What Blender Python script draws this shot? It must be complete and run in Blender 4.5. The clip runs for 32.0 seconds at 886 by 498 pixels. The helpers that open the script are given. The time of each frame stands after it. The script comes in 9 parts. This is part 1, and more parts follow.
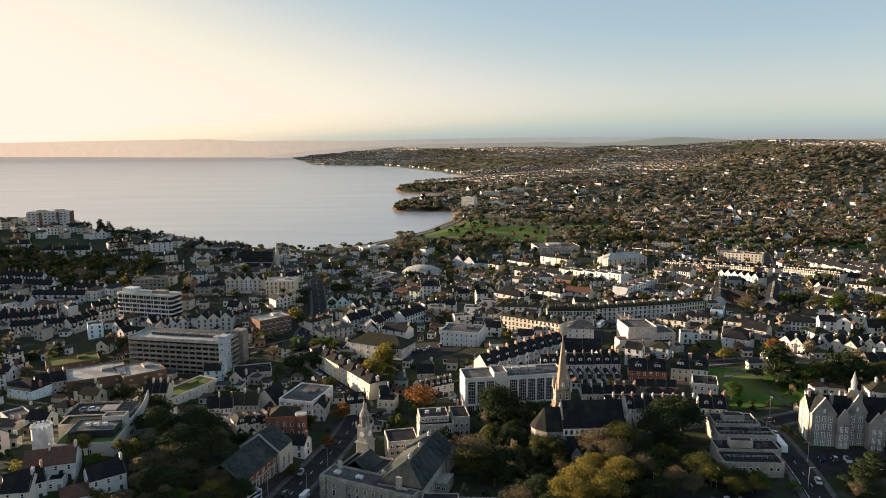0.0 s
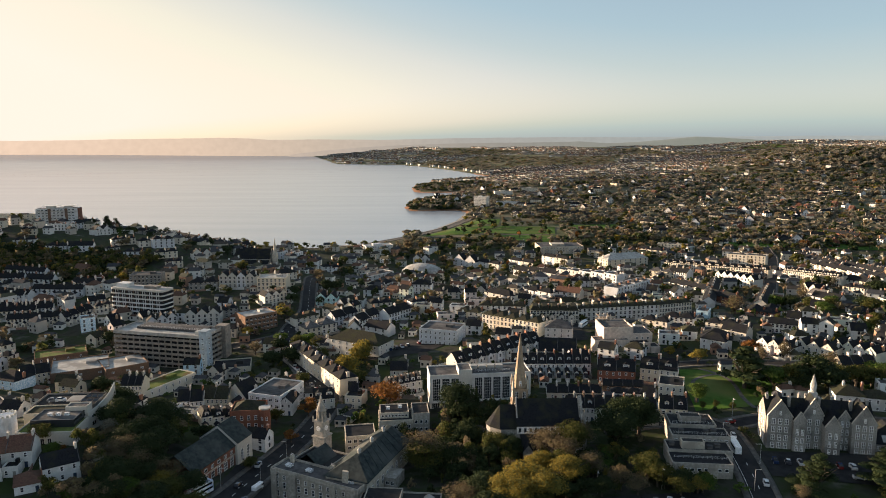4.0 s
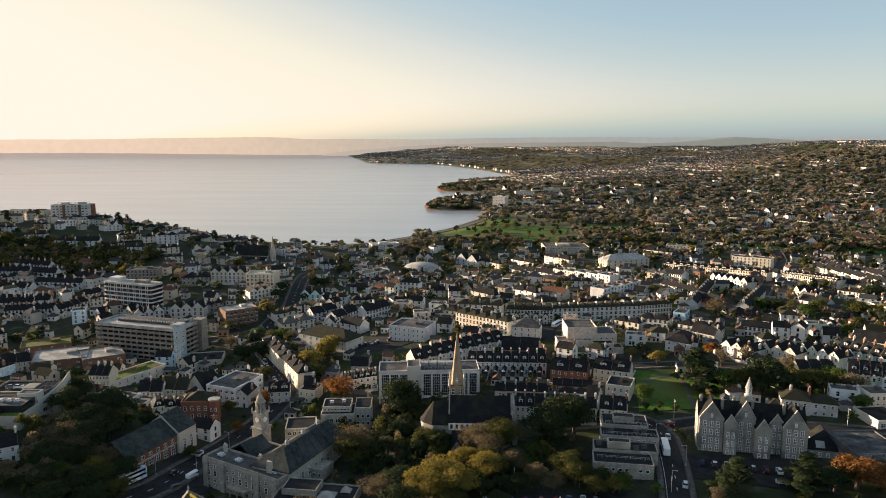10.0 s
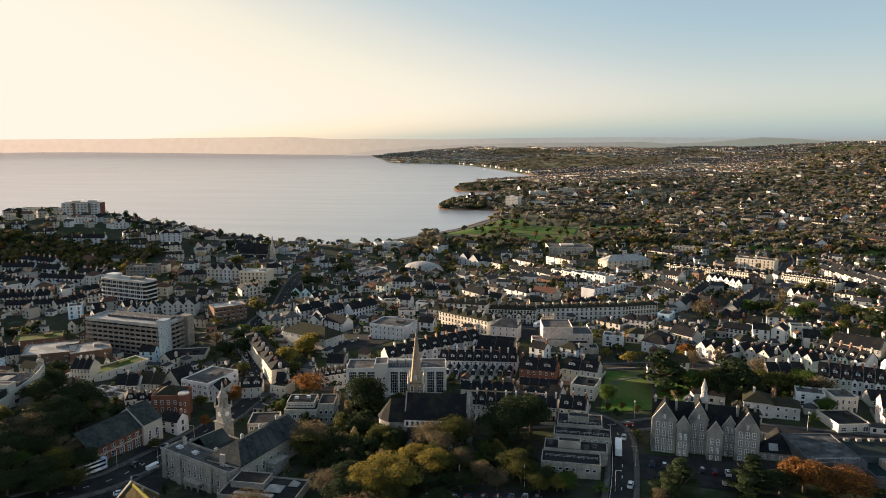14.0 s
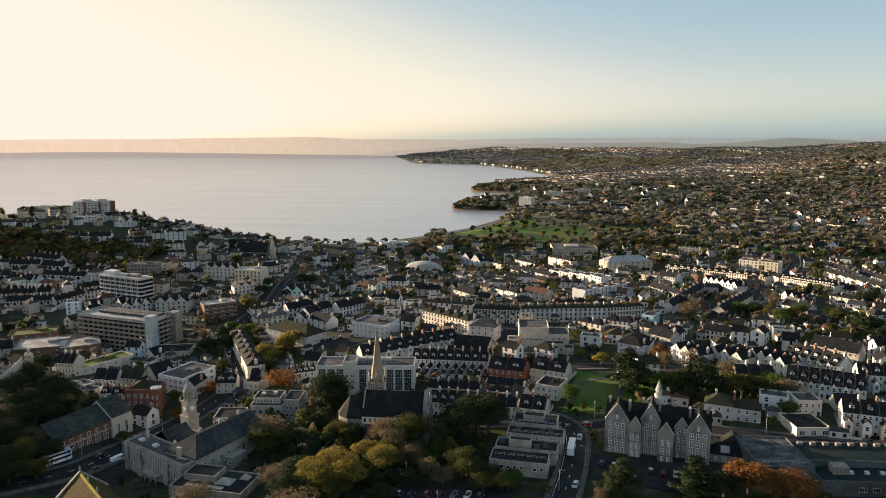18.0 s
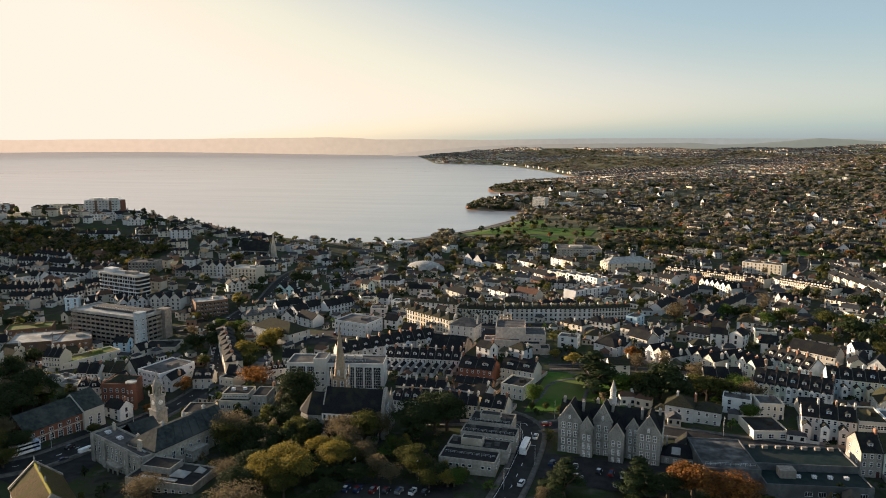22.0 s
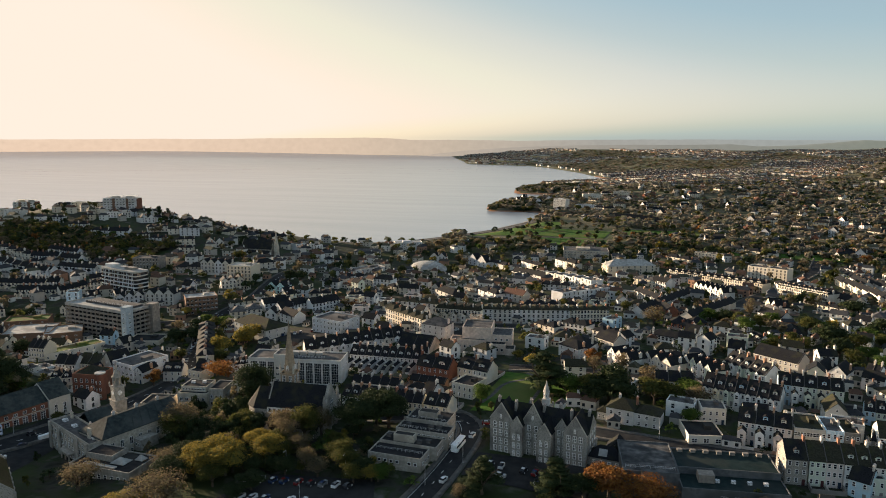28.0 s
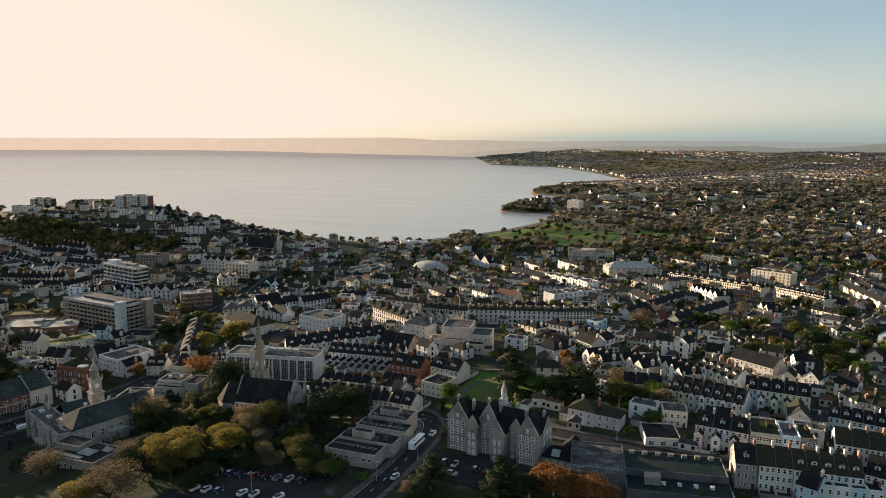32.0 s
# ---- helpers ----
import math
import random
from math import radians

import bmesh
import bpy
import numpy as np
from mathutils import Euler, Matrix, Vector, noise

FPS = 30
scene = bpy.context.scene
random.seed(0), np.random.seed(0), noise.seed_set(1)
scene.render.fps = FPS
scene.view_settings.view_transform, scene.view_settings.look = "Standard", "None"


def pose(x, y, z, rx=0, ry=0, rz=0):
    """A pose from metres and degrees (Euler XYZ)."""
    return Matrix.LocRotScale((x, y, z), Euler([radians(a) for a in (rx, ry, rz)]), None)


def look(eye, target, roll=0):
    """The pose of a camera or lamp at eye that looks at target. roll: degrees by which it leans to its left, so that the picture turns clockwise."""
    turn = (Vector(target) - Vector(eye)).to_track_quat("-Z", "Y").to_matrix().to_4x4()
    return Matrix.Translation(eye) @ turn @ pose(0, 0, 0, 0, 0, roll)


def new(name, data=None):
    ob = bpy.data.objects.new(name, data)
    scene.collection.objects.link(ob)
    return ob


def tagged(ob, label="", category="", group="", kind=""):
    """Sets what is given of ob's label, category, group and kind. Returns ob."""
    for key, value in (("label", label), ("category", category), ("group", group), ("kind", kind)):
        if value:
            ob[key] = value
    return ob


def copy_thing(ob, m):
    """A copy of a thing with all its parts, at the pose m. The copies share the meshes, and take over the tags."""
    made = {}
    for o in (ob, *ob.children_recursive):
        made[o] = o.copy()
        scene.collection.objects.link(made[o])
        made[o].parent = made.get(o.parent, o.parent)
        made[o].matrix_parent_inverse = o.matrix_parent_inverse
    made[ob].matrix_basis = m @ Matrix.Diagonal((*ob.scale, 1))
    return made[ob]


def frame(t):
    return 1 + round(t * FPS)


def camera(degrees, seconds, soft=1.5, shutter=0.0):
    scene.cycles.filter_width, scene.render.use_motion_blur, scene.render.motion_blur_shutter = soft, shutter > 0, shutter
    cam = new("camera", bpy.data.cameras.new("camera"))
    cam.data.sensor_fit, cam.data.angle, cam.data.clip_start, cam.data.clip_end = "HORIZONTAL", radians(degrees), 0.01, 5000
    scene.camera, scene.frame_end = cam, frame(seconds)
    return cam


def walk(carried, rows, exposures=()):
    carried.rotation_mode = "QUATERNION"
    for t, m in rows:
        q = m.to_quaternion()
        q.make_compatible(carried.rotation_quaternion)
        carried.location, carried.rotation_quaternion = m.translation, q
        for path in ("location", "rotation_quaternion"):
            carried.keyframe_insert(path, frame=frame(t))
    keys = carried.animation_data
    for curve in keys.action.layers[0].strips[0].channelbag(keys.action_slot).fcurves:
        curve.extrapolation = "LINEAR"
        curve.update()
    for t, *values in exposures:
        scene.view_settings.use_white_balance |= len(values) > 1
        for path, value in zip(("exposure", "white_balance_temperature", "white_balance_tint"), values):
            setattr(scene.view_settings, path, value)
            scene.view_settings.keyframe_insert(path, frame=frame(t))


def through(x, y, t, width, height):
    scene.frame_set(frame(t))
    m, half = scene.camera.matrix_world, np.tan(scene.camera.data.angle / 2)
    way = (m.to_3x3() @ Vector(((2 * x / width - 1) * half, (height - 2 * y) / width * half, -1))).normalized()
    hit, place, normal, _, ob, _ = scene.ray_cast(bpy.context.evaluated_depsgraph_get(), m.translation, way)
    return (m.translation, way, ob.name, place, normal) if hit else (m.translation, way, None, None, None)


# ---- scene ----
# camera: a drone that glides sideways high over a seaside town, turning slowly to its left
cam = camera(64.1, 32.0, soft=0.95)
PATH = [
    (0, (0.00, 0.00, 145.00), (0.00, 98.78, 129.40), -0.383),
    (1, (6.56, -0.62, 144.91), (5.68, 98.15, 129.29), -0.335),
    (2, (13.13, -1.18, 144.83), (11.37, 97.58, 129.19), -0.291),
    (3, (19.73, -1.68, 144.75), (17.09, 97.06, 129.10), -0.252),
    (4, (26.35, -2.11, 144.68), (22.82, 96.59, 129.01), -0.217),
    (5, (32.99, -2.49, 144.61), (28.56, 96.17, 128.94), -0.185),
    (6, (39.64, -2.81, 144.56), (34.32, 95.81, 128.87), -0.157),
    (7, (46.31, -3.06, 144.50), (40.10, 95.50, 128.82), -0.133),
    (8, (53.00, -3.26, 144.46), (45.88, 95.25, 128.77), -0.112),
    (9, (59.70, -3.39, 144.42), (51.68, 95.04, 128.72), -0.094),
    (10, (66.41, -3.47, 144.39), (57.48, 94.89, 128.69), -0.079),
    (11, (73.13, -3.48, 144.36), (63.29, 94.79, 128.67), -0.067),
    (12, (79.86, -3.43, 144.34), (69.10, 94.74, 128.65), -0.056),
    (13, (86.59, -3.33, 144.33), (74.92, 94.74, 128.64), -0.048),
    (14, (93.33, -3.16, 144.33), (80.74, 94.79, 128.64), -0.040),
    (15, (100.06, -2.94, 144.33), (86.55, 94.89, 128.65), -0.034),
    (16, (106.79, -2.66, 144.33), (92.36, 95.04, 128.66), -0.028),
    (17, (113.51, -2.33, 144.35), (98.16, 95.24, 128.68), -0.022),
    (18, (120.22, -1.94, 144.37), (103.94, 95.48, 128.71), -0.015),
    (19, (126.91, -1.49, 144.40), (109.72, 95.77, 128.75), -0.008),
    (20, (133.59, -0.99, 144.43), (115.47, 96.11, 128.80), 0.001),
    (21, (140.24, -0.43, 144.48), (121.21, 96.49, 128.85), 0.013),
    (22, (146.87, 0.18, 144.53), (126.92, 96.91, 128.91), 0.027),
    (23, (153.47, 0.84, 144.58), (132.60, 97.38, 128.98), 0.044),
    (24, (160.03, 1.54, 144.65), (138.25, 97.89, 129.06), 0.066),
    (25, (166.55, 2.30, 144.72), (143.86, 98.44, 129.14), 0.092),
    (26, (173.02, 3.11, 144.80), (149.43, 99.03, 129.23), 0.124),
    (27, (179.45, 3.96, 144.89), (154.96, 99.66, 129.33), 0.161),
    (28, (185.82, 4.86, 144.99), (160.43, 100.32, 129.44), 0.206),
    (29, (192.12, 5.80, 145.10), (165.86, 101.03, 129.55), 0.259),
    (30, (198.37, 6.78, 145.21), (171.22, 101.76, 129.67), 0.320),
    (31, (204.53, 7.80, 145.34), (176.52, 102.53, 129.79), 0.391),
    (32, (210.62, 8.87, 145.47), (181.75, 103.34, 129.93), 0.472),
]
walk(cam, [(t, look(eye, target, roll)) for t, eye, target, roll in PATH], [(0, 1.53, 7000, 12), (18, 1.52, 6980, 11), (32, 1.40, 6950, 9)])
# ---- the lie of the land (sea level is z = 0) ----
def ease(v):
    v = np.clip(v, 0.0, 1.0)
    return v * v * (3 - 2 * v)


# hills and hollows of the town: x, y, spread in x, spread in y, height
HILLS = [(-110, 345, 75, 75, -7.9), (-130, 245, 42, 40, 14.4), (-420, 720, 130, 110, 27.0), (-250, 650, 90, 70, 15.7),
         (-150, 530, 70, 50, 9.4), (250, 330, 110, 90, 9.0), (30, 380, 60, 60, 2.5), (-560, 720, 160, 170, 26.0),
         (-40, 240, 35, 45, -8.2), (330, 640, 120, 100, 1.6), (-300, 540, 90, 70, -8.0), (0, 700, 90, 90, -6.7),
         (-250, 400, 80, 60, -9.1), (420, 500, 120, 120, 1.7)]
# hills of the country beyond the valley
FAR_HILLS = [(1110, 2080, 230, 260, 62), (1950, 3900, 420, 700, 42), (2300, 2600, 500, 500, 60), (-90, 2080, 90, 100, 7),
             (330, 1750, 160, 160, 12), (1500, 1500, 300, 300, 25)]
# the waterline from the far coast back to the near one, land on its right hand as seen from the sea
SHORE = [(-1030, 4720), (-930, 4450), (-755, 3990), (-680, 3760), (-490, 3690), (-340, 3670), (-200, 3470), (-30, 3050), (90, 2640), (75, 2480), (-50, 2370), (-128, 2220),
         (-132, 1975), (-108, 1859), (-59, 1836), (-5, 1852), (12, 1760), (-22, 1635), (-98, 1566), (-103, 1461), (-88, 1391), (7, 1395), (27, 1346), (16, 1218), (-21, 1100),
         (-68, 1010), (-110, 947), (-173, 905), (-330, 940), (-520, 930), (-700, 860), (-900, 720), (-1500, 560), (-3500, 300)]


def off_shore(x, y):
    """Distance from the waterline, positive on land."""
    x, y = np.asarray(x, float), np.asarray(y, float)
    ring = SHORE + [(-9000, 300), (-9000, 9000), (-1030, 9000)]
    best, inside = np.full(x.shape, 1e9), np.zeros(x.shape, bool)
    for (ax, ay), (bx, by) in zip(ring, ring[1:] + ring[:1]):
        dx, dy = bx - ax, by - ay
        u = np.clip(((x - ax) * dx + (y - ay) * dy) / (dx * dx + dy * dy), 0, 1)
        best = np.minimum(best, np.hypot(x - ax - u * dx, y - ay - u * dy))
        if dy:
            inside ^= ((ay > y) != (by > y)) & (x < dx * (y - ay) / dy + ax)
    return np.where(inside, -best, best)


def far_rise(x, y):
    """The sea and the land lift a little far out, where the bay would run on past the horizon, more so on the seaward side."""
    r, side = np.hypot(x - 90, y), np.degrees(np.arctan2(90 - np.asarray(x, float), np.maximum(y, 1.0)))
    return (25 + 30 * ease((side - 14) / 24)) * ease((r - 3300) / 1600) ** 1.3


def height(x, y):
    """Ground height above the sea."""
    x, y = np.asarray(x, float), np.asarray(y, float)
    near = 25 - 18 * ease((y - 430) / 390)
    for cx, cy, sx, sy, up in HILLS:
        near = near + up * np.exp(-((x - cx) / sx) ** 2 / 2 - ((y - cy) / sy) ** 2 / 2)
    far = 7 + 40 * ease((y - 1300) / 1200) + 4 * ease((y - 2400) / 1600)
    for cx, cy, sx, sy, up in FAR_HILLS:
        far = far + up * np.exp(-((x - cx) / sx) ** 2 / 2 - ((y - cy) / sy) ** 2 / 2)
    land = near + (far - near) * ease((y - 800 - 0.25 * np.abs(x - 100)) / 260)
    d = off_shore(x, y)
    land = land + far_rise(x, y)
    low = 1.2 + far_rise(x, y)
    return np.where(d > 0, low + (land - low) * ease(d / (70 + 500 * ease((y - 1650) / 350) + 150 * ease((y - 2300) / 700)) + 0.05), low - 1.5 - 4.0 * ease(-d / 30))


def ground_at(x, y):
    return float(height(x, y))
# ---- sky and sun: a low autumn sun over the bay ----
SUN_AZIMUTH = radians(69)      # to the left of straight ahead (+y)
SUN_HEIGHT = radians(7.8)
world = bpy.data.worlds.new("sky")
scene.world = world
world.use_nodes = True
wn, wl = world.node_tree.nodes, world.node_tree.links
sky = wn.new("ShaderNodeTexSky")
sky.sky_type = "NISHITA"
sky.sun_disc = False
sky.sun_elevation = SUN_HEIGHT
sky.sun_rotation = -SUN_AZIMUTH
sky.altitude = 100
sky.air_density, sky.dust_density, sky.ozone_density = 0.6, 1.1, 1.0
wn["Background"].inputs["Strength"].default_value = 0.112
# a thin haze evens the sky out and tints it by its own brightness: teal away from the sun, then beige, then cream towards it
haze = wn.new("ShaderNodeGamma")
haze.inputs["Gamma"].default_value = 0.76
grey = wn.new("ShaderNodeRGBToBW")
span = wn.new("ShaderNodeMapRange")
span.inputs[1].default_value, span.inputs[2].default_value = 0.5, 4.0
tints = wn.new("ShaderNodeValToRGB")
SKY_TINTS = [(0.6, (.74, 1.13, 1.62)), (1.3, (1.02, 1.50, 1.94)), (1.78, (1.20, 1.76, 2.02)), (2.05, (1.68, 1.96, 1.94)), (2.32, (2.45, 2.32, 2.12)), (2.7, (3.04, 2.66, 2.26)), (3.3, (3.22, 2.82, 2.44)), (3.95, (3.3, 2.95, 2.7))]
while len(tints.color_ramp.elements) < len(SKY_TINTS):
    tints.color_ramp.elements.new(0.5)
for stop, (level, tint) in zip(tints.color_ramp.elements, SKY_TINTS):
    stop.position = (level - 0.5) / 3.5
    stop.color = (*[c / 4 for c in tint], 1)
lift = wn.new("ShaderNodeVectorMath")
lift.operation = "SCALE"
lift.inputs["Scale"].default_value = 4.0
wl.new(sky.outputs["Color"], haze.inputs["Color"])
wl.new(haze.outputs["Color"], grey.inputs["Color"])
wl.new(grey.outputs["Val"], span.inputs[0])
wl.new(span.outputs[0], tints.inputs["Fac"])
wl.new(tints.outputs["Color"], lift.inputs[0])
# part of the clear sky's own colour shows through, held down to cream by the sun
cap = wn.new("ShaderNodeMix")
cap.data_type, cap.blend_type = "RGBA", "DARKEN"
cap.inputs[0].default_value = 1.0
cap.inputs[7].default_value = (3.3, 2.9, 2.6, 1)
both = wn.new("ShaderNodeMix")
both.data_type = "RGBA"
both.inputs[0].default_value = 0.42
wl.new(haze.outputs["Color"], cap.inputs[6])
wl.new(lift.outputs[0], both.inputs[6])
wl.new(cap.outputs[2], both.inputs[7])
wl.new(both.outputs[2], wn["Background"].inputs["Color"])
sun = new("sun", bpy.data.lights.new("sun", "SUN"))
sun.data.energy, sun.data.angle, sun.data.color = 5.0, radians(0.6), (1.0, 0.78, 0.57)
sun.matrix_world = look((0, 0, 0), (math.sin(SUN_AZIMUTH) * math.cos(SUN_HEIGHT), -math.cos(SUN_AZIMUTH) * math.cos(SUN_HEIGHT), -math.sin(SUN_HEIGHT)))
# ---- materials ----
def material(name, colours, rough=0.8, grain=1.0, bump=0.0, by="noise", metal=0.0, spread=0.25, stain=None, stain_size=0.15, coord="Object", gloss=0.08, through=0.0):
    """A procedural material. colours: one colour or several that are spread by noise, by object ("object") or by island ("island").
    grain: how fine the noise is, per metre. stain: a second colour in large soft patches."""
    m = bpy.data.materials.new(name)
    m.use_nodes = True
    n, l = m.node_tree.nodes, m.node_tree.links
    b = n["Principled BSDF"]
    b.inputs["Roughness"].default_value, b.inputs["Metallic"].default_value = rough, metal
    b.inputs["Specular IOR Level"].default_value = gloss
    tc = n.new("ShaderNodeTexCoord")
    geo = n.new("ShaderNodeNewGeometry")
    where = geo.outputs["Position"] if coord == "World" else tc.outputs["Object"]
    fine = n.new("ShaderNodeTexNoise")
    fine.inputs["Scale"].default_value, fine.inputs["Detail"].default_value = grain, 5
    l.new(where, fine.inputs["Vector"])
    colours = [colours] if not isinstance(colours, list) else colours
    ramp = n.new("ShaderNodeValToRGB")
    while len(ramp.color_ramp.elements) < len(colours):
        ramp.color_ramp.elements.new(0.5)
    for k, c in enumerate(colours):
        ramp.color_ramp.elements[k].position = k / max(1, len(colours) - 1) if by == "noise" else k / len(colours)
        ramp.color_ramp.elements[k].color = (*c, 1)
    if by == "noise":
        stretch = n.new("ShaderNodeMapRange")
        stretch.inputs[1].default_value, stretch.inputs[2].default_value = 0.3, 0.7
        l.new(fine.outputs["Fac"], stretch.inputs[0])
        l.new(stretch.outputs[0], ramp.inputs["Fac"])
    else:
        ramp.color_ramp.interpolation = "CONSTANT"
        pick = n.new("ShaderNodeObjectInfo").outputs["Random"] if by == "object" else geo.outputs["Random Per Island"]
        l.new(pick, ramp.inputs["Fac"])
    colour = ramp.outputs["Color"]
    if spread:
        shade = n.new("ShaderNodeMapRange")
        shade.inputs[1].default_value, shade.inputs[2].default_value = 0.25, 0.75
        shade.inputs[3].default_value, shade.inputs[4].default_value = 1 - spread, 1 + spread * 0.5
        l.new(fine.outputs["Fac"], shade.inputs[0])
        mul = n.new("ShaderNodeVectorMath")
        mul.operation = "SCALE"
        l.new(colour, mul.inputs[0])
        l.new(shade.outputs[0], mul.inputs["Scale"])
        colour = mul.outputs[0]
    if stain:
        big = n.new("ShaderNodeTexNoise")
        big.inputs["Scale"].default_value, big.inputs["Detail"].default_value = stain_size, 4
        l.new(where, big.inputs["Vector"])
        cut = n.new("ShaderNodeMapRange")
        cut.inputs[1].default_value, cut.inputs[2].default_value = 0.48, 0.66
        l.new(big.outputs["Fac"], cut.inputs[0])
        mix = n.new("ShaderNodeMix")
        mix.data_type = "RGBA"
        l.new(cut.outputs[0], mix.inputs[0])
        l.new(colour, mix.inputs[6])
        mix.inputs[7].default_value = (*stain, 1)
        colour = mix.outputs[2]
    l.new(colour, b.inputs["Base Color"])
    if through:
        # leaves let part of the light through
        veil, both = n.new("ShaderNodeBsdfTranslucent"), n.new("ShaderNodeMixShader")
        both.inputs[0].default_value = through
        l.new(colour, veil.inputs["Color"])
        l.new(b.outputs[0], both.inputs[1])
        l.new(veil.outputs[0], both.inputs[2])
        l.new(both.outputs[0], n["Material Output"].inputs["Surface"])
    if bump:
        relief = n.new("ShaderNodeBump")
        relief.inputs["Strength"].default_value, relief.inputs["Distance"].default_value = bump, 0.1
        l.new(fine.outputs["Fac"], relief.inputs["Height"])
        l.new(relief.outputs["Normal"], b.inputs["Normal"])
    return m


WHITE = material("white_render", [(.66, .66, .65), (.57, .55, .50), (.72, .72, .72), (.52, .49, .43), (.63, .62, .60), (.58, .59, .61)],
                 0.85, 1.5, by="object", spread=0.16, stain=(.46, .45, .42), stain_size=0.16)
CREAM = material("cream_stucco", [(.64, .58, .47), (.68, .63, .54), (.60, .53, .42), (.66, .62, .55)], 0.85, 1.5, by="object", spread=0.12, stain=(.55, .49, .38))
PASTEL = material("painted_render", [(.76, .74, .70), (.62, .66, .55), (.72, .65, .50), (.45, .62, .72), (.74, .73, .70), (.70, .60, .55), (.78, .78, .76)],
                  0.85, 1.5, by="object", spread=0.1, stain=(.5, .5, .46))
PINK = material("pinkish_stucco", [(.64, .51, .42), (.70, .58, .49)], 0.9, 0.8, 0.1, stain=(.46, .36, .29))
TURQUOISE = material("turquoise_render", (.20, .56, .47), 0.8, 1.5, spread=0.1)
SKYBLUE = material("pale_blue_render", (.35, .60, .74), 0.8, 1.5, spread=0.1)
STONE = material("grey_limestone", [(0.237, 0.220, 0.198), (0.396, 0.369, 0.325), (0.314, 0.297, 0.275)], 0.95, 2.6, 0.7, spread=0.4, stain=(0.160, 0.150, 0.141))
DRESSED = material("pale_window_dressing", (.62, .57, .48), 0.9, 2.0, spread=.15)
SANDSTONE = material("dressed_stone", [(0.460, 0.414, 0.345), (0.575, 0.517, 0.425)], 0.9, 1.2, 0.2, stain=(0.322, 0.287, 0.241))
PALESTONE = material("portland_stone", [(.33, .305, .265), (.43, .395, .345)], 0.9, 1.0, 0.15, stain=(.24, .22, .19))
TAN = material("weathered_sandstone", [(.33, .25, .175), (.40, .305, .215)], 0.9, 1.2, 0.2, stain=(.24, .18, .13))
BROWNSLATE = material("brown_mossy_slates", [(.13, .095, .05), (.18, .135, .07)], 0.9, 1.6, 0.5, stain=(.11, .105, .04), stain_size=.2)
GOLDMOSS = material("golden_moss", [(.26, .22, .03), (.18, .17, .04)], 0.95, 2.0, 0.4)
BRICK = material("red_brick", [(0.187, 0.072, 0.050), (0.245, 0.108, 0.072), (0.158, 0.065, 0.043)], 0.92, 2.5, 0.3, stain=(0.144, 0.072, 0.050))
BROWNBRICK = material("brown_brick", [(.17, .10, .07), (.24, .15, .10)], 0.92, 2.5, 0.3, stain=(.12, .09, .07))
CONCRETE = material("weathered_concrete", [(.23, .205, .18), (.31, .28, .245)], 0.92, 0.8, 0.2, stain=(.20, .18, .16))
SLATE = material("slate_roof", [(0.009, 0.011, 0.013), (0.019, 0.020, 0.024), (0.014, 0.015, 0.017)], 0.8, 2.2, 0.5, stain=(0.029, 0.030, 0.021), stain_size=0.25)
MOSSROOF = material("mossy_roof", [(0.028, 0.028, 0.021), (0.046, 0.044, 0.030)], 0.85, 1.8, 0.4, stain=(0.042, 0.046, 0.019), stain_size=0.2)
TILE = material("clay_tile_roof", [(.10, .055, .042), (.15, .08, .058)], 0.8, 2.0, 0.4, stain=(.12, .08, .06))
FELT = material("felt_flat_roof", [(0.064, 0.064, 0.067), (0.109, 0.105, 0.102)], 0.85, 0.5, 0.1, stain=(0.147, 0.140, 0.134), stain_size=0.12)
DARKFELT = material("dark_flat_roof", [(0.015, 0.016, 0.019), (0.025, 0.026, 0.029)], 0.75, 0.5, 0.1, stain=(0.038, 0.038, 0.036), stain_size=0.1)
PALEROOF = material("pale_flat_roof", [(0.357, 0.348, 0.323), (0.468, 0.459, 0.433)], 0.7, 0.4, 0.1, stain=(0.255, 0.246, 0.230), stain_size=0.12)
TEALROOF = material("dark_teal_flat_roof", [(.010, .024, .025), (.018, .034, .034)], 0.8, 0.4, 0.1, stain=(.028, .036, .034), stain_size=.1)
WORNROOF = material("worn_flat_roof", [(.06, .062, .064), (.15, .145, .14)], 0.85, 0.35, 0.1, spread=.4, stain=(.035, .036, .038), stain_size=.14)
DARKPANEL = material("dark_wall_panels", [(.10, .11, .115), (.14, .145, .15)], 0.8, 0.6, 0.1, stain=(.07, .075, .075))
COPPER = material("grey_green_metal_roof", [(0.028, 0.037, 0.037), (0.050, 0.060, 0.058)], 0.8, 0.7, 0.1, stain=(0.075, 0.080, 0.075), stain_size=0.08)
GREENROOF = material("sedum_roof", [(.09, .12, .03), (.14, .17, .05)], 0.95, 2.0, 0.5, stain=(.12, .08, .04))
LEAD = material("lead_grey", (.20, .20, .21), 0.5, 2.0, 0.1)
STACK = material("chimney_render", [(.42, .26, .17), (.58, .52, .44), (.30, .15, .10), (.62, .58, .52)], 0.9, 2.0, by="object")
POT = material("terracotta", (.32, .14, .07), 0.85, 3.0)
GLASS = material("window_glass", [(.012, .014, .018), (.03, .033, .038), (.02, .022, .025)], 0.08, 0.5, by="object", spread=0, gloss=0.5)
FRAME = material("white_window_frame", (.74, .73, .70), 0.5, 3.0, spread=0.05)
DARKFRAME = material("dark_window_frame", (.06, .065, .07), 0.5, 3.0, spread=0.05)
METAL = material("painted_metal", (.30, .31, .32), 0.45, 3.0, metal=0.6)
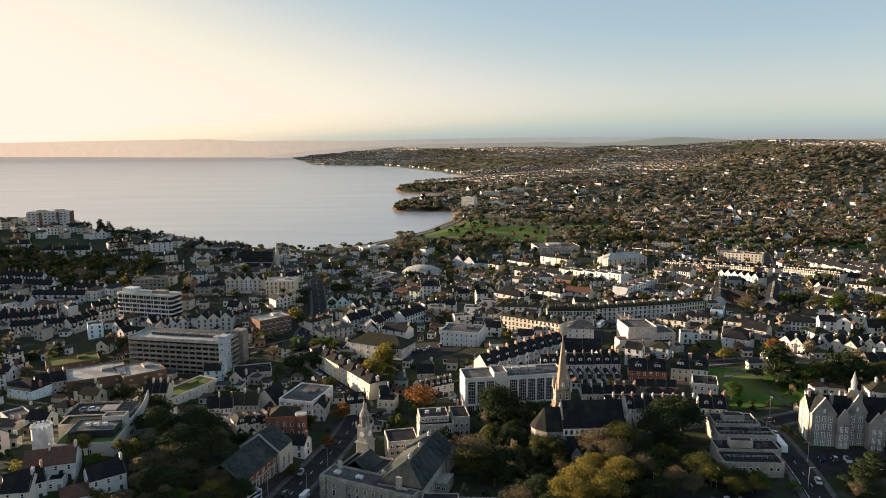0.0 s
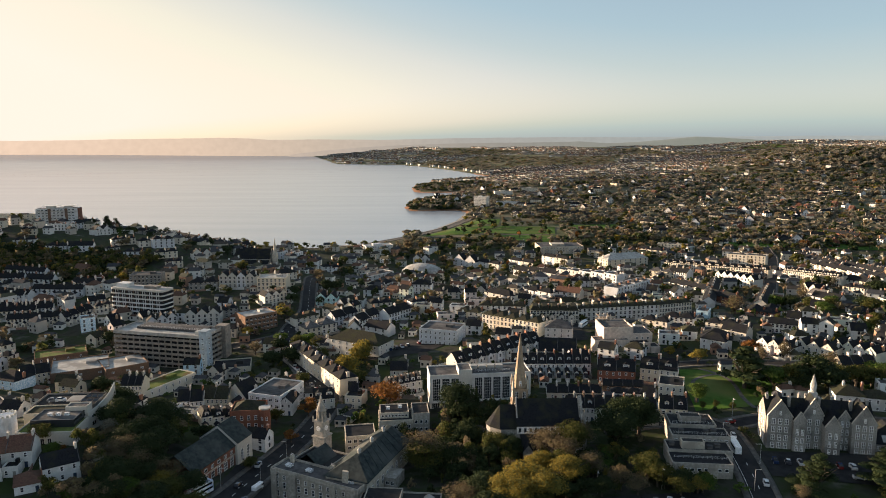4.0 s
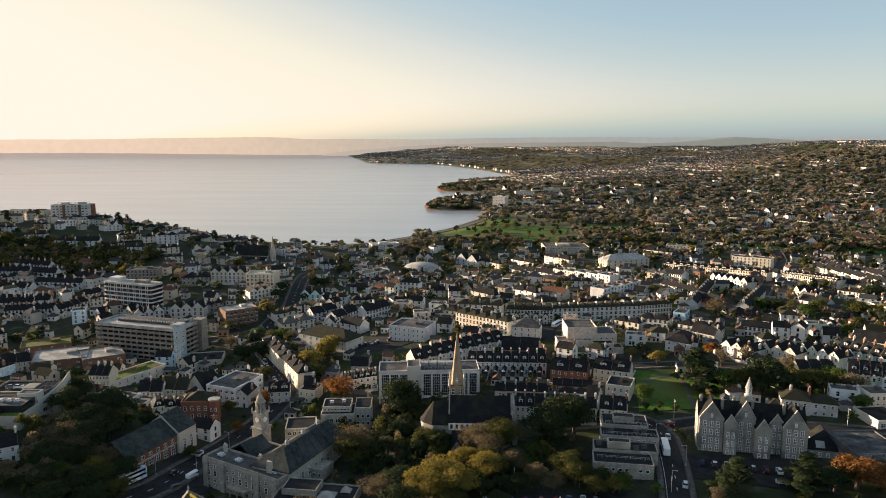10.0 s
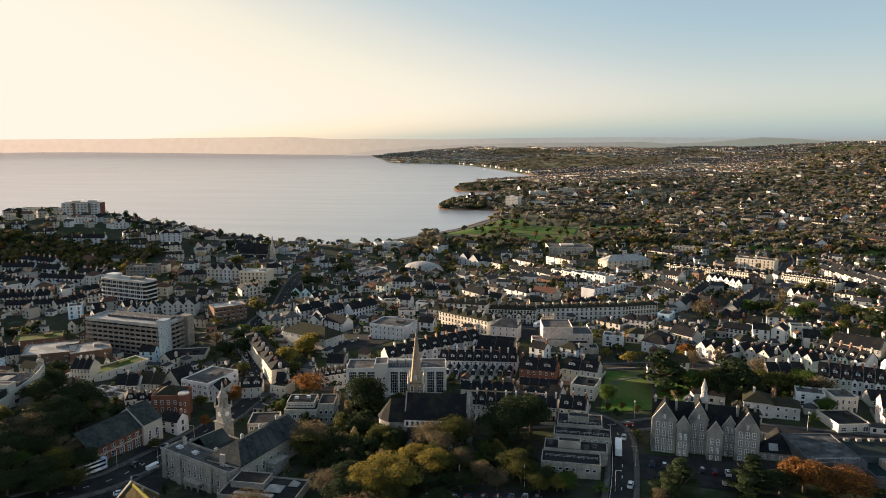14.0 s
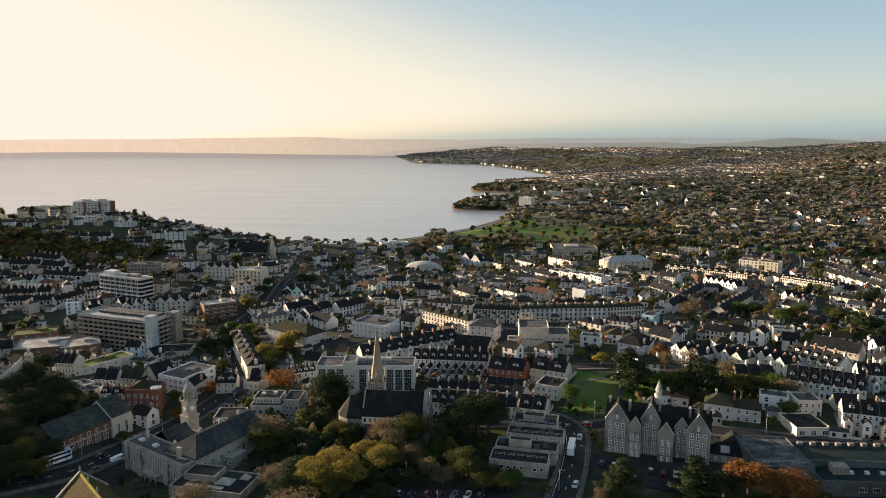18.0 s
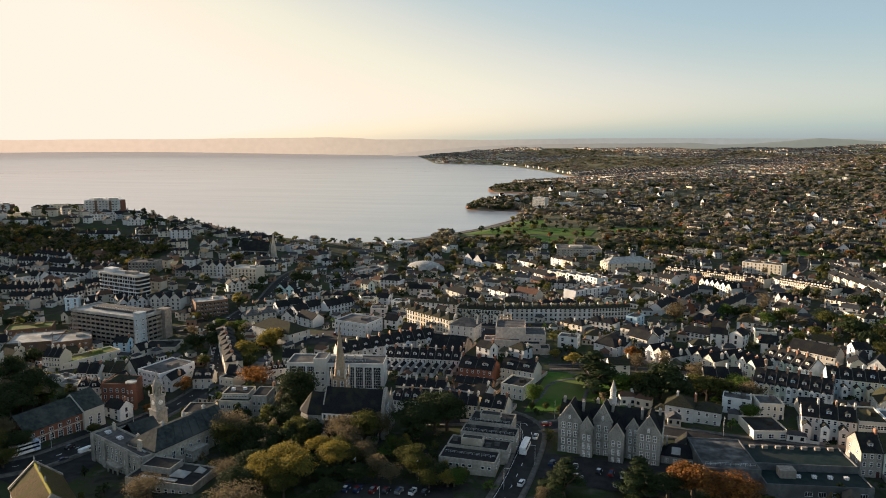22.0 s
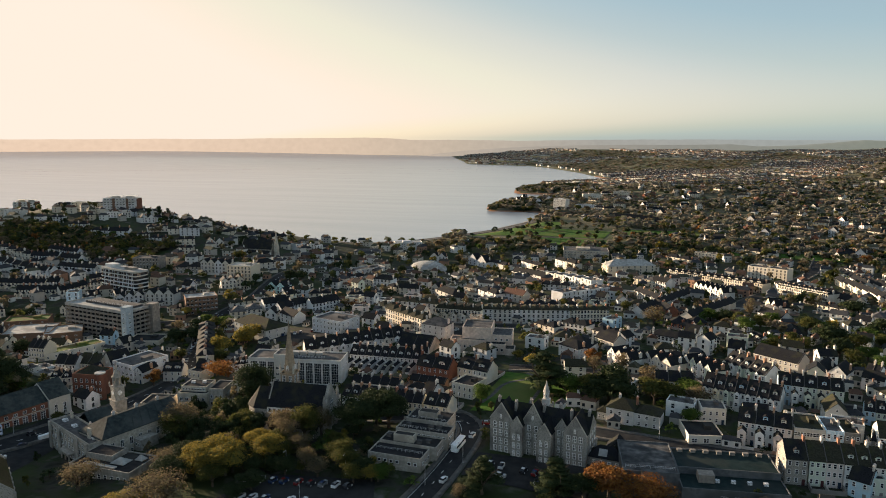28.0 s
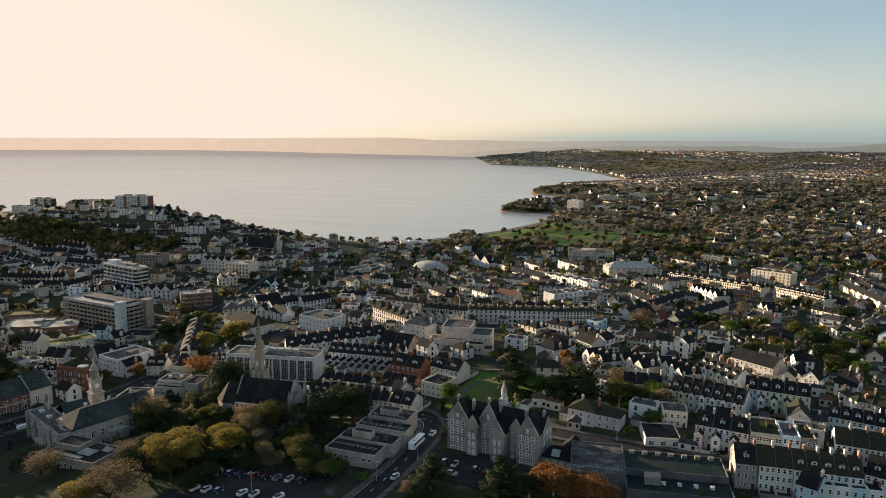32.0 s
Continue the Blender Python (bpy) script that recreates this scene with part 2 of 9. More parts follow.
DOOR = material("painted_door", [(.08, .03, .03), (.03, .05, .08), (.25, .24, .22)], 0.6, 3.0, by="object", spread=0.05)
ASPHALT = material("asphalt", [(0.022, 0.023, 0.025), (0.034, 0.034, 0.035)], 0.85, 0.35, 0.1, stain=(0.042, 0.041, 0.039), stain_size=0.06, coord="World")
PAVING = material("pavement_slabs", [(0.091, 0.087, 0.081), (0.133, 0.126, 0.115)], 0.9, 0.6, 0.1, coord="World")
PALEPAVING = material("pale_promenade", [(.26, .24, .22), (.33, .31, .28)], 0.9, 0.3, 0.1, stain=(.20, .18, .16), coord="World")
PAINT = material("road_paint", (.62, .62, .60), 0.7, 2.0)
GRASS = material("lawn", [(.048, .118, .018), (.075, .145, .026)], 0.95, 0.25, 0.3, stain=(0.112, 0.129, 0.039), stain_size=0.03, coord="World")
YARD = material("town_ground", [(0.032, 0.037, 0.024), (0.056, 0.053, 0.045), (0.029, 0.042, 0.016), (0.080, 0.076, 0.068)], 0.95, 0.13, 0.3, spread=0.4, stain=(0.032, 0.046, 0.016), stain_size=0.035, coord="World")
SAND = material("red_sand_and_cliff", [(.28, .14, .08), (.36, .21, .13)], 0.95, 0.1, 0.3, coord="World")
BARK = material("bark", [(.07, .055, .04), (.12, .10, .08)], 0.95, 3.0, 0.4)
LEAF_DARK = material("evergreen_leaves", [(0.023, 0.037, 0.015), (0.034, 0.049, 0.019), (0.046, 0.060, 0.024), (0.029, 0.044, 0.019)], 0.75, 0.4, by="island", spread=0.3, through=0.2)
LEAF_OLIVE = material("olive_leaves", [(0.077, 0.088, 0.025), (0.105, 0.105, 0.033), (0.061, 0.075, 0.022), (0.122, 0.111, 0.033)], 0.8, 0.4, by="island", spread=0.3, through=0.42)
LEAF_YELLOW = material("yellow_autumn_leaves", [(0.26, 0.20, 0.045), (0.20, 0.17, 0.045), (0.30, 0.215, 0.04), (0.14, 0.14, 0.045)], 0.8, 0.4, by="island", spread=0.3, through=0.42)
LEAF_ORANGE = material("orange_autumn_leaves", [(0.26, 0.11, 0.03), (0.20, 0.088, 0.03), (0.17, 0.08, 0.035), (0.28, 0.14, 0.04)], 0.8, 0.4, by="island", spread=0.3, through=0.42)
LEAF_BROWN = material("thin_brown_leaves", [(0.165, 0.125, 0.078), (0.20, 0.155, 0.092), (0.14, 0.112, 0.075), (0.19, 0.165, 0.085)], 0.85, 0.4, by="island", spread=0.3, through=0.42)
# paled and greyed to stand in for the haze over distant trees
LEAF_HAZE = material("distant_woodland", [(.245, .215, .165), (.27, .23, .175), (.185, .185, .135), (.25, .205, .16), (.15, .165, .115)], 0.9, 0.05, by="island", spread=0.2, through=0.45)
LEAF_LIGHT = material("bright_green_leaves", [(0.075, 0.125, 0.025), (0.106, 0.156, 0.037), (0.062, 0.100, 0.025)], 0.8, 0.4, by="island", spread=0.3, through=0.42)
BLUEPANEL = material("pale_blue_panels", [(.40, .47, .52), (.46, .53, .57)], 0.7, 0.8, 0.05, stain=(.34, .38, .40))
CARPAINT = material("car_paint", [(.60, .60, .60), (.03, .03, .035), (.16, .17, .18), (.02, .04, .10), (.40, .41, .42), (.66, .66, .66), (.05, .05, .06), (.16, .02, .02), (.70, .70, .69)], 0.25, 1.0, by="object", spread=0, gloss=0.5)
TYRE = material("tyre_rubber", (.02, .02, .02), 0.9, 5.0)

# the sea: small waves whose crests catch the low light
SEA = bpy.data.materials.new("sea_water")
SEA.use_nodes = True
_n, _l = SEA.node_tree.nodes, SEA.node_tree.links
_b = _n["Principled BSDF"]
_b.inputs["Roughness"].default_value = 0.2
_b.inputs["IOR"].default_value = 1.33
_g = _n.new("ShaderNodeNewGeometry")
_w1, _w2 = _n.new("ShaderNodeTexNoise"), _n.new("ShaderNodeTexNoise")
_map = _n.new("ShaderNodeMapping")
_map.inputs["Scale"].default_value = (0.35, 1.0, 1.0)
_l.new(_g.outputs["Position"], _map.inputs["Vector"])
for _w, _s in ((_w1, 0.12), (_w2, 0.012)):
    _w.inputs["Scale"].default_value, _w.inputs["Detail"].default_value = _s, 6
    _l.new(_map.outputs["Vector"], _w.inputs["Vector"])
_sum = _n.new("ShaderNodeMath")
_sum.operation = "MULTIPLY_ADD"
_sum.inputs[1].default_value = 2.5
_l.new(_w2.outputs["Fac"], _sum.inputs[0])
_l.new(_w1.outputs["Fac"], _sum.inputs[2])
_bu = _n.new("ShaderNodeBump")
_bu.inputs["Strength"].default_value, _bu.inputs["Distance"].default_value = 0.16, 1.2
_l.new(_sum.outputs[0], _bu.inputs["Height"])
_l.new(_bu.outputs["Normal"], _b.inputs["Normal"])
# long wind streaks
_wide, _w3, _mix3 = _n.new("ShaderNodeMapping"), _n.new("ShaderNodeTexNoise"), _n.new("ShaderNodeMix")
_wide.inputs["Scale"].default_value = (0.0022, 0.02, 1.0)
_wide.inputs["Rotation"].default_value = (0, 0, radians(8))
_w3.inputs["Scale"].default_value, _w3.inputs["Detail"].default_value = 1.0, 8
_mix3.data_type = "RGBA"
_mix3.inputs[6].default_value, _mix3.inputs[7].default_value = (.25, .29, .335, 1), (.38, .405, .435, 1)
_l.new(_g.outputs["Position"], _wide.inputs["Vector"])
_l.new(_wide.outputs["Vector"], _w3.inputs["Vector"])
_l.new(_w3.outputs["Fac"], _mix3.inputs[0])
_l.new(_mix3.outputs[2], _b.inputs["Base Color"])
# ---- builders ----
class Geo:
    """Faces gathered for one mesh; each face has a slot of the mesh's materials."""

    def __init__(self):
        self.v, self.f, self.s = [], [], []

    def face(self, pts, slot=0):
        k = len(self.v)
        self.v += [tuple(p) for p in pts]
        self.f.append(tuple(range(k, k + len(pts))))
        self.s.append(slot)

    def solid(self, base, top, slot=0, cap=None):
        """A closed body between two rings of as many points, both counter-clockwise from above."""
        k, n = len(self.v), len(base)
        self.v += [tuple(p) for p in base] + [tuple(p) for p in top]
        for a in range(n):
            b = (a + 1) % n
            self.f.append((k + a, k + b, k + n + b, k + n + a))
            self.s.append(slot)
        self.f += [tuple(range(k + n - 1, k - 1, -1)), tuple(range(k + n, k + 2 * n))]
        self.s += [slot, slot if cap is None else cap]

    def box(self, x0, y0, z0, x1, y1, z1, slot=0, cap=None):
        r = [(x0, y0), (x1, y0), (x1, y1), (x0, y1)]
        self.solid([(*p, z0) for p in r], [(*p, z1) for p in r], slot, cap)

    def drum(self, x, y, z0, z1, r0, r1, n=8, slot=0, cap=None):
        ring = [(math.cos(a * math.tau / n), math.sin(a * math.tau / n)) for a in range(n)]
        self.solid([(x + r0 * c, y + r0 * s, z0) for c, s in ring], [(x + r1 * c, y + r1 * s, z1) for c, s in ring], slot, cap)

    def gable(self, x0, y0, x1, y1, z, up, along="x", slot=0, out=0.3, thick=0.18):
        """A pitched roof with real thickness over a rectangle; its ridge runs along x or y."""
        def p(a, b, c):
            return (a, b, c) if along == "x" else (b, a, c)
        a0, a1, b0, b1 = (x0, x1, y0, y1) if along == "x" else (y0, y1, x0, x1)
        mid, drop = (b0 + b1) / 2, up * out / ((b1 - b0) / 2)
        for e, s in ((b0 - out, 1), (b1 + out, -1)):
            low = [p(a0 - out * .6, e, z - drop), p(a1 + out * .6, e, z - drop), p(a1 + out * .6, mid, z + up), p(a0 - out * .6, mid, z + up)]
            high = [(q[0], q[1], q[2] + thick) for q in low]
            if (s < 0) ^ (along == "y"):
                low, high = low[::-1], high[::-1]
            self.solid(low, high, slot)

    def hip(self, x0, y0, x1, y1, z, up, slot=0, out=0.35, flat=0.0):
        """A hipped roof; flat: how wide a level top is left."""
        x0, y0, x1, y1 = x0 - out, y0 - out, x1 + out, y1 + out
        w, d = x1 - x0, y1 - y0
        i = min(w, d) / 2 - flat / 2 - 0.05
        r = [(x0, y0), (x1, y0), (x1, y1), (x0, y1)]
        t = [(x0 + i, y0 + i), (x1 - i, y0 + i), (x1 - i, y1 - i), (x0 + i, y1 - i)]
        self.solid([(*p, z - 0.15) for p in r], [(*p, z) for p in r], slot)
        self.solid([(*p, z) for p in r], [(*p, z + up) for p in t], slot)

    def mesh(self, name, *mats):
        me = bpy.data.meshes.new(name)
        me.from_pydata(self.v, [], self.f)
        for m in mats:
            me.materials.append(m)
        if len(mats) > 1:
            me.polygons.foreach_set("material_index", self.s)
        me.update()
        return me


def part(name, geo, mats, parent, label="", at=None):
    """One mesh as a part under a thing, or under a part."""
    me = geo if isinstance(geo, bpy.types.Mesh) else geo.mesh(name, *(mats if isinstance(mats, (list, tuple)) else [mats]))
    ob = new(name, me)
    ob.parent = parent
    if at is not None:
        ob.matrix_basis = at
    return tagged(ob, label)


def thing(name, x, y, turn, label, category, group="", z=None, sink=0.0):
    """An empty at the base of a thing, on the ground."""
    ob = new(name)
    ob.empty_display_size = 1
    ob.matrix_basis = pose(x, y, (ground_at(x, y) if z is None else z) - sink, 0, 0, turn)
    return tagged(ob, label, category, group)


def lowest(x, y, turn, w, d):
    """The lowest ground under a w by d rectangle whose front edge is centred on x, y."""
    c, s = math.cos(radians(turn)), math.sin(radians(turn))
    spots = [(x + c * a - s * b, y + s * a + c * b) for a in (-w / 2, 0, w / 2) for b in (0, d / 2, d)]
    return min(ground_at(*p) for p in spots)


WINDOW_MESHES = {}
FENCED = []     # terraces with gardens
TAKEN = []      # ground that is built on: centre, turn, width, depth


def window_mesh(w, h, kind="sash"):
    """A window as one shell that stands 9 cm proud of its wall, front towards -y: frame and bars, with the panes set back between them."""
    key = (round(w, 2), round(h, 2), kind)
    if key not in WINDOW_MESHES:
        nx = max(2, round(w / 0.9)) if kind in ("grid", "stone", "curtain") or w > 1.3 else 1
        nz = 2 if kind in ("sash", "stone") else max(1, round(h / 1.2)) if kind in ("grid", "curtain") else 1
        b = 0.1 if kind != "stone" else 0.2
        xs, zs = [], []
        for k in range(nx):
            xs += [-w / 2 + w * k / nx + (b if k == 0 else b / 2), -w / 2 + w * (k + 1) / nx - (b if k == nx - 1 else b / 2)]
        for k in range(nz):
            zs += [h * k / nz + (b if k == 0 else b / 2), h * (k + 1) / nz - (b if k == nz - 1 else b / 2)]
        xs, zs = [-w / 2] + xs + [w / 2], [0] + zs + [h]
        V, F, S, seen = [], [], [], {}

        def vert(x, y, z):
            q = (round(x, 4), round(y, 4), round(z, 4))
            if q not in seen:
                seen[q] = len(V)
                V.append(q)
            return seen[q]

        for i in range(len(xs) - 1):
            for j in range(len(zs) - 1):
                ring = [(xs[i], zs[j]), (xs[i + 1], zs[j]), (xs[i + 1], zs[j + 1]), (xs[i], zs[j + 1])]
                pane = i % 2 == 1 and j % 2 == 1
                F.append([vert(x, -.03 if pane else -.09, z) for x, z in ring])
                S.append(1 if pane else 0)
                if pane:
                    for (ax, az), (bx, bz) in zip(ring, ring[1:] + ring[:1]):
                        F.append([vert(ax, -.09, az), vert(bx, -.09, bz), vert(bx, -.03, bz), vert(ax, -.03, az)])
                        S.append(0)
        for j in range(len(zs) - 1):
            F.append([vert(-w / 2, .04, zs[j]), vert(-w / 2, -.09, zs[j]), vert(-w / 2, -.09, zs[j + 1]), vert(-w / 2, .04, zs[j + 1])])
            F.append([vert(w / 2, -.09, zs[j]), vert(w / 2, .04, zs[j]), vert(w / 2, .04, zs[j + 1]), vert(w / 2, -.09, zs[j + 1])])
        for i in range(len(xs) - 1):
            F.append([vert(xs[i], -.09, h), vert(xs[i + 1], -.09, h), vert(xs[i + 1], .04, h), vert(xs[i], .04, h)])
            F.append([vert(xs[i], .04, 0), vert(xs[i + 1], .04, 0), vert(xs[i + 1], -.09, 0), vert(xs[i], -.09, 0)])
        S += [0] * (len(F) - len(S))
        me = bpy.data.meshes.new("window")
        me.from_pydata(V, [], F)
        for m in ({"dark": DARKFRAME, "curtain": DARKFRAME, "stone": DRESSED}.get(kind, FRAME), GLASS):
            me.materials.append(m)
        me.polygons.foreach_set("material_index", S)
        WINDOW_MESHES[key] = me
    return WINDOW_MESHES[key]


def windows(parent, w, z, n, size=(1.0, 1.6), kind="sash", side="front", d=0.0, margin=0.0, name="window", skip=()):
    """A line of n windows on one side of a body that is w wide and d deep, its front edge centred on the origin."""
    me = window_mesh(size[0], size[1], kind)
    run = (w if side in ("front", "back") else d) - 2 * margin
    for k in range(n):
        if k in skip:
            continue
        c = -run / 2 + run * (k + .5) / n
        m = {"front": pose(c, 0, z), "back": pose(-c, d, z, 0, 0, 180), "left": pose(-w / 2, d / 2 - c, z, 0, 0, -90),
             "right": pose(w / 2, d / 2 + c, z, 0, 0, 90)}[side]
        part(name, me, None, parent, at=m)


CHIMNEYS = {}


def chimney_mesh(w=1.6, d=0.7, h=2.6, pots=4, mat=None):
    key = (w, d, h, pots, mat.name if mat else "")
    if key not in CHIMNEYS:
        g = Geo()
        g.box(-w / 2, -d / 2, -1.2, w / 2, d / 2, h, 0)
        g.box(-w / 2 - .08, -d / 2 - .08, h - .3, w / 2 + .08, d / 2 + .08, h - .1, 0)
        for k in range(pots):
            g.drum(-w / 2 + w * (k + .5) / pots, 0, h, h + .6, .14, .11, 6, 1)
        CHIMNEYS[key] = g.mesh("chimney", mat or STACK, POT)
    return CHIMNEYS[key]


def dormer(parent, x, y, z, w=1.5, d=2.2, h=1.5, wall=None, roof=None):
    g = Geo()
    g.box(-w / 2, 0, -.4, w / 2, d, h, 0)
    ob = part("dormer", g, wall or WHITE, parent, at=pose(x, y, z))
    r = Geo()
    r.gable(-w / 2, 0, w / 2, d, h, w * .35, "y", 0, .15, .1)
    part("dormer_roof", r, roof or SLATE, ob)
    part("window", window_mesh(w * .65, h * .8), None, ob, at=pose(0, 0, h * .1))


def house(x, y, turn, w, d, storeys, roof="gable", wall=None, cover=None, label="", category="house", group="", fine=True, across=2, sides="", sh=2.9,
          bays=False, stacks=1, door=True, name="", pitch=0.75, win=(1.0, 1.6), dormers=0, wing=0):
    """A house whose front edge is centred on x, y and faces -y before it is turned."""
    wall, cover = wall or WHITE, cover or SLATE
    z = lowest(x, y, turn, w, d)
    kinds = {"gable": "terraced_house", "hip": "villa", "front": "gabled_house", "flat": "flat_roofed_building", "mansard": "mansard_house"}
    root = thing(name or kinds[roof], x, y, turn, label, category, group, z)
    TAKEN.append((x - math.sin(radians(turn)) * d / 2, y + math.cos(radians(turn)) * d / 2, turn, w, d))
    if not fine and win == (1.0, 1.6):
        win = (1.2, 1.85)
    h = storeys * sh + .3
    g = Geo()
    g.box(-w / 2, 0, -2.5, w / 2, d, h)
    up = pitch * d / 2 * (.68 if roof == "hip" else 1)
    if roof == "gable":
        for s in (-w / 2, w / 2 - .25):
            g.solid([(s, 0, h), (s + .25, 0, h), (s + .25, d, h), (s, d, h)], [(s, d / 2 - .02, h + up), (s + .25, d / 2 - .02, h + up), (s + .25, d / 2 + .02, h + up), (s, d / 2 + .02, h + up)])
    elif roof == "front":
        up = pitch * w / 2 * 1.25
        for s in (0, d - .25):
            g.solid([(-w / 2, s, h), (w / 2, s, h), (w / 2, s + .25, h), (-w / 2, s + .25, h)], [(-.02, s, h + up), (.02, s, h + up), (.02, s + .25, h + up), (-.02, s + .25, h + up)])
    elif roof == "flat":
        for q in ((-w / 2, 0, w / 2, .3), (-w / 2, d - .3, w / 2, d), (-w / 2, .3, -w / 2 + .3, d - .3), (w / 2 - .3, .3, w / 2, d - .3)):
            g.box(q[0], q[1], h, q[2], q[3], h + .7)
    else:
        g.box(-w / 2 - .12, -.12, h - .35, w / 2 + .12, d + .12, h - .05)
    if bays:
        bw = min(2.6, w * .45)
        g.solid([(-w / 4 - bw / 2, .1, -2), (-w / 4 - bw / 4, -.9, -2), (-w / 4 + bw / 4, -.9, -2), (-w / 4 + bw / 2, .1, -2)],
                [(-w / 4 - bw / 2, .1, sh * min(2, storeys)), (-w / 4 - bw / 4, -.9, sh * min(2, storeys)), (-w / 4 + bw / 4, -.9, sh * min(2, storeys)), (-w / 4 + bw / 2, .1, sh * min(2, storeys))])
    if wing:
        # a lower gabled wing in front
        x0, x1, hz = -w / 2 + .12, -w / 2 + .12 + w * .48, ((storeys - 1) * sh + .5 if wing > 2 else storeys * sh - .1)
        e = -wing
        g.box(x0, e, -2.5, x1, -.004, hz)
        wing_up = .42 * (x1 - x0)
        g.solid([(x0, e, hz), (x1, e, hz), (x1, e + .25, hz), (x0, e + .25, hz)], [((x0 + x1) / 2 - .02, e, hz + wing_up), ((x0 + x1) / 2 + .02, e, hz + wing_up), ((x0 + x1) / 2 + .02, e + .25, hz + wing_up), ((x0 + x1) / 2 - .02, e + .25, hz + wing_up)])
        for k in range(storeys - 1 if wing > 2 else storeys):
            m = (x0 + x1) / 2
            g.box(m - .5, e - .06, k * sh + .95, m + .5, e + .02, k * sh + 2.4, 1)
            g.box(m - .6, e - .10, k * sh + .82, m + .6, e + .02, k * sh + .95, 2)
            g.box(m - .5, e - .08, k * sh + 1.62, m + .5, e - .055, k * sh + 1.72, 2)
        if wing > 5:
            # a lean-to scullery beyond it
            g.box(x0 + .1, e - 3.0, -2.5, x1 - .1, e - .004, 2.2)
    if not fine:
        for k in range(storeys):
            for c in range(across):
                u = -w / 2 + w * (c + .5) / across
                g.box(u - win[0] / 2, -.06, k * sh + .95, u + win[0] / 2, .02, k * sh + .95 + win[1], 1)
                g.box(u - win[0] / 2 - .1, -.12, k * sh + .80, u + win[0] / 2 + .1, .02, k * sh + .95, 2)
                g.box(u - win[0] / 2, -.08, k * sh + .95 + win[1] * .48, u + win[0] / 2, -.055, k * sh + .95 + win[1] * .54, 2)
                if "b" in sides:
                    g.box(u - win[0] / 2, d - .02, k * sh + .95, u + win[0] / 2, d + .06, k * sh + .95 + win[1], 1)
            m = max(1, int(d / 4.5))
            for c in range(m):
                v = d * (c + .5) / m
                if "l" in sides:
                    g.box(-w / 2 - .06, v - win[0] / 2, k * sh + .95, -w / 2 + .02, v + win[0] / 2, k * sh + .95 + win[1], 1)
                if "r" in sides:
                    g.box(w / 2 - .02, v - win[0] / 2, k * sh + .95, w / 2 + .06, v + win[0] / 2, k * sh + .95 + win[1], 1)
    if storeys > 1:
        g.box(-w / 2 - .05, -.10, storeys * sh - .1, w / 2 + .05, -.004, storeys * sh + .15)
    part("wall", g, [wall, GLASS, FRAME], root)
    r = Geo()
    if roof == "gable":
        r.gable(-w / 2, 0, w / 2, d, h, up)
    elif roof == "front":
        r.gable(-w / 2, 0, w / 2, d, h, up, "y")
    elif roof == "hip":
        up = min(pitch, .6) * min(w, d) / 2
        r.hip(-w / 2, 0, w / 2, d, h, up)
    elif roof == "mansard":
        up = 2.6
        r.hip(-w / 2, 0, w / 2, d, h, up, 0, .1, min(w, d) - 3.2)
    elif roof == "flat":
        r.box(-w / 2 + .3, .3, h, w / 2 - .3, d - .3, h + .12)
        r.box(w * .1, d * .45, h + .12, w * .28, d * .7, h + 1.6)
    part("roof", r, cover, root)
    if roof == "gable" and fine:
        # a raised party wall along one end of the roof
        q = Geo()
        for e0, e1 in ((-.3, d / 2), (d / 2, d + .3)):
            z0, z1 = (h - .3 * up / (d / 2), h + up) if e0 < 0 else (h + up, h - .3 * up / (d / 2))
            q.solid([(w / 2 - .22, e0, z0 + .1), (w / 2 + .02, e0, z0 + .1), (w / 2 + .02, e1, z1 + .1), (w / 2 - .22, e1, z1 + .1)],
                    [(w / 2 - .22, e0, z0 + .45), (w / 2 + .02, e0, z0 + .45), (w / 2 + .02, e1, z1 + .45), (w / 2 - .22, e1, z1 + .45)])
        part("party_wall", q, FELT, root)
    if wing:
        q = Geo()
        q.gable(x0, -wing + .25, x1, d * .3 if wing < 2 else .6, hz, wing_up, "y", 0, .14, .16)
        if wing > 5:
            q.solid([(x0, -wing - 3.2, 2.2), (x1, -wing - 3.2, 2.2), (x1, -wing - .1, 3.3), (x0, -wing - .1, 3.3)], [(x0, -wing - 3.2, 2.35), (x1, -wing - 3.2, 2.35), (x1, -wing - .1, 3.45), (x0, -wing - .1, 3.45)])
        part("wing_roof", q, cover, root)
    for k in range(stacks):
        s = (-1 if k % 2 else 1) * (w / 2 - .45)
        top = h + (up if roof in ("gable",) else up * .45 if roof != "flat" else 0.3)
        part("chimney", chimney_mesh(.7, 1.6 if k < 2 else 1.2, 1.6, 2, BRICK if wall is BRICK else None), None, root, at=pose(s, d / 2 if roof != "front" else d * .62, top))
    if fine:
        for k in range(storeys):
            skip = (across - 1,) if (door and k == 0 and across > 1) else ()
            windows(root, w, k * sh + .95, across, win, skip=skip)
            for s, side in (("l", "left"), ("r", "right"), ("b", "back")):
                if s in sides:
                    windows(root, w, k * sh + .95, across if s == "b" else max(1, int(d / 4.5)), win, side=side, d=d)
        if door:
            dg = Geo()
            dg.box(-.5, -.06, 0, .5, .04, 2.1, 0)
            part("door", dg, DOOR, root, at=pose(w / 2 - w / across / 2 if across > 1 else w * .3, 0, 0.05))
        if bays:
            part("window", window_mesh(min(2.6, w * .45) * .5, 1.7), None, root, at=pose(-w / 4, -.9, .8))
            if storeys > 1:
                part("window", window_mesh(min(2.6, w * .45) * .5, 1.7), None, root, at=pose(-w / 4, -.9, sh + .8))
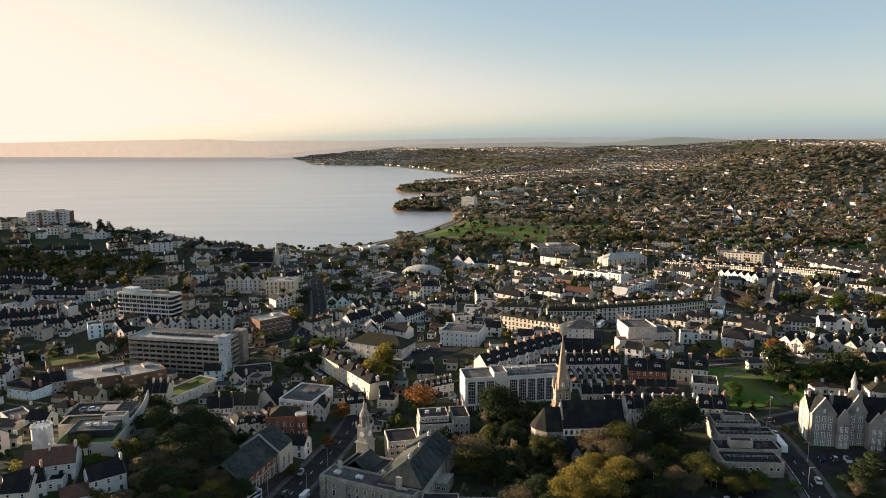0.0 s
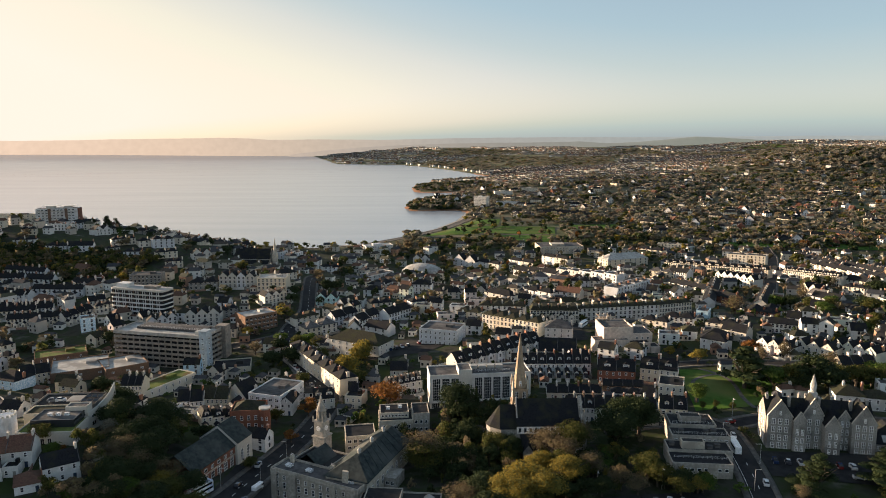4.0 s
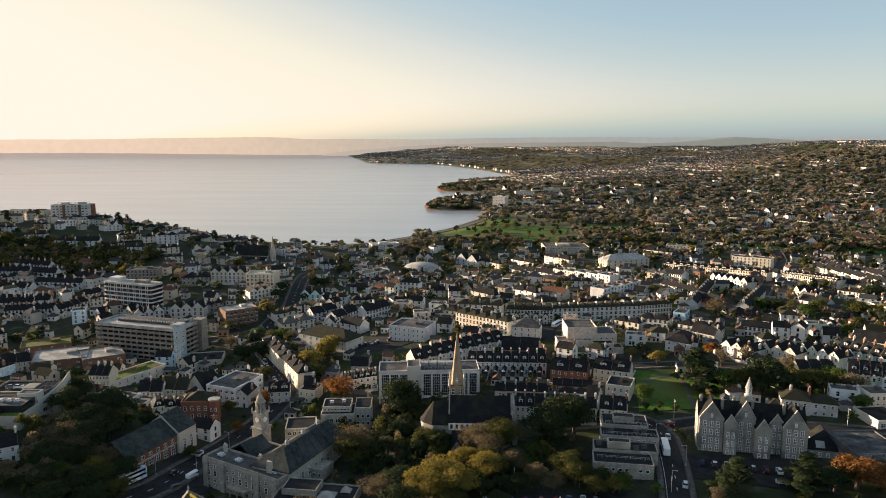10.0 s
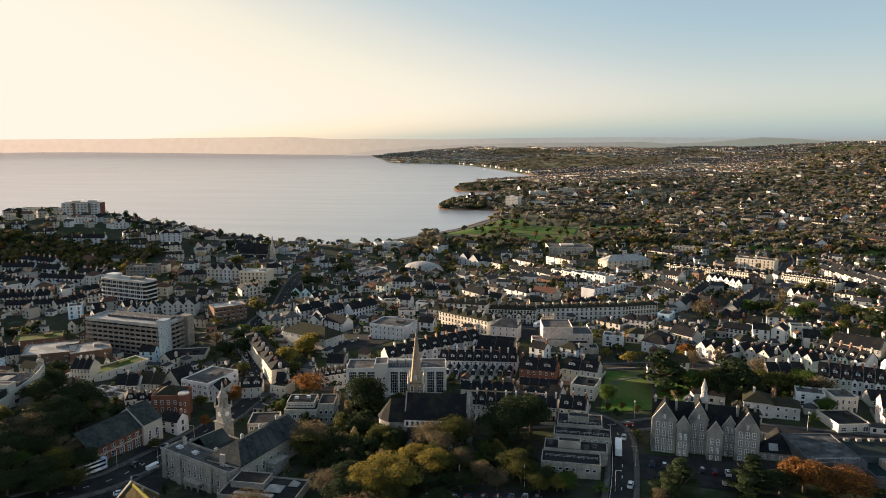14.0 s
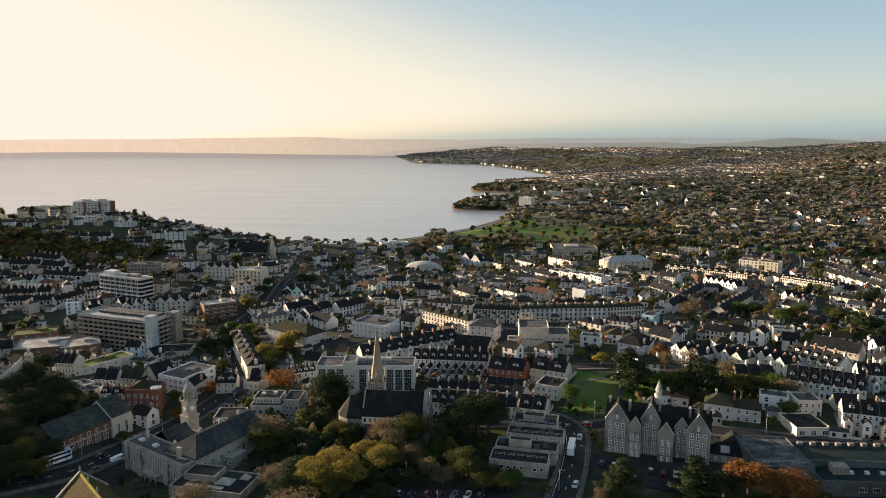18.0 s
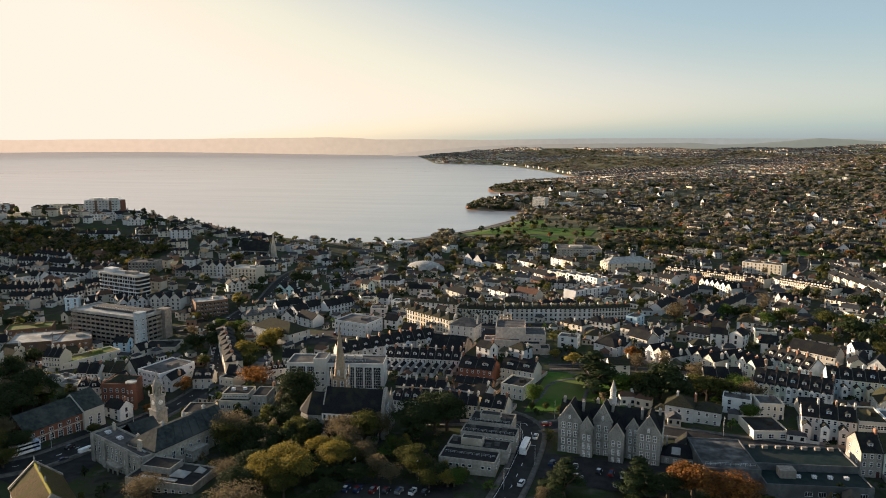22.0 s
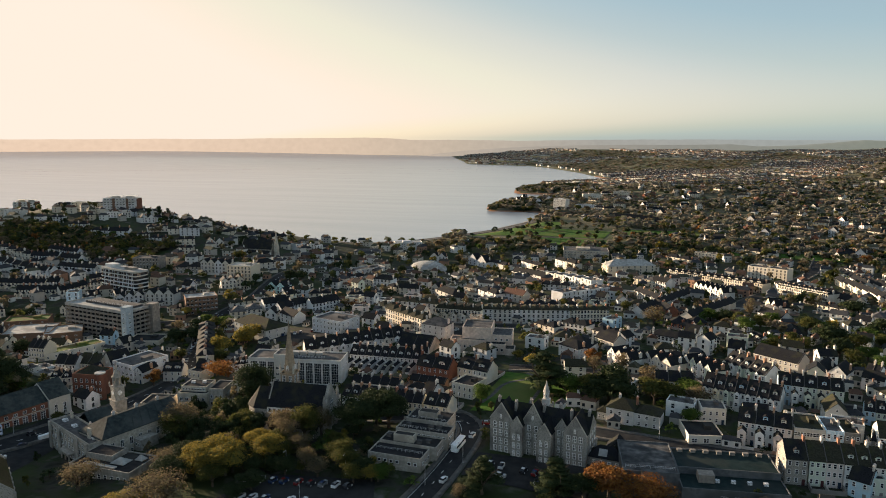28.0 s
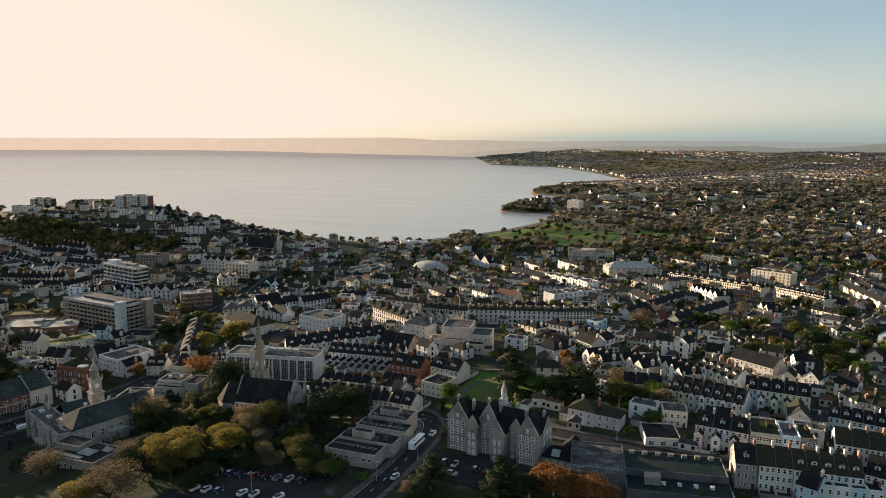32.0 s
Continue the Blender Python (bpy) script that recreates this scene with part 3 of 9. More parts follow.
        if roof == "front":
            part("window", window_mesh(.8, 1.2), None, root, at=pose(0, 0, h + .2))
    for k in range(dormers):
        dormer(root, -w / 2 + w * (k + .5) / dormers, .35 if roof == "mansard" else d * .14, h + (.3 if roof == "mansard" else up * .22), min(1.7 if w < 7 else 3.0, w / dormers * .6), 2.0, 1.5, WHITE if wall is BRICK else wall, cover)
    return root


def terrace(x0, y0, x1, y1, n, storeys, roof="gable", wall=None, cover=None, d=9.0, label="", fine=True, **more):
    """A row of n houses whose fronts run from one end to the other, the fronts on the right hand of that way."""
    turn, long = math.degrees(math.atan2(y1 - y0, x1 - x0)), math.hypot(x1 - x0, y1 - y0)
    w = long / n
    first = None
    fine = fine and (y0 + y1) / 2 < 400
    if roof == "front" and n > 4 and (y0 + y1) / 2 < 480:
        # bay-fronted terraces: a long slate roof with a small gable over each bay
        roof, storeys, label = "gable", min(storeys, 2), label.replace("three-storey", "two-storey").replace("steep front-gabled roof", "roof with gabled bays")
        more.update(wing=1.6, dormers=1, sh=3.2, pitch=.85)
        more.pop("stacks", None)
    more.setdefault("wing", 3.8 if roof in ("gable", "mansard") and n > 2 and storeys > 1 and 4.2 < w < 9.5 and (y0 + y1) / 2 < 560 else 0)
    if wall is WHITE and x0 > 150 and y0 < 470 and n > 1:
        wall, label = PASTEL, label.replace("white", "pastel-painted")
    FENCED.append((x0, y0, x1, y1, n, d))
    for k in range(n):
        cx, cy = x0 + (x1 - x0) * (k + .5) / n, y0 + (y1 - y0) * (k + .5) / n
        if first is None:
            first = house(cx, cy, turn, w, d, storeys, roof, wall, cover, label, "house", "terraced houses" if n > 1 else "", fine, **more)
        else:
            copy_thing(first, pose(cx, cy, lowest(cx, cy, turn, w, d), 0, 0, turn))
            TAKEN.append((cx - math.sin(radians(turn)) * d / 2, cy + math.cos(radians(turn)) * d / 2, turn, w, d))


def joined(name, V, F, S, mats, label, category):
    """A mesh from arrays of corners, four-sided faces and slots, for what nobody could count."""
    me = bpy.data.meshes.new(name)
    me.vertices.add(len(V))
    me.vertices.foreach_set("co", np.asarray(V, np.float32).ravel())
    me.loops.add(4 * len(F))
    me.loops.foreach_set("vertex_index", np.asarray(F, np.int32).ravel())
    me.polygons.add(len(F))
    me.polygons.foreach_set("loop_start", np.arange(0, 4 * len(F), 4, dtype=np.int32))
    for m in mats:
        me.materials.append(m)
    if S is not None:
        me.polygons.foreach_set("material_index", np.asarray(S, np.int32))
    me.update(calc_edges=True)
    me.shade_flat()
    return tagged(new(name, me), label, category, kind="stuff")
# ---- ground, sea and distance ----
def sheet(name, xs, ys, zs, mats, slots=None):
    """A grid sheet from 2-D arrays of places."""
    rows, cols = xs.shape
    V = np.stack([xs, ys, zs], -1).reshape(-1, 3)
    k = np.arange(rows * cols).reshape(rows, cols)
    F = np.stack([k[:-1, :-1], k[:-1, 1:], k[1:, 1:], k[1:, :-1]], -1).reshape(-1, 4)
    me = bpy.data.meshes.new(name)
    me.vertices.add(len(V))
    me.vertices.foreach_set("co", V.astype(np.float32).ravel())
    me.loops.add(4 * len(F))
    me.loops.foreach_set("vertex_index", F.astype(np.int32).ravel())
    me.polygons.add(len(F))
    me.polygons.foreach_set("loop_start", np.arange(0, 4 * len(F), 4, dtype=np.int32))
    for m in mats:
        me.materials.append(m)
    if slots is not None:
        me.polygons.foreach_set("material_index", slots[:-1, :-1].astype(np.int32).ravel())
    me.polygons.foreach_set("use_smooth", np.ones(len(F), bool))
    me.update(calc_edges=True)
    return new(name, me)


# far ground paled a little, with haze put into its colour
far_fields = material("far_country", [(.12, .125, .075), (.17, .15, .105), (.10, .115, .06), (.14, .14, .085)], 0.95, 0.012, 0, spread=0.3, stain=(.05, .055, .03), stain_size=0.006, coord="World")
radius = np.concatenate([[1, 20, 40], np.geomspace(60, 4880, 290)])
theta = np.radians(np.concatenate([np.linspace(-180, -67, 30), np.linspace(-64, 50, 370), np.linspace(53, 180, 30)]))
rr, tt = np.meshgrid(radius, theta, indexing="ij")
gx, gy = 90 + rr * np.sin(tt), -60 + rr * np.cos(tt)
gz = height(gx, gy)
shore_d = off_shore(gx, gy)
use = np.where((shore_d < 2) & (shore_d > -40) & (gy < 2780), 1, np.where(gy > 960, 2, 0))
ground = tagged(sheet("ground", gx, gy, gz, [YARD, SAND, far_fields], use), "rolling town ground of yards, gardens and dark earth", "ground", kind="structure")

sea_r = np.geomspace(500, 4890, 120)
rr, tt = np.meshgrid(sea_r, np.radians(np.linspace(-150, 20, 170)), indexing="ij")
sx, sy = 90 + rr * np.sin(tt), rr * np.cos(tt)
water = tagged(sheet("water", sx, sy, far_rise(sx, sy), [SEA]), "calm grey-blue sea of a wide bay", "sea", kind="structure")

# the far side of the bay and the hills behind, their haze painted as a glow
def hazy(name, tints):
    """A glowing tint that stands in for haze over the distance, from the sunward side to the other."""
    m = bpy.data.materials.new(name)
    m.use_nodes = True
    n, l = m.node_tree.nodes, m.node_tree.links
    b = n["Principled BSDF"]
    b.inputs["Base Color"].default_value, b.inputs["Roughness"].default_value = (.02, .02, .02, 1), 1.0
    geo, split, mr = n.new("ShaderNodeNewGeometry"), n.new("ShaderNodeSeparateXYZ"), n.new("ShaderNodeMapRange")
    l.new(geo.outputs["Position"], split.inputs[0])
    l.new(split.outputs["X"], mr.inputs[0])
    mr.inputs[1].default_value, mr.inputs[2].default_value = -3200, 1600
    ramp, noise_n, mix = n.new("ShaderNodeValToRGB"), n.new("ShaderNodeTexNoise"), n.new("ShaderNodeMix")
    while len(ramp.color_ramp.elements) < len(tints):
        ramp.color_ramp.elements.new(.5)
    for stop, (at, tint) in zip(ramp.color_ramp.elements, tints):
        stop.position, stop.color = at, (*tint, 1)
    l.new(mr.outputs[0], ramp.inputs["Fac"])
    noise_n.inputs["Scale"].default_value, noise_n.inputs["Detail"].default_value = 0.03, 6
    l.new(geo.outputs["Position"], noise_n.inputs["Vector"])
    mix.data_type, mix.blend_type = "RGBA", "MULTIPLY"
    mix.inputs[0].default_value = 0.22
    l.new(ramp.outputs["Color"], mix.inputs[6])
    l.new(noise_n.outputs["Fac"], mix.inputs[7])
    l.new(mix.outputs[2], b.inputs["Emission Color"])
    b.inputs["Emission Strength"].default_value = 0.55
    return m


def far_ridge(name, dist, low, tops, seed, rough, tints, label):
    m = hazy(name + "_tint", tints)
    th = np.radians(np.linspace(-75, 58, 900))
    rng = np.random.RandomState(seed)
    wave = np.zeros(len(th))
    for k, a in ((7, .5), (17, .6), (41, .4), (97, .25), (211, .2), (431, .16)):
        wave += a * np.sin(th * k + rng.rand() * 9)
    top = np.interp(np.degrees(th), [t[0] for t in tops], [t[1] for t in tops]) + wave * rough
    back = np.linspace(0, 1, 7)[:, None]
    r = dist + back * 60
    z = low + (top[None] - low) * np.sin(back * math.pi / 2)
    return tagged(sheet(name, 90 + r * np.sin(th)[None], r * np.cos(th)[None], z, [m]), label, "hills", kind="structure")


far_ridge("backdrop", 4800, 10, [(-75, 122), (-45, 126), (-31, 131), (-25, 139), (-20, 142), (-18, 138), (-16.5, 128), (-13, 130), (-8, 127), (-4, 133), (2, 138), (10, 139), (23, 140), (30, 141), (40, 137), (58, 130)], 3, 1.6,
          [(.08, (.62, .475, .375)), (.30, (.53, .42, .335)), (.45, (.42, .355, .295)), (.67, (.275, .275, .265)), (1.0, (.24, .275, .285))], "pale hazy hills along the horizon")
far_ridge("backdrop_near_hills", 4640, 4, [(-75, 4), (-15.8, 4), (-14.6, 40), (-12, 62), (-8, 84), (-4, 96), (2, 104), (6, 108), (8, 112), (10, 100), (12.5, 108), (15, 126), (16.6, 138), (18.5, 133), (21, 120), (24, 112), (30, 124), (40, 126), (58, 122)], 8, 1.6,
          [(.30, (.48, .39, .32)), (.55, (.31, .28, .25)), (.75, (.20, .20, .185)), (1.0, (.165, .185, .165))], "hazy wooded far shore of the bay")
# ---- houses, street by street ----
terrace(221.9, 700.8, 294.0, 628.7, 14, 3, "mansard", CREAM, SLATE, 11, "cream three-storey terraced house, dark slate mansard roof", False, dormers=1, across=3)
terrace(299.7, 745.3, 331.4, 724.6, 2, 4, "flat", CREAM, FELT, 14, "cream four-storey terraced house, grey felt flat roof", False, across=5)
terrace(304.9, 623.4, 330.6, 578.5, 9, 3, "mansard", CREAM, SLATE, 11, "cream three-storey terraced house, dark slate mansard roof", False, dormers=2, across=3)
terrace(238.2, 601.6, 255.8, 563.4, 6, 3, "front", WHITE, SLATE, 10, "white three-storey terraced house, dark slate steep front-gabled roof", False, across=2)
terrace(205.1, 625.9, 217.0, 611.3, 3, 3, "gable", WHITE, SLATE, 10, "white three-storey terraced house, dark slate pitched roof", False, across=3)
terrace(229.3, 586.0, 189.3, 484.1, 8, 2, "gable", WHITE, SLATE, 8, "white two-storey terraced house, dark slate pitched roof", False, across=2)
terrace(254.8, 543.1, 219.4, 471.4, 7, 2, "gable", CREAM, SLATE, 8, "cream two-storey terraced house, dark slate pitched roof", False, across=2)
terrace(199.0, 406.9, 217.3, 399.0, 1, 2, "hip", WHITE, SLATE, 9, "white two-storey house with a dark slate hipped roof", True, across=9, stacks=3, sides='lr')
terrace(281.2, 539.1, 285.4, 520.9, 2, 2, "front", CREAM, SLATE, 9, "cream two-storey terraced house, dark slate steep front-gabled roof", False, across=2)
terrace(274.2, 511.6, 279.0, 495.2, 2, 2, "gable", WHITE, FELT, 9, "white two-storey terraced house, grey felt pitched roof", False, across=2)
terrace(317.4, 545.8, 326.1, 532.4, 2, 2, "hip", CREAM, SLATE, 10, "cream two-storey terraced house, dark slate hipped roof", False, across=3)
terrace(335.8, 589.4, 346.2, 568.0, 3, 2, "gable", CREAM, SLATE, 9, "cream two-storey terraced house, dark slate pitched roof", False, across=2)
terrace(390.1, 746.0, 385.7, 687.5, 4, 2, "gable", WHITE, SLATE, 8, "white two-storey terraced house, dark slate pitched roof", False, across=2)
terrace(401.9, 714.7, 396.8, 635.3, 6, 2, "gable", WHITE, SLATE, 8, "white two-storey terraced house, dark slate pitched roof", False, across=2)
terrace(398.5, 808.7, 407.0, 794.9, 2, 2, "hip", WHITE, SLATE, 9, "white two-storey terraced house, dark slate hipped roof", False, across=2)
terrace(214.2, 458.8, 235.5, 462.8, 2, 1, "hip", BROWNBRICK, SLATE, 10, "brown-brick single-storey terraced house, dark slate hipped roof", False, across=4, stacks=0)
terrace(168.9, 411.0, 182.1, 400.4, 3, 2, "hip", CREAM, SLATE, 10, "cream two-storey terraced house, dark slate hipped roof", True, across=3)
terrace(152.5, 373.8, 167.6, 369.0, 1, 2, "hip", WHITE, SLATE, 14, "white two-storey house with a dark slate hipped roof", True, across=4, sides='lr', stacks=2)
terrace(252.9, 428.4, 257.5, 417.8, 1, 1, "gable", WHITE, SLATE, 8, "white single-storey house with a dark slate pitched roof", False, across=3, dormers=2)
terrace(274.4, 438.9, 274.7, 430.3, 1, 1, "hip", CREAM, TILE, 9, "cream single-storey house with a clay tile hipped roof", False, across=2)
terrace(274.7, 430.3, 284.3, 423.2, 2, 1, "hip", CREAM, MOSSROOF, 9, "cream single-storey terraced house, mossy hipped roof", False, across=3)
terrace(278.5, 468.2, 277.6, 448.3, 1, 1, "hip", WHITE, SLATE, 9, "white single-storey house with a dark slate hipped roof", False, across=3)
terrace(177.7, 362.5, 188.9, 348.0, 3, 2, "front", WHITE, SLATE, 10, "white two-storey terraced house, dark slate steep front-gabled roof", True, across=2, bays=True)
terrace(194.7, 357.0, 207.3, 342.5, 3, 2, "front", CREAM, SLATE, 10, "cream two-storey terraced house, dark slate steep front-gabled roof", True, across=2, bays=True)
terrace(213.4, 356.3, 224.6, 336.5, 4, 2, "front", PASTEL, SLATE, 10, "pastel-painted two-storey terraced house, dark slate steep front-gabled roof", True, across=2, bays=True)
terrace(232.3, 354.2, 246.9, 334.0, 5, 2, "front", WHITE, SLATE, 10, "white two-storey terraced house, dark slate steep front-gabled roof", True, across=2, bays=True)
terrace(248.5, 375.9, 266.3, 362.1, 1, 2, "gable", WHITE, SLATE, 11, "white two-storey house with a dark slate pitched roof", True, across=9, stacks=0, sides='l')
terrace(219.1, 314.7, 247.4, 303.9, 7, 3, "front", PASTEL, SLATE, 11, "pastel-painted three-storey terraced house, dark slate steep front-gabled roof", True, across=2)
terrace(249.3, 317.7, 273.6, 314.7, 5, 3, "gable", PASTEL, SLATE, 10, "pastel-painted three-storey terraced house, dark slate pitched roof", True, across=2, dormers=1)
terrace(227.9, 275.1, 245.8, 271.6, 3, 3, "gable", PASTEL, SLATE, 10, "pastel-painted three-storey terraced house, dark slate pitched roof", True, across=3, dormers=1, sides='l')
terrace(246.4, 271.7, 256.6, 271.6, 1, 3, "flat", WHITE, MOSSROOF, 16, "white three-storey house with a mossy flat roof", True, across=5, stacks=0, win=(2.2, 1.5))
terrace(256.9, 272.1, 262.8, 272.1, 1, 3, "flat", SKYBLUE, FELT, 14, "pale blue three-storey house with a grey felt flat roof", True, across=3, stacks=1)
terrace(262.9, 271.7, 268.0, 272.0, 1, 3, "flat", CONCRETE, MOSSROOF, 14, "grey concrete three-storey house with a mossy flat roof", True, across=3, stacks=1)
terrace(239.5, 248.5, 246.3, 248.9, 1, 3, "gable", STONE, SLATE, 12, "grey stone three-storey house with a dark slate pitched roof", True, across=3, dormers=1, sides='l')
terrace(246.7, 249.0, 257.0, 249.4, 2, 3, "gable", PASTEL, MOSSROOF, 12, "pastel-painted three-storey terraced house, mossy pitched roof", True, across=3)
terrace(257.2, 249.1, 277.5, 249.5, 5, 3, "gable", PASTEL, MOSSROOF, 12, "pastel-painted three-storey terraced house, mossy pitched roof", True, across=2, dormers=1)
terrace(278.7, 253.1, 284.1, 250.9, 1, 3, "gable", WHITE, SLATE, 12, "white three-storey house with a dark slate pitched roof", True, across=3, dormers=1)
terrace(274.1, 272.6, 289.6, 271.4, 3, 3, "gable", WHITE, MOSSROOF, 11, "white three-storey terraced house, mossy pitched roof", True, across=3, sides='l')
terrace(278.3, 304.2, 297.3, 300.0, 5, 2, "gable", WHITE, SLATE, 9, "white two-storey terraced house, dark slate pitched roof", True, across=2, dormers=1)
terrace(293.4, 327.0, 302.9, 321.4, 2, 2, "gable", CREAM, MOSSROOF, 9, "cream two-storey terraced house, mossy pitched roof", True, across=3)
terrace(289.8, 333.0, 292.8, 325.2, 1, 2, "hip", CREAM, MOSSROOF, 9, "cream two-storey house with a mossy hipped roof", True, across=2, sides='lr')
terrace(270.0, 355.9, 283.1, 348.3, 2, 2, "front", WHITE, SLATE, 12, "white two-storey terraced house, dark slate steep front-gabled roof", True, across=2, sides='l')
terrace(293.8, 359.0, 298.7, 355.6, 2, 2, "gable", WHITE, SLATE, 8, "white two-storey terraced house, dark slate pitched roof", True, across=2)
terrace(263.1, 298.6, 270.8, 297.9, 1, 2, "front", WHITE, MOSSROOF, 12, "white two-storey house with a mossy steep front-gabled roof", True, across=2, stacks=0, sides='l')
terrace(272.9, 276.5, 276.0, 274.7, 1, 2, "gable", STONE, SLATE, 8, "grey stone two-storey house with a dark slate pitched roof", True, across=1)
terrace(210.4, 270.2, 223.2, 272.5, 1, 1, "flat", CREAM, DARKFELT, 15, "cream single-storey house with a dark felt flat roof", True, across=3, stacks=0, win=(2.0, 1.7), door=False)
terrace(216.4, 289.8, 225.8, 290.5, 1, 2, "flat", CREAM, FELT, 10, "cream two-storey house with a grey felt flat roof", True, across=4, stacks=0)
terrace(199.9, 319.3, 216.1, 320.2, 3, 2, "gable", CREAM, SLATE, 9, "cream two-storey terraced house, dark slate pitched roof", True, across=2)
terrace(233.2, 296.4, 242.5, 296.3, 1, 1, "gable", WHITE, DARKFELT, 8, "white single-storey house with a dark felt pitched roof", True, across=3, stacks=0)
terrace(257.7, 245.9, 263.2, 242.8, 1, 2, "gable", PASTEL, SLATE, 9, "pastel-painted two-storey house with a dark slate pitched roof", True, across=2)
terrace(263.7, 245.6, 283.1, 246.9, 4, 2, "flat", PASTEL, DARKFELT, 9, "pastel-painted two-storey terraced house, dark felt flat roof", True, across=2)
terrace(35.3, 427.3, 67.6, 401.4, 5, 3, "hip", CREAM, MOSSROOF, 12, "cream three-storey terraced house, mossy hipped roof", True, across=3)
terrace(70.2, 391.0, 85.1, 387.9, 1, 3, "hip", WHITE, FELT, 12, "white three-storey house with a grey felt hipped roof", True, across=4, stacks=2, sides='r')
terrace(65.9, 437.1, 96.1, 434.9, 5, 3, "mansard", CREAM, MOSSROOF, 12, "cream three-storey terraced house, mossy mansard roof", False, across=3)
terrace(96.7, 441.8, 151.0, 453.4, 9, 3, "hip", WHITE, MOSSROOF, 11, "white three-storey terraced house, mossy hipped roof", False, across=2)
terrace(151.5, 453.4, 175.4, 463.0, 4, 3, "hip", CREAM, MOSSROOF, 11, "cream three-storey terraced house, mossy hipped roof", False, across=3)
terrace(34.0, 455.4, 63.3, 449.5, 4, 3, "hip", WHITE, MOSSROOF, 10, "white three-storey terraced house, mossy hipped roof", False, across=2)
terrace(190.5, 635.7, 218.8, 613.3, 3, 3, "hip", PASTEL, FELT, 10, "pastel-painted three-storey terraced house, grey felt hipped roof", False, across=3)
terrace(139.8, 525.3, 176.4, 571.0, 4, 3, "flat", WHITE, FELT, 12, "white three-storey terraced house, grey felt flat roof", False, across=3)
terrace(167.1, 705.7, 211.9, 724.5, 1, 4, "hip", CREAM, PALEROOF, 18, "cream four-storey house with a pale felt hipped roof", False, across=8, stacks=2, sides='l')
terrace(110.8, 665.6, 155.9, 608.9, 5, 3, "flat", WHITE, FELT, 12, "white three-storey terraced house, grey felt flat roof", False, across=3)
terrace(72.2, 702.6, 109.6, 662.2, 3, 2, "gable", WHITE, SLATE, 10, "white two-storey terraced house, dark slate pitched roof", False, across=2)
terrace(10.1, 776.9, 34.4, 759.0, 2, 2, "front", WHITE, SLATE, 9, "white two-storey terraced house, dark slate steep front-gabled roof", False, across=2)
terrace(35.0, 768.7, 59.1, 742.7, 2, 2, "hip", WHITE, SLATE, 9, "white two-storey terraced house, dark slate hipped roof", False, across=2)
terrace(71.4, 773.2, 95.4, 744.6, 2, 2, "hip", WHITE, SLATE, 9, "white two-storey terraced house, dark slate hipped roof", False, across=2)
terrace(108.1, 774.5, 132.1, 744.0, 2, 3, "hip", WHITE, SLATE, 9, "white three-storey terraced house, dark slate hipped roof", False, across=2)
terrace(226.6, 838.1, 250.3, 814.8, 2, 2, "hip", CREAM, SLATE, 10, "cream two-storey terraced house, dark slate hipped roof", False, across=2)
terrace(260.3, 871.6, 293.4, 856.9, 3, 2, "flat", CREAM, FELT, 10, "cream two-storey terraced house, grey felt flat roof", False, across=3)
terrace(319.7, 910.3, 349.9, 887.9, 2, 2, "hip", CREAM, SLATE, 10, "cream two-storey terraced house, dark slate hipped roof", False, across=3)
terrace(294.0, 941.7, 316.7, 916.8, 2, 2, "hip", WHITE, SLATE, 10, "white two-storey terraced house, dark slate hipped roof", False, across=3)
terrace(310.5, 669.3, 312.2, 654.3, 1, 2, "hip", WHITE, SLATE, 9, "white two-storey house with a dark slate hipped roof", False, across=2)
terrace(519.2, 996.4, 539.8, 942.1, 8, 2, "gable", BRICK, SLATE, 9, "red-brick two-storey terraced house, dark slate pitched roof", False, across=1)
terrace(509.6, 973.1, 534.0, 929.1, 8, 1, "gable", CREAM, SLATE, 6, "cream single-storey terraced house, dark slate pitched roof", False, across=1)
terrace(389.5, 786.7, 402.2, 650.9, 8, 2, "gable", WHITE, SLATE, 8, "white two-storey terraced house, dark slate pitched roof", False, across=2)
terrace(372.3, 721.7, 375.3, 594.0, 7, 2, "gable", CREAM, SLATE, 8, "cream two-storey terraced house, dark slate pitched roof", False, across=2)
terrace(316.0, 544.5, 330.3, 528.6, 3, 2, "hip", CREAM, SLATE, 8, "cream two-storey terraced house, dark slate hipped roof", False, across=2)
terrace(269.8, 497.7, 280.7, 480.9, 2, 2, "gable", WHITE, SLATE, 9, "white two-storey terraced house, dark slate pitched roof", False, across=2)
terrace(132.3, 422.3, 145.2, 412.4, 2, 2, "hip", CREAM, SLATE, 9, "cream two-storey terraced house, dark slate hipped roof", True, across=2)
terrace(148.0, 429.5, 163.6, 421.2, 2, 2, "hip", WHITE, SLATE, 9, "white two-storey terraced house, dark slate hipped roof", True, across=3)
terrace(167.2, 410.7, 181.1, 400.8, 2, 2, "hip", CREAM, SLATE, 9, "cream two-storey terraced house, dark slate hipped roof", True, across=2)
terrace(169.9, 392.2, 180.0, 382.4, 1, 2, "gable", WHITE, SLATE, 9, "white two-storey house with a dark slate pitched roof", True, across=3)
terrace(151.9, 372.7, 162.6, 364.9, 1, 2, "hip", WHITE, SLATE, 10, "white two-storey house with a dark slate hipped roof", True, across=3, sides='lr')
terrace(71.1, 545.5, 89.0, 525.6, 2, 2, "hip", WHITE, SLATE, 9, "white two-storey terraced house, dark slate hipped roof", False, across=2)
terrace(93.4, 532.9, 110.3, 522.5, 2, 2, "gable", WHITE, TILE, 9, "white two-storey terraced house, clay tile pitched roof", False, across=2)
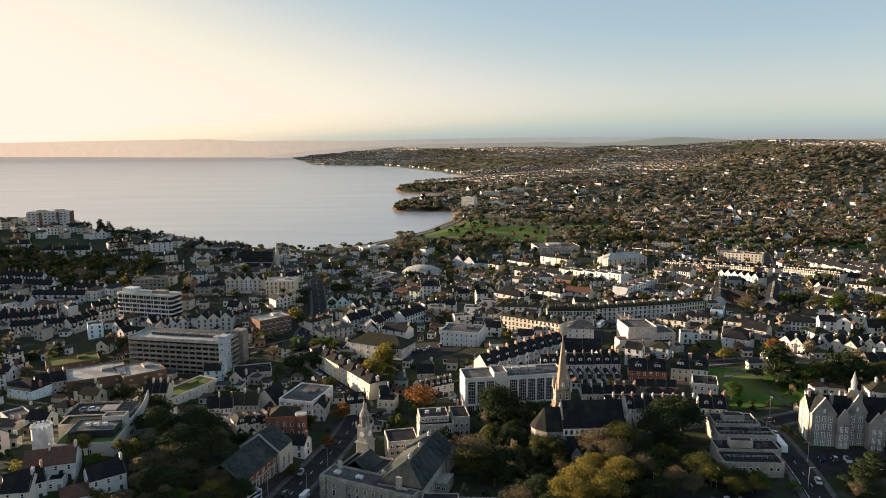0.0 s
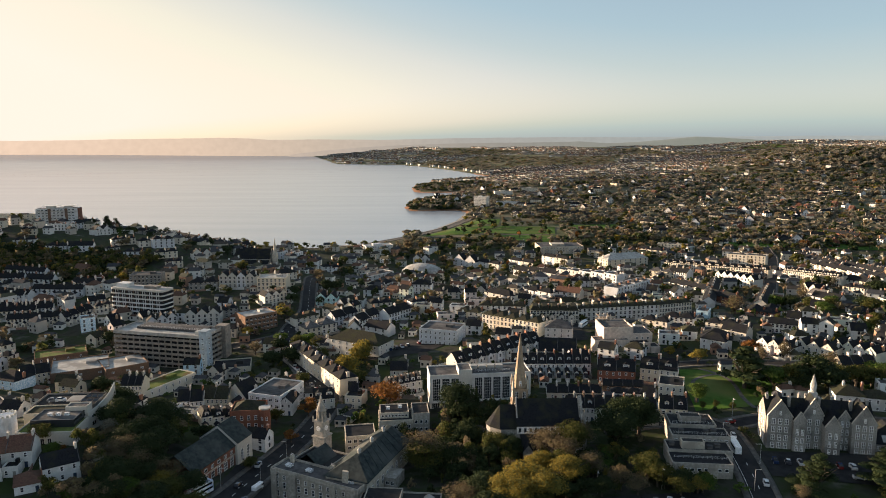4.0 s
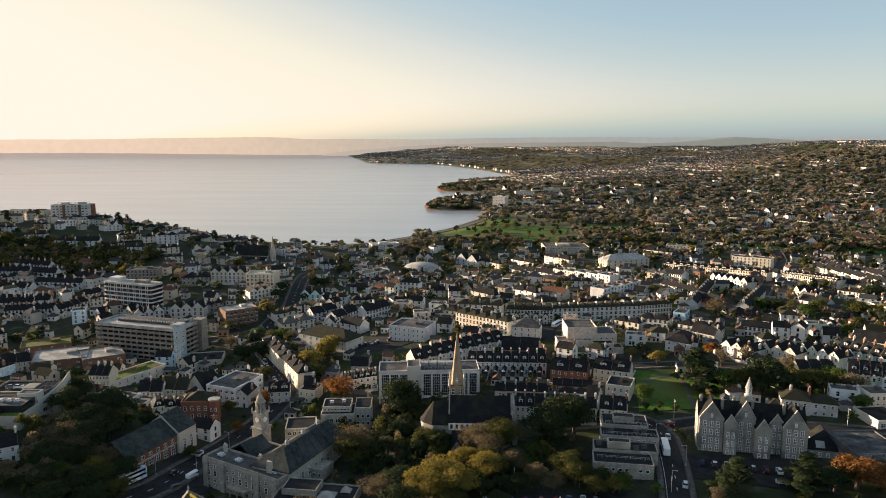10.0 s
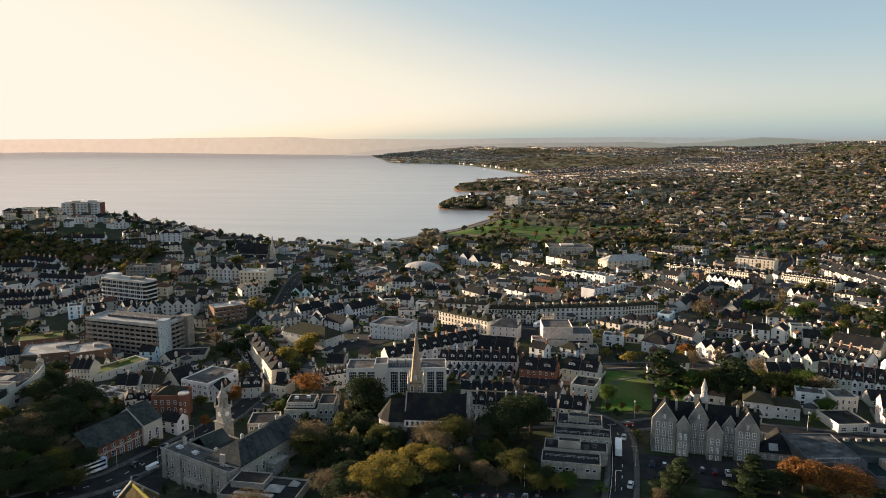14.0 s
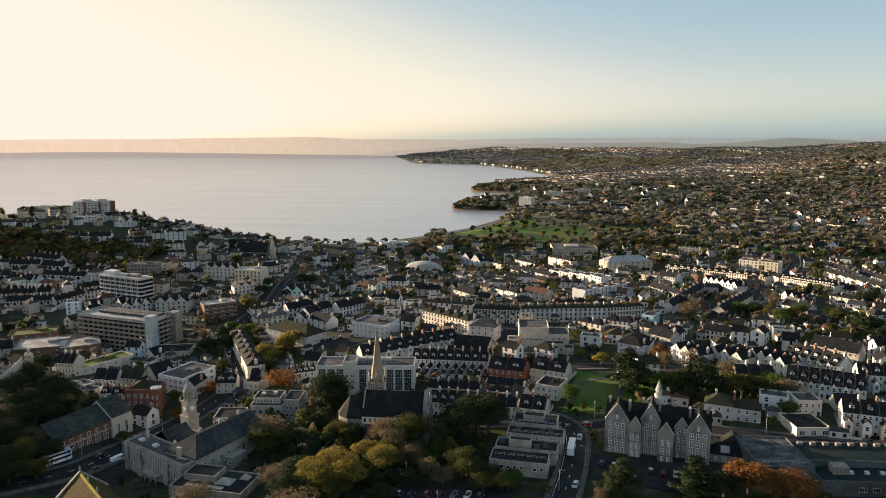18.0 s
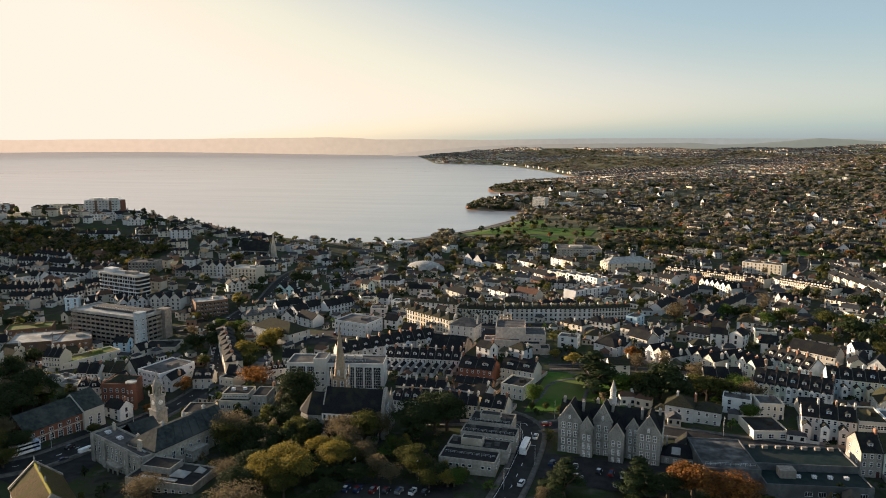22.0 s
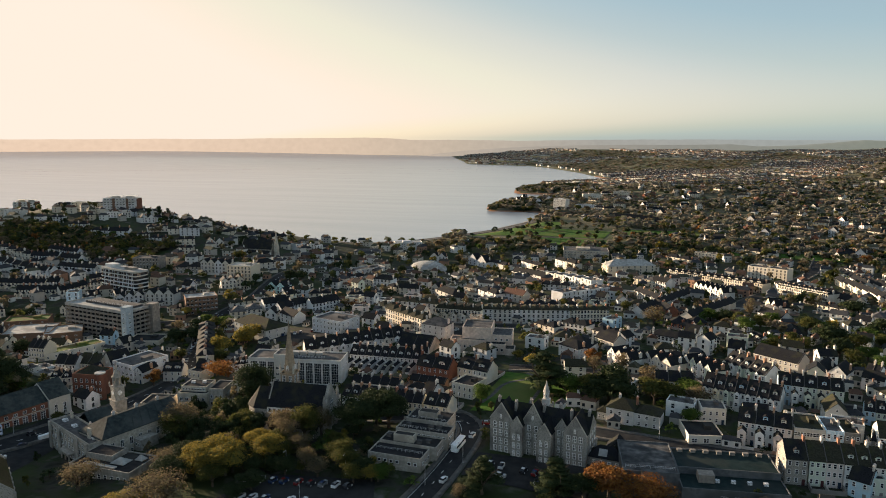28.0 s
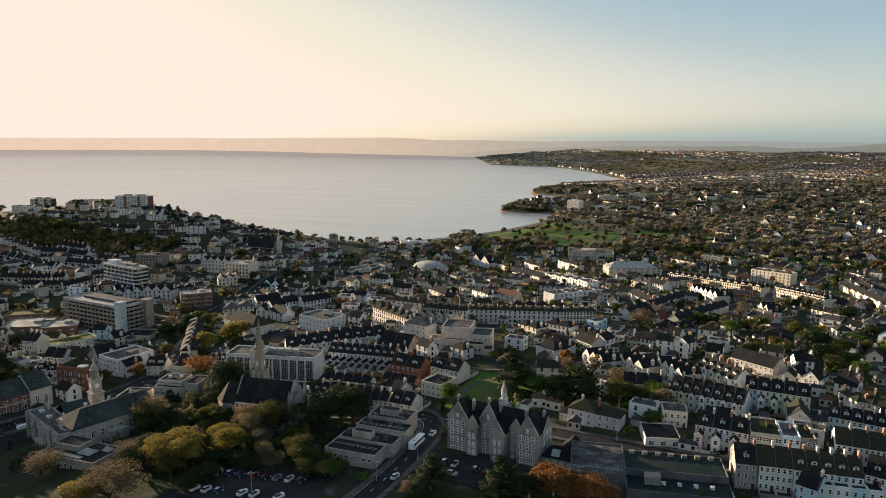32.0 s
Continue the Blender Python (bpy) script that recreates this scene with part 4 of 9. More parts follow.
terrace(39.1, 533.2, 57.8, 515.2, 1, 2, "hip", WHITE, SLATE, 11, "white two-storey house with a dark slate hipped roof", False, across=4, stacks=3)
terrace(116.4, 482.1, 140.5, 490.3, 3, 2, "hip", CREAM, SLATE, 8, "cream two-storey terraced house, dark slate hipped roof", False, across=2)
terrace(113.5, 600.1, 138.6, 593.8, 3, 2, "hip", WHITE, SLATE, 9, "white two-storey terraced house, dark slate hipped roof", False, across=2)
terrace(191.6, 575.3, 206.7, 534.4, 4, 2, "gable", WHITE, SLATE, 8, "white two-storey terraced house, dark slate pitched roof", False, across=2)
terrace(202.1, 513.1, 212.1, 489.0, 2, 2, "gable", BRICK, SLATE, 8, "red-brick two-storey terraced house, dark slate pitched roof", False, across=2)
terrace(212.0, 459.6, 222.5, 447.1, 2, 1, "hip", BRICK, SLATE, 9, "red-brick single-storey terraced house, dark slate hipped roof", False, across=3)
terrace(21.1, 339.5, 66.0, 371.6, 9, 3, "front", WHITE, SLATE, 10, "white three-storey terraced house, dark slate steep front-gabled roof", True, across=2, stacks=2)
terrace(48.0, 335.6, 86.6, 333.2, 9, 2, "gable", WHITE, SLATE, 9, "white two-storey terraced house with a gabled wing, dark slate roof", True, across=2, dormers=1, wing=7.0, sh=3.0, pitch=.85)
terrace(88.0, 323.3, 105.0, 319.5, 2, 2, "gable", BRICK, SLATE, 10, "red-brick two-storey terraced house, dark slate roof with a wide dormer", True, across=3, dormers=1, sh=3.1, pitch=.85, stacks=2)
terrace(108.3, 324.3, 124.1, 318.8, 2, 2, "gable", CREAM, SLATE, 10, "cream two-storey terraced house, dark slate roof with a wide dormer", True, across=3, dormers=1, sh=3.1, pitch=.85, stacks=2)
terrace(111.0, 302.4, 121.3, 299.1, 1, 2, "flat", CREAM, DARKFELT, 13, "cream two-storey house with a dark felt flat roof", True, across=4, stacks=0, door=False)
terrace(67.3, 279.7, 78.9, 278.7, 3, 2, "gable", WHITE, SLATE, 9, "white two-storey shop house, dark slate pitched roof", True, across=2, dormers=1, wing=0, sh=3.1)
terrace(79.3, 279.6, 104.2, 277.7, 6, 2, "gable", PASTEL, SLATE, 8, "pastel-painted two-storey shop house, dark slate pitched roof", True, across=2, wing=0)
terrace(70.0, 293.0, 98.0, 289.6, 7, 1, "gable", WHITE, SLATE, 6, "white single-storey back building with a dark slate roof", True, across=1, stacks=0)
terrace(62.0, 303.5, 86.0, 301.6, 5, 1, "gable", CREAM, SLATE, 6.5, "cream single-storey back building with a dark slate roof", True, across=1, stacks=1, sh=3.4)
terrace(88.5, 311.5, 106.0, 308.4, 4, 1, "gable", BROWNBRICK, SLATE, 5.5, "brown-brick single-storey back building with a slate roof", True, across=1, stacks=0)
terrace(90.5, 302.5, 108.0, 299.4, 3, 1, "hip", WHITE, SLATE, 6, "white single-storey back building with a slate roof", True, across=1, stacks=0)
terrace(100.5, 289.0, 105.6, 287.2, 1, 2, "gable", WHITE, SLATE, 10, "white two-storey house with a dark slate pitched roof", True, across=2)
terrace(105.3, 277.4, 115.8, 275.3, 2, 2, "gable", PASTEL, SLATE, 10, "pastel-painted two-storey shop house, dark slate pitched roof", True, across=2, bays=True, dormers=1)
terrace(-12.5, 317.1, 4.7, 321.4, 6, 2, "mansard", WHITE, SLATE, 9, "white two-storey terraced house, dark slate mansard roof", True, across=1, dormers=1)
terrace(-13.5, 345.6, -4.6, 346.2, 1, 1, "gable", WHITE, SLATE, 9, "white single-storey house with a dark slate pitched roof", True, across=2, stacks=0)
terrace(-29.8, 314.5, -25.1, 315.2, 1, 2, "gable", WHITE, SLATE, 9, "white two-storey house with a dark slate pitched roof", True, across=2)
terrace(-2.0, 396.3, 19.9, 389.8, 1, 3, "flat", WHITE, FELT, 18, "white three-storey house with a grey felt flat roof", True, across=8, stacks=0, sides='r', door=False)
terrace(64.2, 364.5, 83.6, 361.1, 2, 1, "gable", STONE, SLATE, 14, "grey stone single-storey terraced house, dark slate pitched roof", True, across=3, stacks=0)
terrace(-54.0, 392.0, -23.3, 376.7, 1, 3, "hip", WHITE, MOSSROOF, 16, "white three-storey house with a mossy hipped roof", True, across=7, stacks=0, sides='lr')
terrace(-75.7, 387.0, -35.5, 323.9, 7, 3, "hip", CREAM, SLATE, 9, "cream three-storey terraced house, dark slate hipped roof", True, across=2)
terrace(-85.3, 440.4, -72.5, 450.8, 2, 2, "hip", CREAM, MOSSROOF, 9, "cream two-storey terraced house, mossy hipped roof", True, across=2)
terrace(-81.7, 485.0, -66.9, 485.2, 2, 2, "front", TURQUOISE, SLATE, 12, "turquoise two-storey terraced house, dark slate steep front-gabled roof", True, across=2)
terrace(-61.5, 484.3, -47.6, 482.8, 2, 2, "hip", WHITE, MOSSROOF, 10, "white two-storey terraced house, mossy hipped roof", True, across=2)
terrace(-41.3, 473.7, -26.6, 479.3, 2, 2, "hip", CREAM, SLATE, 10, "cream two-storey terraced house, dark slate hipped roof", True, across=2)
terrace(-63.3, 619.3, -43.2, 646.2, 1, 3, "flat", WHITE, FELT, 14, "white three-storey house with a grey felt flat roof", False, across=6, stacks=0, sides='l')
terrace(-47.6, 556.3, -36.6, 579.4, 2, 2, "hip", WHITE, SLATE, 9, "white two-storey terraced house, dark slate hipped roof", False, across=2)
terrace(-19.5, 550.4, -3.2, 548.3, 1, 3, "hip", WHITE, SLATE, 11, "white three-storey house with a dark slate hipped roof", False, across=5, stacks=2)
terrace(-74.1, 589.5, -58.3, 601.4, 2, 2, "hip", WHITE, FELT, 10, "white two-storey terraced house, grey felt hipped roof", False, across=2)
terrace(-25.2, 444.9, -12.0, 462.2, 2, 2, "gable", WHITE, SLATE, 9, "white two-storey terraced house, dark slate pitched roof", True, across=4)
terrace(-42.1, 432.1, -31.7, 450.9, 2, 2, "gable", WHITE, SLATE, 9, "white two-storey terraced house, dark slate pitched roof", True, across=4)
terrace(-74.1, 420.7, -57.0, 432.5, 2, 2, "hip", CREAM, FELT, 12, "cream two-storey terraced house, grey felt hipped roof", True, across=3)
terrace(-59.7, 440.8, -47.0, 454.9, 2, 2, "gable", WHITE, SLATE, 9, "white two-storey terraced house, dark slate pitched roof", True, across=3)
terrace(-37.4, 421.1, -22.9, 412.6, 1, 2, "gable", WHITE, SLATE, 9, "white two-storey house with a dark slate pitched roof", True, across=3)
terrace(-53.4, 523.4, -39.5, 522.0, 1, 2, "hip", WHITE, SLATE, 9, "white two-storey house with a dark slate hipped roof", False, across=3)
terrace(-13.0, 480.2, -2.5, 485.9, 2, 2, "hip", WHITE, SLATE, 9, "white two-storey terraced house, dark slate hipped roof", True, across=2)
terrace(19.1, 451.6, 33.7, 444.7, 2, 2, "hip", CREAM, MOSSROOF, 10, "cream two-storey terraced house, mossy hipped roof", True, across=2)
terrace(-35.5, 780.0, -17.1, 779.6, 2, 2, "front", WHITE, SLATE, 9, "white two-storey terraced house, dark slate steep front-gabled roof", False, across=2)
terrace(-130.3, 507.8, -108.9, 508.6, 1, 4, "flat", CREAM, PALEROOF, 16, "cream four-storey house with a pale felt flat roof", True, across=7, stacks=2, sides='l')
terrace(-163.4, 520.9, -136.1, 520.8, 4, 3, "front", WHITE, SLATE, 10, "white three-storey terraced house, dark slate steep front-gabled roof", True, across=2)
terrace(-122.7, 540.9, -111.9, 555.7, 1, 3, "hip", WHITE, SLATE, 10, "white three-storey house with a dark slate hipped roof", False, across=4, stacks=2)
terrace(-115.4, 475.7, -102.1, 486.0, 3, 3, "front", CREAM, SLATE, 11, "cream three-storey terraced house, dark slate steep front-gabled roof", True, across=2)
terrace(-221.9, 618.6, -207.6, 627.9, 2, 2, "front", WHITE, SLATE, 9, "white two-storey terraced house, dark slate steep front-gabled roof", False, across=2)
terrace(-234.0, 588.1, -220.5, 593.3, 2, 2, "hip", CREAM, SLATE, 9, "cream two-storey terraced house, dark slate hipped roof", False, across=2)
terrace(-280.1, 608.6, -264.8, 612.1, 2, 2, "hip", WHITE, SLATE, 9, "white two-storey terraced house, dark slate hipped roof", False, across=2)
terrace(-205.5, 559.8, -191.6, 562.8, 2, 2, "hip", PASTEL, SLATE, 9, "pastel-painted two-storey terraced house, dark slate hipped roof", False, across=2)
terrace(-237.1, 528.9, -213.8, 533.3, 1, 4, "flat", CONCRETE, FELT, 14, "grey concrete four-storey house with a grey felt flat roof", True, across=8, stacks=0, door=False)
terrace(-114.6, 429.1, -98.1, 443.4, 1, 4, "flat", BROWNBRICK, PALEROOF, 16, "brown-brick four-storey house with a pale felt flat roof", True, across=8, stacks=0, door=False, win=(1.8, 1.3))
terrace(-160.1, 444.7, -137.5, 447.0, 3, 3, "front", WHITE, SLATE, 10, "white three-storey terraced house, dark slate steep front-gabled roof", True, across=2)
terrace(-184.7, 442.9, -167.8, 451.9, 3, 2, "front", WHITE, SLATE, 10, "white two-storey terraced house, dark slate steep front-gabled roof", True, across=2)
terrace(-141.6, 457.7, -130.8, 464.9, 2, 2, "hip", STONE, SLATE, 10, "grey stone two-storey terraced house, dark slate hipped roof", True, across=2)
terrace(-186.0, 518.1, -164.3, 519.2, 2, 2, "hip", STONE, SLATE, 12, "grey stone two-storey terraced house, dark slate hipped roof", False, across=3)
terrace(-353.9, 535.6, -330.0, 543.0, 5, 2, "gable", WHITE, SLATE, 9, "white two-storey terraced house, dark slate pitched roof", False, across=2)
terrace(-327.9, 541.6, -306.3, 542.3, 3, 2, "gable", WHITE, SLATE, 9, "white two-storey terraced house, dark slate pitched roof", False, across=2)
terrace(-293.3, 525.0, -282.9, 529.9, 1, 2, "hip", STONE, SLATE, 9, "grey stone two-storey house with a dark slate hipped roof", False, across=2)
terrace(-287.8, 536.8, -262.8, 533.2, 4, 2, "gable", CREAM, SLATE, 9, "cream two-storey terraced house, dark slate pitched roof", False, across=2)
terrace(-299.9, 466.4, -268.3, 477.6, 7, 2, "gable", WHITE, SLATE, 8, "white two-storey terraced house, dark slate pitched roof", True, across=2)
terrace(-283.6, 449.5, -252.2, 459.0, 7, 2, "gable", CREAM, SLATE, 8, "cream two-storey terraced house, dark slate pitched roof", True, across=2)
terrace(-229.1, 442.4, -221.2, 446.9, 1, 3, "flat", SKYBLUE, FELT, 10, "pale blue three-storey house with a grey felt flat roof", True, across=2)
terrace(-247.1, 455.9, -237.4, 474.8, 4, 2, "gable", CREAM, SLATE, 8, "cream two-storey terraced house, dark slate pitched roof", True, across=2)
terrace(-237.5, 477.3, -224.1, 486.2, 3, 2, "hip", CREAM, SLATE, 8, "cream two-storey terraced house, dark slate hipped roof", True, across=2)
terrace(-247.9, 488.6, -238.9, 495.1, 2, 2, "gable", CREAM, SLATE, 8, "cream two-storey terraced house, dark slate pitched roof", False, across=2)
terrace(-328.2, 502.5, -306.0, 503.2, 3, 2, "gable", WHITE, SLATE, 8, "white two-storey terraced house, dark slate pitched roof", False, across=2)
terrace(-430.6, 735.0, -394.5, 735.0, 3, 2, "flat", WHITE, FELT, 10, "white two-storey terraced house, grey felt flat roof", False, across=3)
terrace(-394.5, 735.0, -376.2, 735.0, 2, 2, "gable", WHITE, SLATE, 10, "white two-storey terraced house, dark slate pitched roof", False, across=2)
terrace(-496.8, 745.0, -442.6, 745.0, 1, 3, "flat", CREAM, FELT, 12, "cream three-storey house with a grey felt flat roof", False, across=10, stacks=0)
terrace(-499.3, 720.0, -477.3, 720.0, 2, 2, "hip", WHITE, SLATE, 9, "white two-storey terraced house, dark slate hipped roof", False, across=2)
terrace(-386.6, 619.2, -369.1, 624.9, 2, 2, "hip", WHITE, SLATE, 9, "white two-storey terraced house, dark slate hipped roof", False, across=2)
terrace(-352.7, 612.2, -334.8, 614.2, 2, 2, "hip", WHITE, SLATE, 9, "white two-storey terraced house, dark slate hipped roof", False, across=2)
terrace(-333.1, 614.6, -312.9, 619.1, 2, 2, "gable", WHITE, SLATE, 9, "white two-storey terraced house, dark slate pitched roof", False, across=2)
terrace(-304.4, 637.5, -288.2, 650.4, 3, 2, "hip", CREAM, SLATE, 9, "cream two-storey terraced house, dark slate hipped roof", False, across=2)
terrace(-280.7, 640.4, -265.6, 652.4, 2, 2, "hip", CREAM, SLATE, 9, "cream two-storey terraced house, dark slate hipped roof", False, across=2)
terrace(-251.6, 611.0, -236.5, 621.6, 2, 2, "hip", CREAM, SLATE, 9, "cream two-storey terraced house, dark slate hipped roof", False, across=2)
terrace(-310.8, 772.6, -266.3, 741.7, 3, 2, "gable", WHITE, SLATE, 9, "white two-storey terraced house, dark slate pitched roof", False, across=2)
terrace(-242.7, 692.4, -243.0, 743.6, 3, 2, "hip", CREAM, SLATE, 9, "cream two-storey terraced house, dark slate hipped roof", False, across=2)
terrace(-233.5, 723.9, -220.9, 788.3, 4, 2, "gable", CREAM, SLATE, 9, "cream two-storey terraced house, dark slate pitched roof", False, across=2)
terrace(-200.0, 682.1, -186.5, 698.9, 2, 2, "hip", WHITE, SLATE, 9, "white two-storey terraced house, dark slate hipped roof", False, across=2)
terrace(-163.8, 698.4, -148.6, 733.6, 3, 3, "flat", WHITE, FELT, 10, "white three-storey terraced house, grey felt flat roof", False, across=3)
terrace(-123.6, 765.6, -94.4, 775.8, 1, 2, "hip", CREAM, FELT, 10, "cream two-storey house with a grey felt hipped roof", False, across=10, stacks=0)
terrace(-144.6, 705.3, -132.3, 715.8, 2, 2, "hip", WHITE, SLATE, 9, "white two-storey terraced house, dark slate hipped roof", False, across=2)
terrace(-111.2, 658.4, -97.1, 667.9, 2, 2, "hip", WHITE, SLATE, 9, "white two-storey terraced house, dark slate hipped roof", False, across=2)
terrace(-297.8, 613.2, -288.3, 619.7, 2, 2, "hip", WHITE, SLATE, 9, "white two-storey terraced house, dark slate hipped roof", False, across=2)
terrace(-336.6, 671.1, -328.4, 699.5, 3, 2, "hip", WHITE, SLATE, 9, "white two-storey terraced house, dark slate hipped roof", False, across=2)
terrace(-329.3, 735.0, -295.8, 735.0, 3, 2, "hip", STONE, SLATE, 9, "grey stone two-storey terraced house, dark slate hipped roof", False, across=2)
terrace(-194.9, 350.0, -169.5, 363.3, 1, 2, "flat", BROWNBRICK, PALEROOF, 26, "brown-brick two-storey house with a pale felt flat roof", True, across=3, stacks=0, door=False, win=(1.6, 1.0))
terrace(-168.5, 357.3, -151.1, 371.0, 1, 2, "flat", BROWNBRICK, PALEROOF, 22, "brown-brick two-storey house with a pale felt flat roof", True, across=3, stacks=0, door=False, win=(1.6, 1.0))
terrace(-219.5, 376.2, -196.6, 390.5, 1, 2, "flat", BROWNBRICK, GREENROOF, 16, "brown-brick two-storey house with a green planted flat roof", True, across=4, stacks=0, door=False)
terrace(-132.0, 320.3, -117.3, 351.9, 1, 2, "flat", CREAM, GREENROOF, 12, "cream two-storey house with a green planted flat roof", True, across=8, stacks=0, door=False)
terrace(-141.3, 319.3, -131.2, 320.0, 3, 3, "gable", CREAM, SLATE, 10, "cream three-storey terraced house, dark slate pitched roof", True, across=2)
terrace(-105.9, 301.2, -95.2, 303.6, 2, 2, "gable", WHITE, SLATE, 10, "white two-storey terraced house, dark slate pitched roof", True, across=3)
terrace(-97.9, 308.4, -85.3, 308.8, 2, 2, "gable", CREAM, MOSSROOF, 11, "cream two-storey terraced house, mossy pitched roof", True, across=3)
terrace(-88.9, 315.6, -76.8, 309.5, 1, 2, "front", WHITE, SLATE, 11, "white two-storey house with a dark slate steep front-gabled roof", True, across=2)
terrace(-75.3, 307.9, -59.4, 303.2, 1, 3, "flat", WHITE, FELT, 22, "white three-storey house with a grey felt flat roof", True, across=5, stacks=0, door=False, win=(2.0, 1.4), sides='r')
terrace(-59.8, 304.0, -53.9, 303.8, 1, 2, "front", WHITE, SLATE, 12, "white two-storey house with a dark slate steep front-gabled roof", True, across=2)
terrace(-113.1, 364.9, -93.6, 370.3, 1, 1, "flat", CREAM, DARKFELT, 16, "cream single-storey house with a dark felt flat roof", True, across=3, stacks=0, door=False)
terrace(-45.0, 308.2, -35.5, 310.6, 1, 2, "gable", CREAM, SLATE, 9, "cream two-storey house with a dark slate pitched roof", True, across=3, dormers=2)
terrace(-30.6, 308.8, -22.5, 307.8, 1, 2, "flat", CREAM, SLATE, 10, "cream two-storey house with a dark slate flat roof", True, across=3, stacks=1, sides='l')
terrace(-85.6, 276.9, -73.3, 284.5, 3, 2, "mansard", CREAM, SLATE, 9, "cream two-storey terraced house, dark slate mansard roof", True, across=2, dormers=1)
terrace(-106.1, 283.9, -102.3, 297.4, 2, 1, "flat", WHITE, FELT, 9, "white single-storey terraced house, grey felt flat roof", True, across=2, stacks=0)
terrace(-94.2, 284.2, -93.8, 297.1, 2, 1, "flat", WHITE, FELT, 9, "white single-storey terraced house, grey felt flat roof", True, across=2, stacks=0)
terrace(-207.9, 346.1, -196.9, 354.6, 2, 2, "gable", CREAM, SLATE, 10, "cream two-storey terraced house, dark slate pitched roof", True, across=3)
terrace(-219.7, 339.9, -204.0, 334.5, 1, 2, "hip", SKYBLUE, SLATE, 12, "pale blue two-storey house with a dark slate hipped roof", True, across=3)
terrace(-113.1, 211.1, -104.3, 217.9, 1, 2, "gable", WHITE, SLATE, 9, "white two-storey house with a dark slate pitched roof", True, across=3, sides='lr')
terrace(-136.6, 215.1, -121.7, 219.4, 2, 2, "gable", WHITE, TILE, 10, "white two-storey terraced house, clay tile pitched roof", True, across=2, stacks=1)
terrace(-135.5, 204.2, -126.7, 210.9, 1, 2, "gable", WHITE, SLATE, 9, "white two-storey house with a dark slate pitched roof", True, across=3, stacks=1)
terrace(-127.7, 212.4, -122.9, 213.5, 1, 1, "flat", WHITE, SLATE, 7, "white single-storey house with a dark slate flat roof", True, across=2, stacks=0)
terrace(-192.1, 291.6, -179.3, 279.8, 1, 2, "flat", WHITE, FELT, 9, "white two-storey house with a grey felt flat roof", True, across=2, stacks=0)
terrace(-118.6, 204.3, -111.3, 208.8, 1, 1, "hip", WHITE, TILE, 9, "white single-storey house with a clay tile hipped roof", True, across=2, stacks=1)
terrace(-136.5, 202.9, -128.3, 204.2, 1, 2, "gable", CREAM, SLATE, 10, "cream two-storey house with a dark slate pitched roof", True, across=2, stacks=1)
terrace(-355.3, 557.7, -322.0, 557.8, 6, 2, "gable", WHITE, SLATE, 8, "white two-storey terraced house, dark slate pitched roof", False, across=2)
terrace(-304.5, 473.5, -271.3, 479.6, 8, 2, "gable", WHITE, SLATE, 8, "white two-storey terraced house, dark slate pitched roof", False, across=2)
terrace(-376.9, 512.5, -304.1, 506.1, 8, 2, "gable", WHITE, SLATE, 8, "white two-storey terraced house, dark slate pitched roof", False, across=2)
terrace(-412.7, 549.0, -358.3, 537.7, 5, 2, "hip", CREAM, SLATE, 8, "cream two-storey terraced house, dark slate hipped roof", False, across=2)
terrace(-507.8, 645.1, -466.5, 637.8, 3, 3, "flat", WHITE, FELT, 9, "white three-storey terraced house, grey felt flat roof", False, across=2)
terrace(-341.5, 519.4, -328.3, 532.6, 2, 2, "hip", WHITE, SLATE, 9, "white two-storey terraced house, dark slate hipped roof", False, across=2)
terrace(-317.4, 459.6, -277.2, 471.4, 7, 2, "gable", CREAM, SLATE, 8, "cream two-storey terraced house, dark slate pitched roof", False, across=2)
terrace(-309.6, 520.4, -269.6, 519.8, 5, 2, "gable", WHITE, SLATE, 8, "white two-storey terraced house, dark slate pitched roof", False, across=2)
terrace(-386.4, 673.1, -366.2, 690.9, 3, 2, "flat", WHITE, FELT, 9, "white two-storey terraced house, grey felt flat roof", False, across=3)
terrace(-372.7, 702.3, -370.5, 724.6, 2, 2, "gable", WHITE, SLATE, 9, "white two-storey terraced house, dark slate pitched roof", False, across=2)
terrace(-337.9, 670.9, -328.2, 683.1, 2, 2, "front", WHITE, SLATE, 9, "white two-storey terraced house, dark slate steep front-gabled roof", False, across=2)
terrace(-399.2, 651.7, -387.4, 656.7, 2, 2, "hip", CREAM, SLATE, 9, "cream two-storey terraced house, dark slate hipped roof", False, across=2)
terrace(-424.8, 633.4, -410.3, 637.7, 2, 2, "hip", WHITE, SLATE, 9, "white two-storey terraced house, dark slate hipped roof", False, across=2)
terrace(-267.5, 641.3, -252.4, 653.7, 2, 3, "hip", WHITE, SLATE, 9, "white three-storey terraced house, dark slate hipped roof", False, across=2)
terrace(-271.1, 691.8, -274.4, 711.5, 1, 3, "flat", WHITE, FELT, 9, "white three-storey house with a grey felt flat roof", False, across=3)
terrace(-256.2, 719.0, -278.1, 789.2, 2, 2, "hip", WHITE, SLATE, 9, "white two-storey terraced house, dark slate hipped roof", False, across=2)
# ---- the large buildings ----
def claim(x, y, turn, w, d):
    TAKEN.append((x - math.sin(radians(turn)) * d / 2, y + math.cos(radians(turn)) * d / 2, turn, w, d))


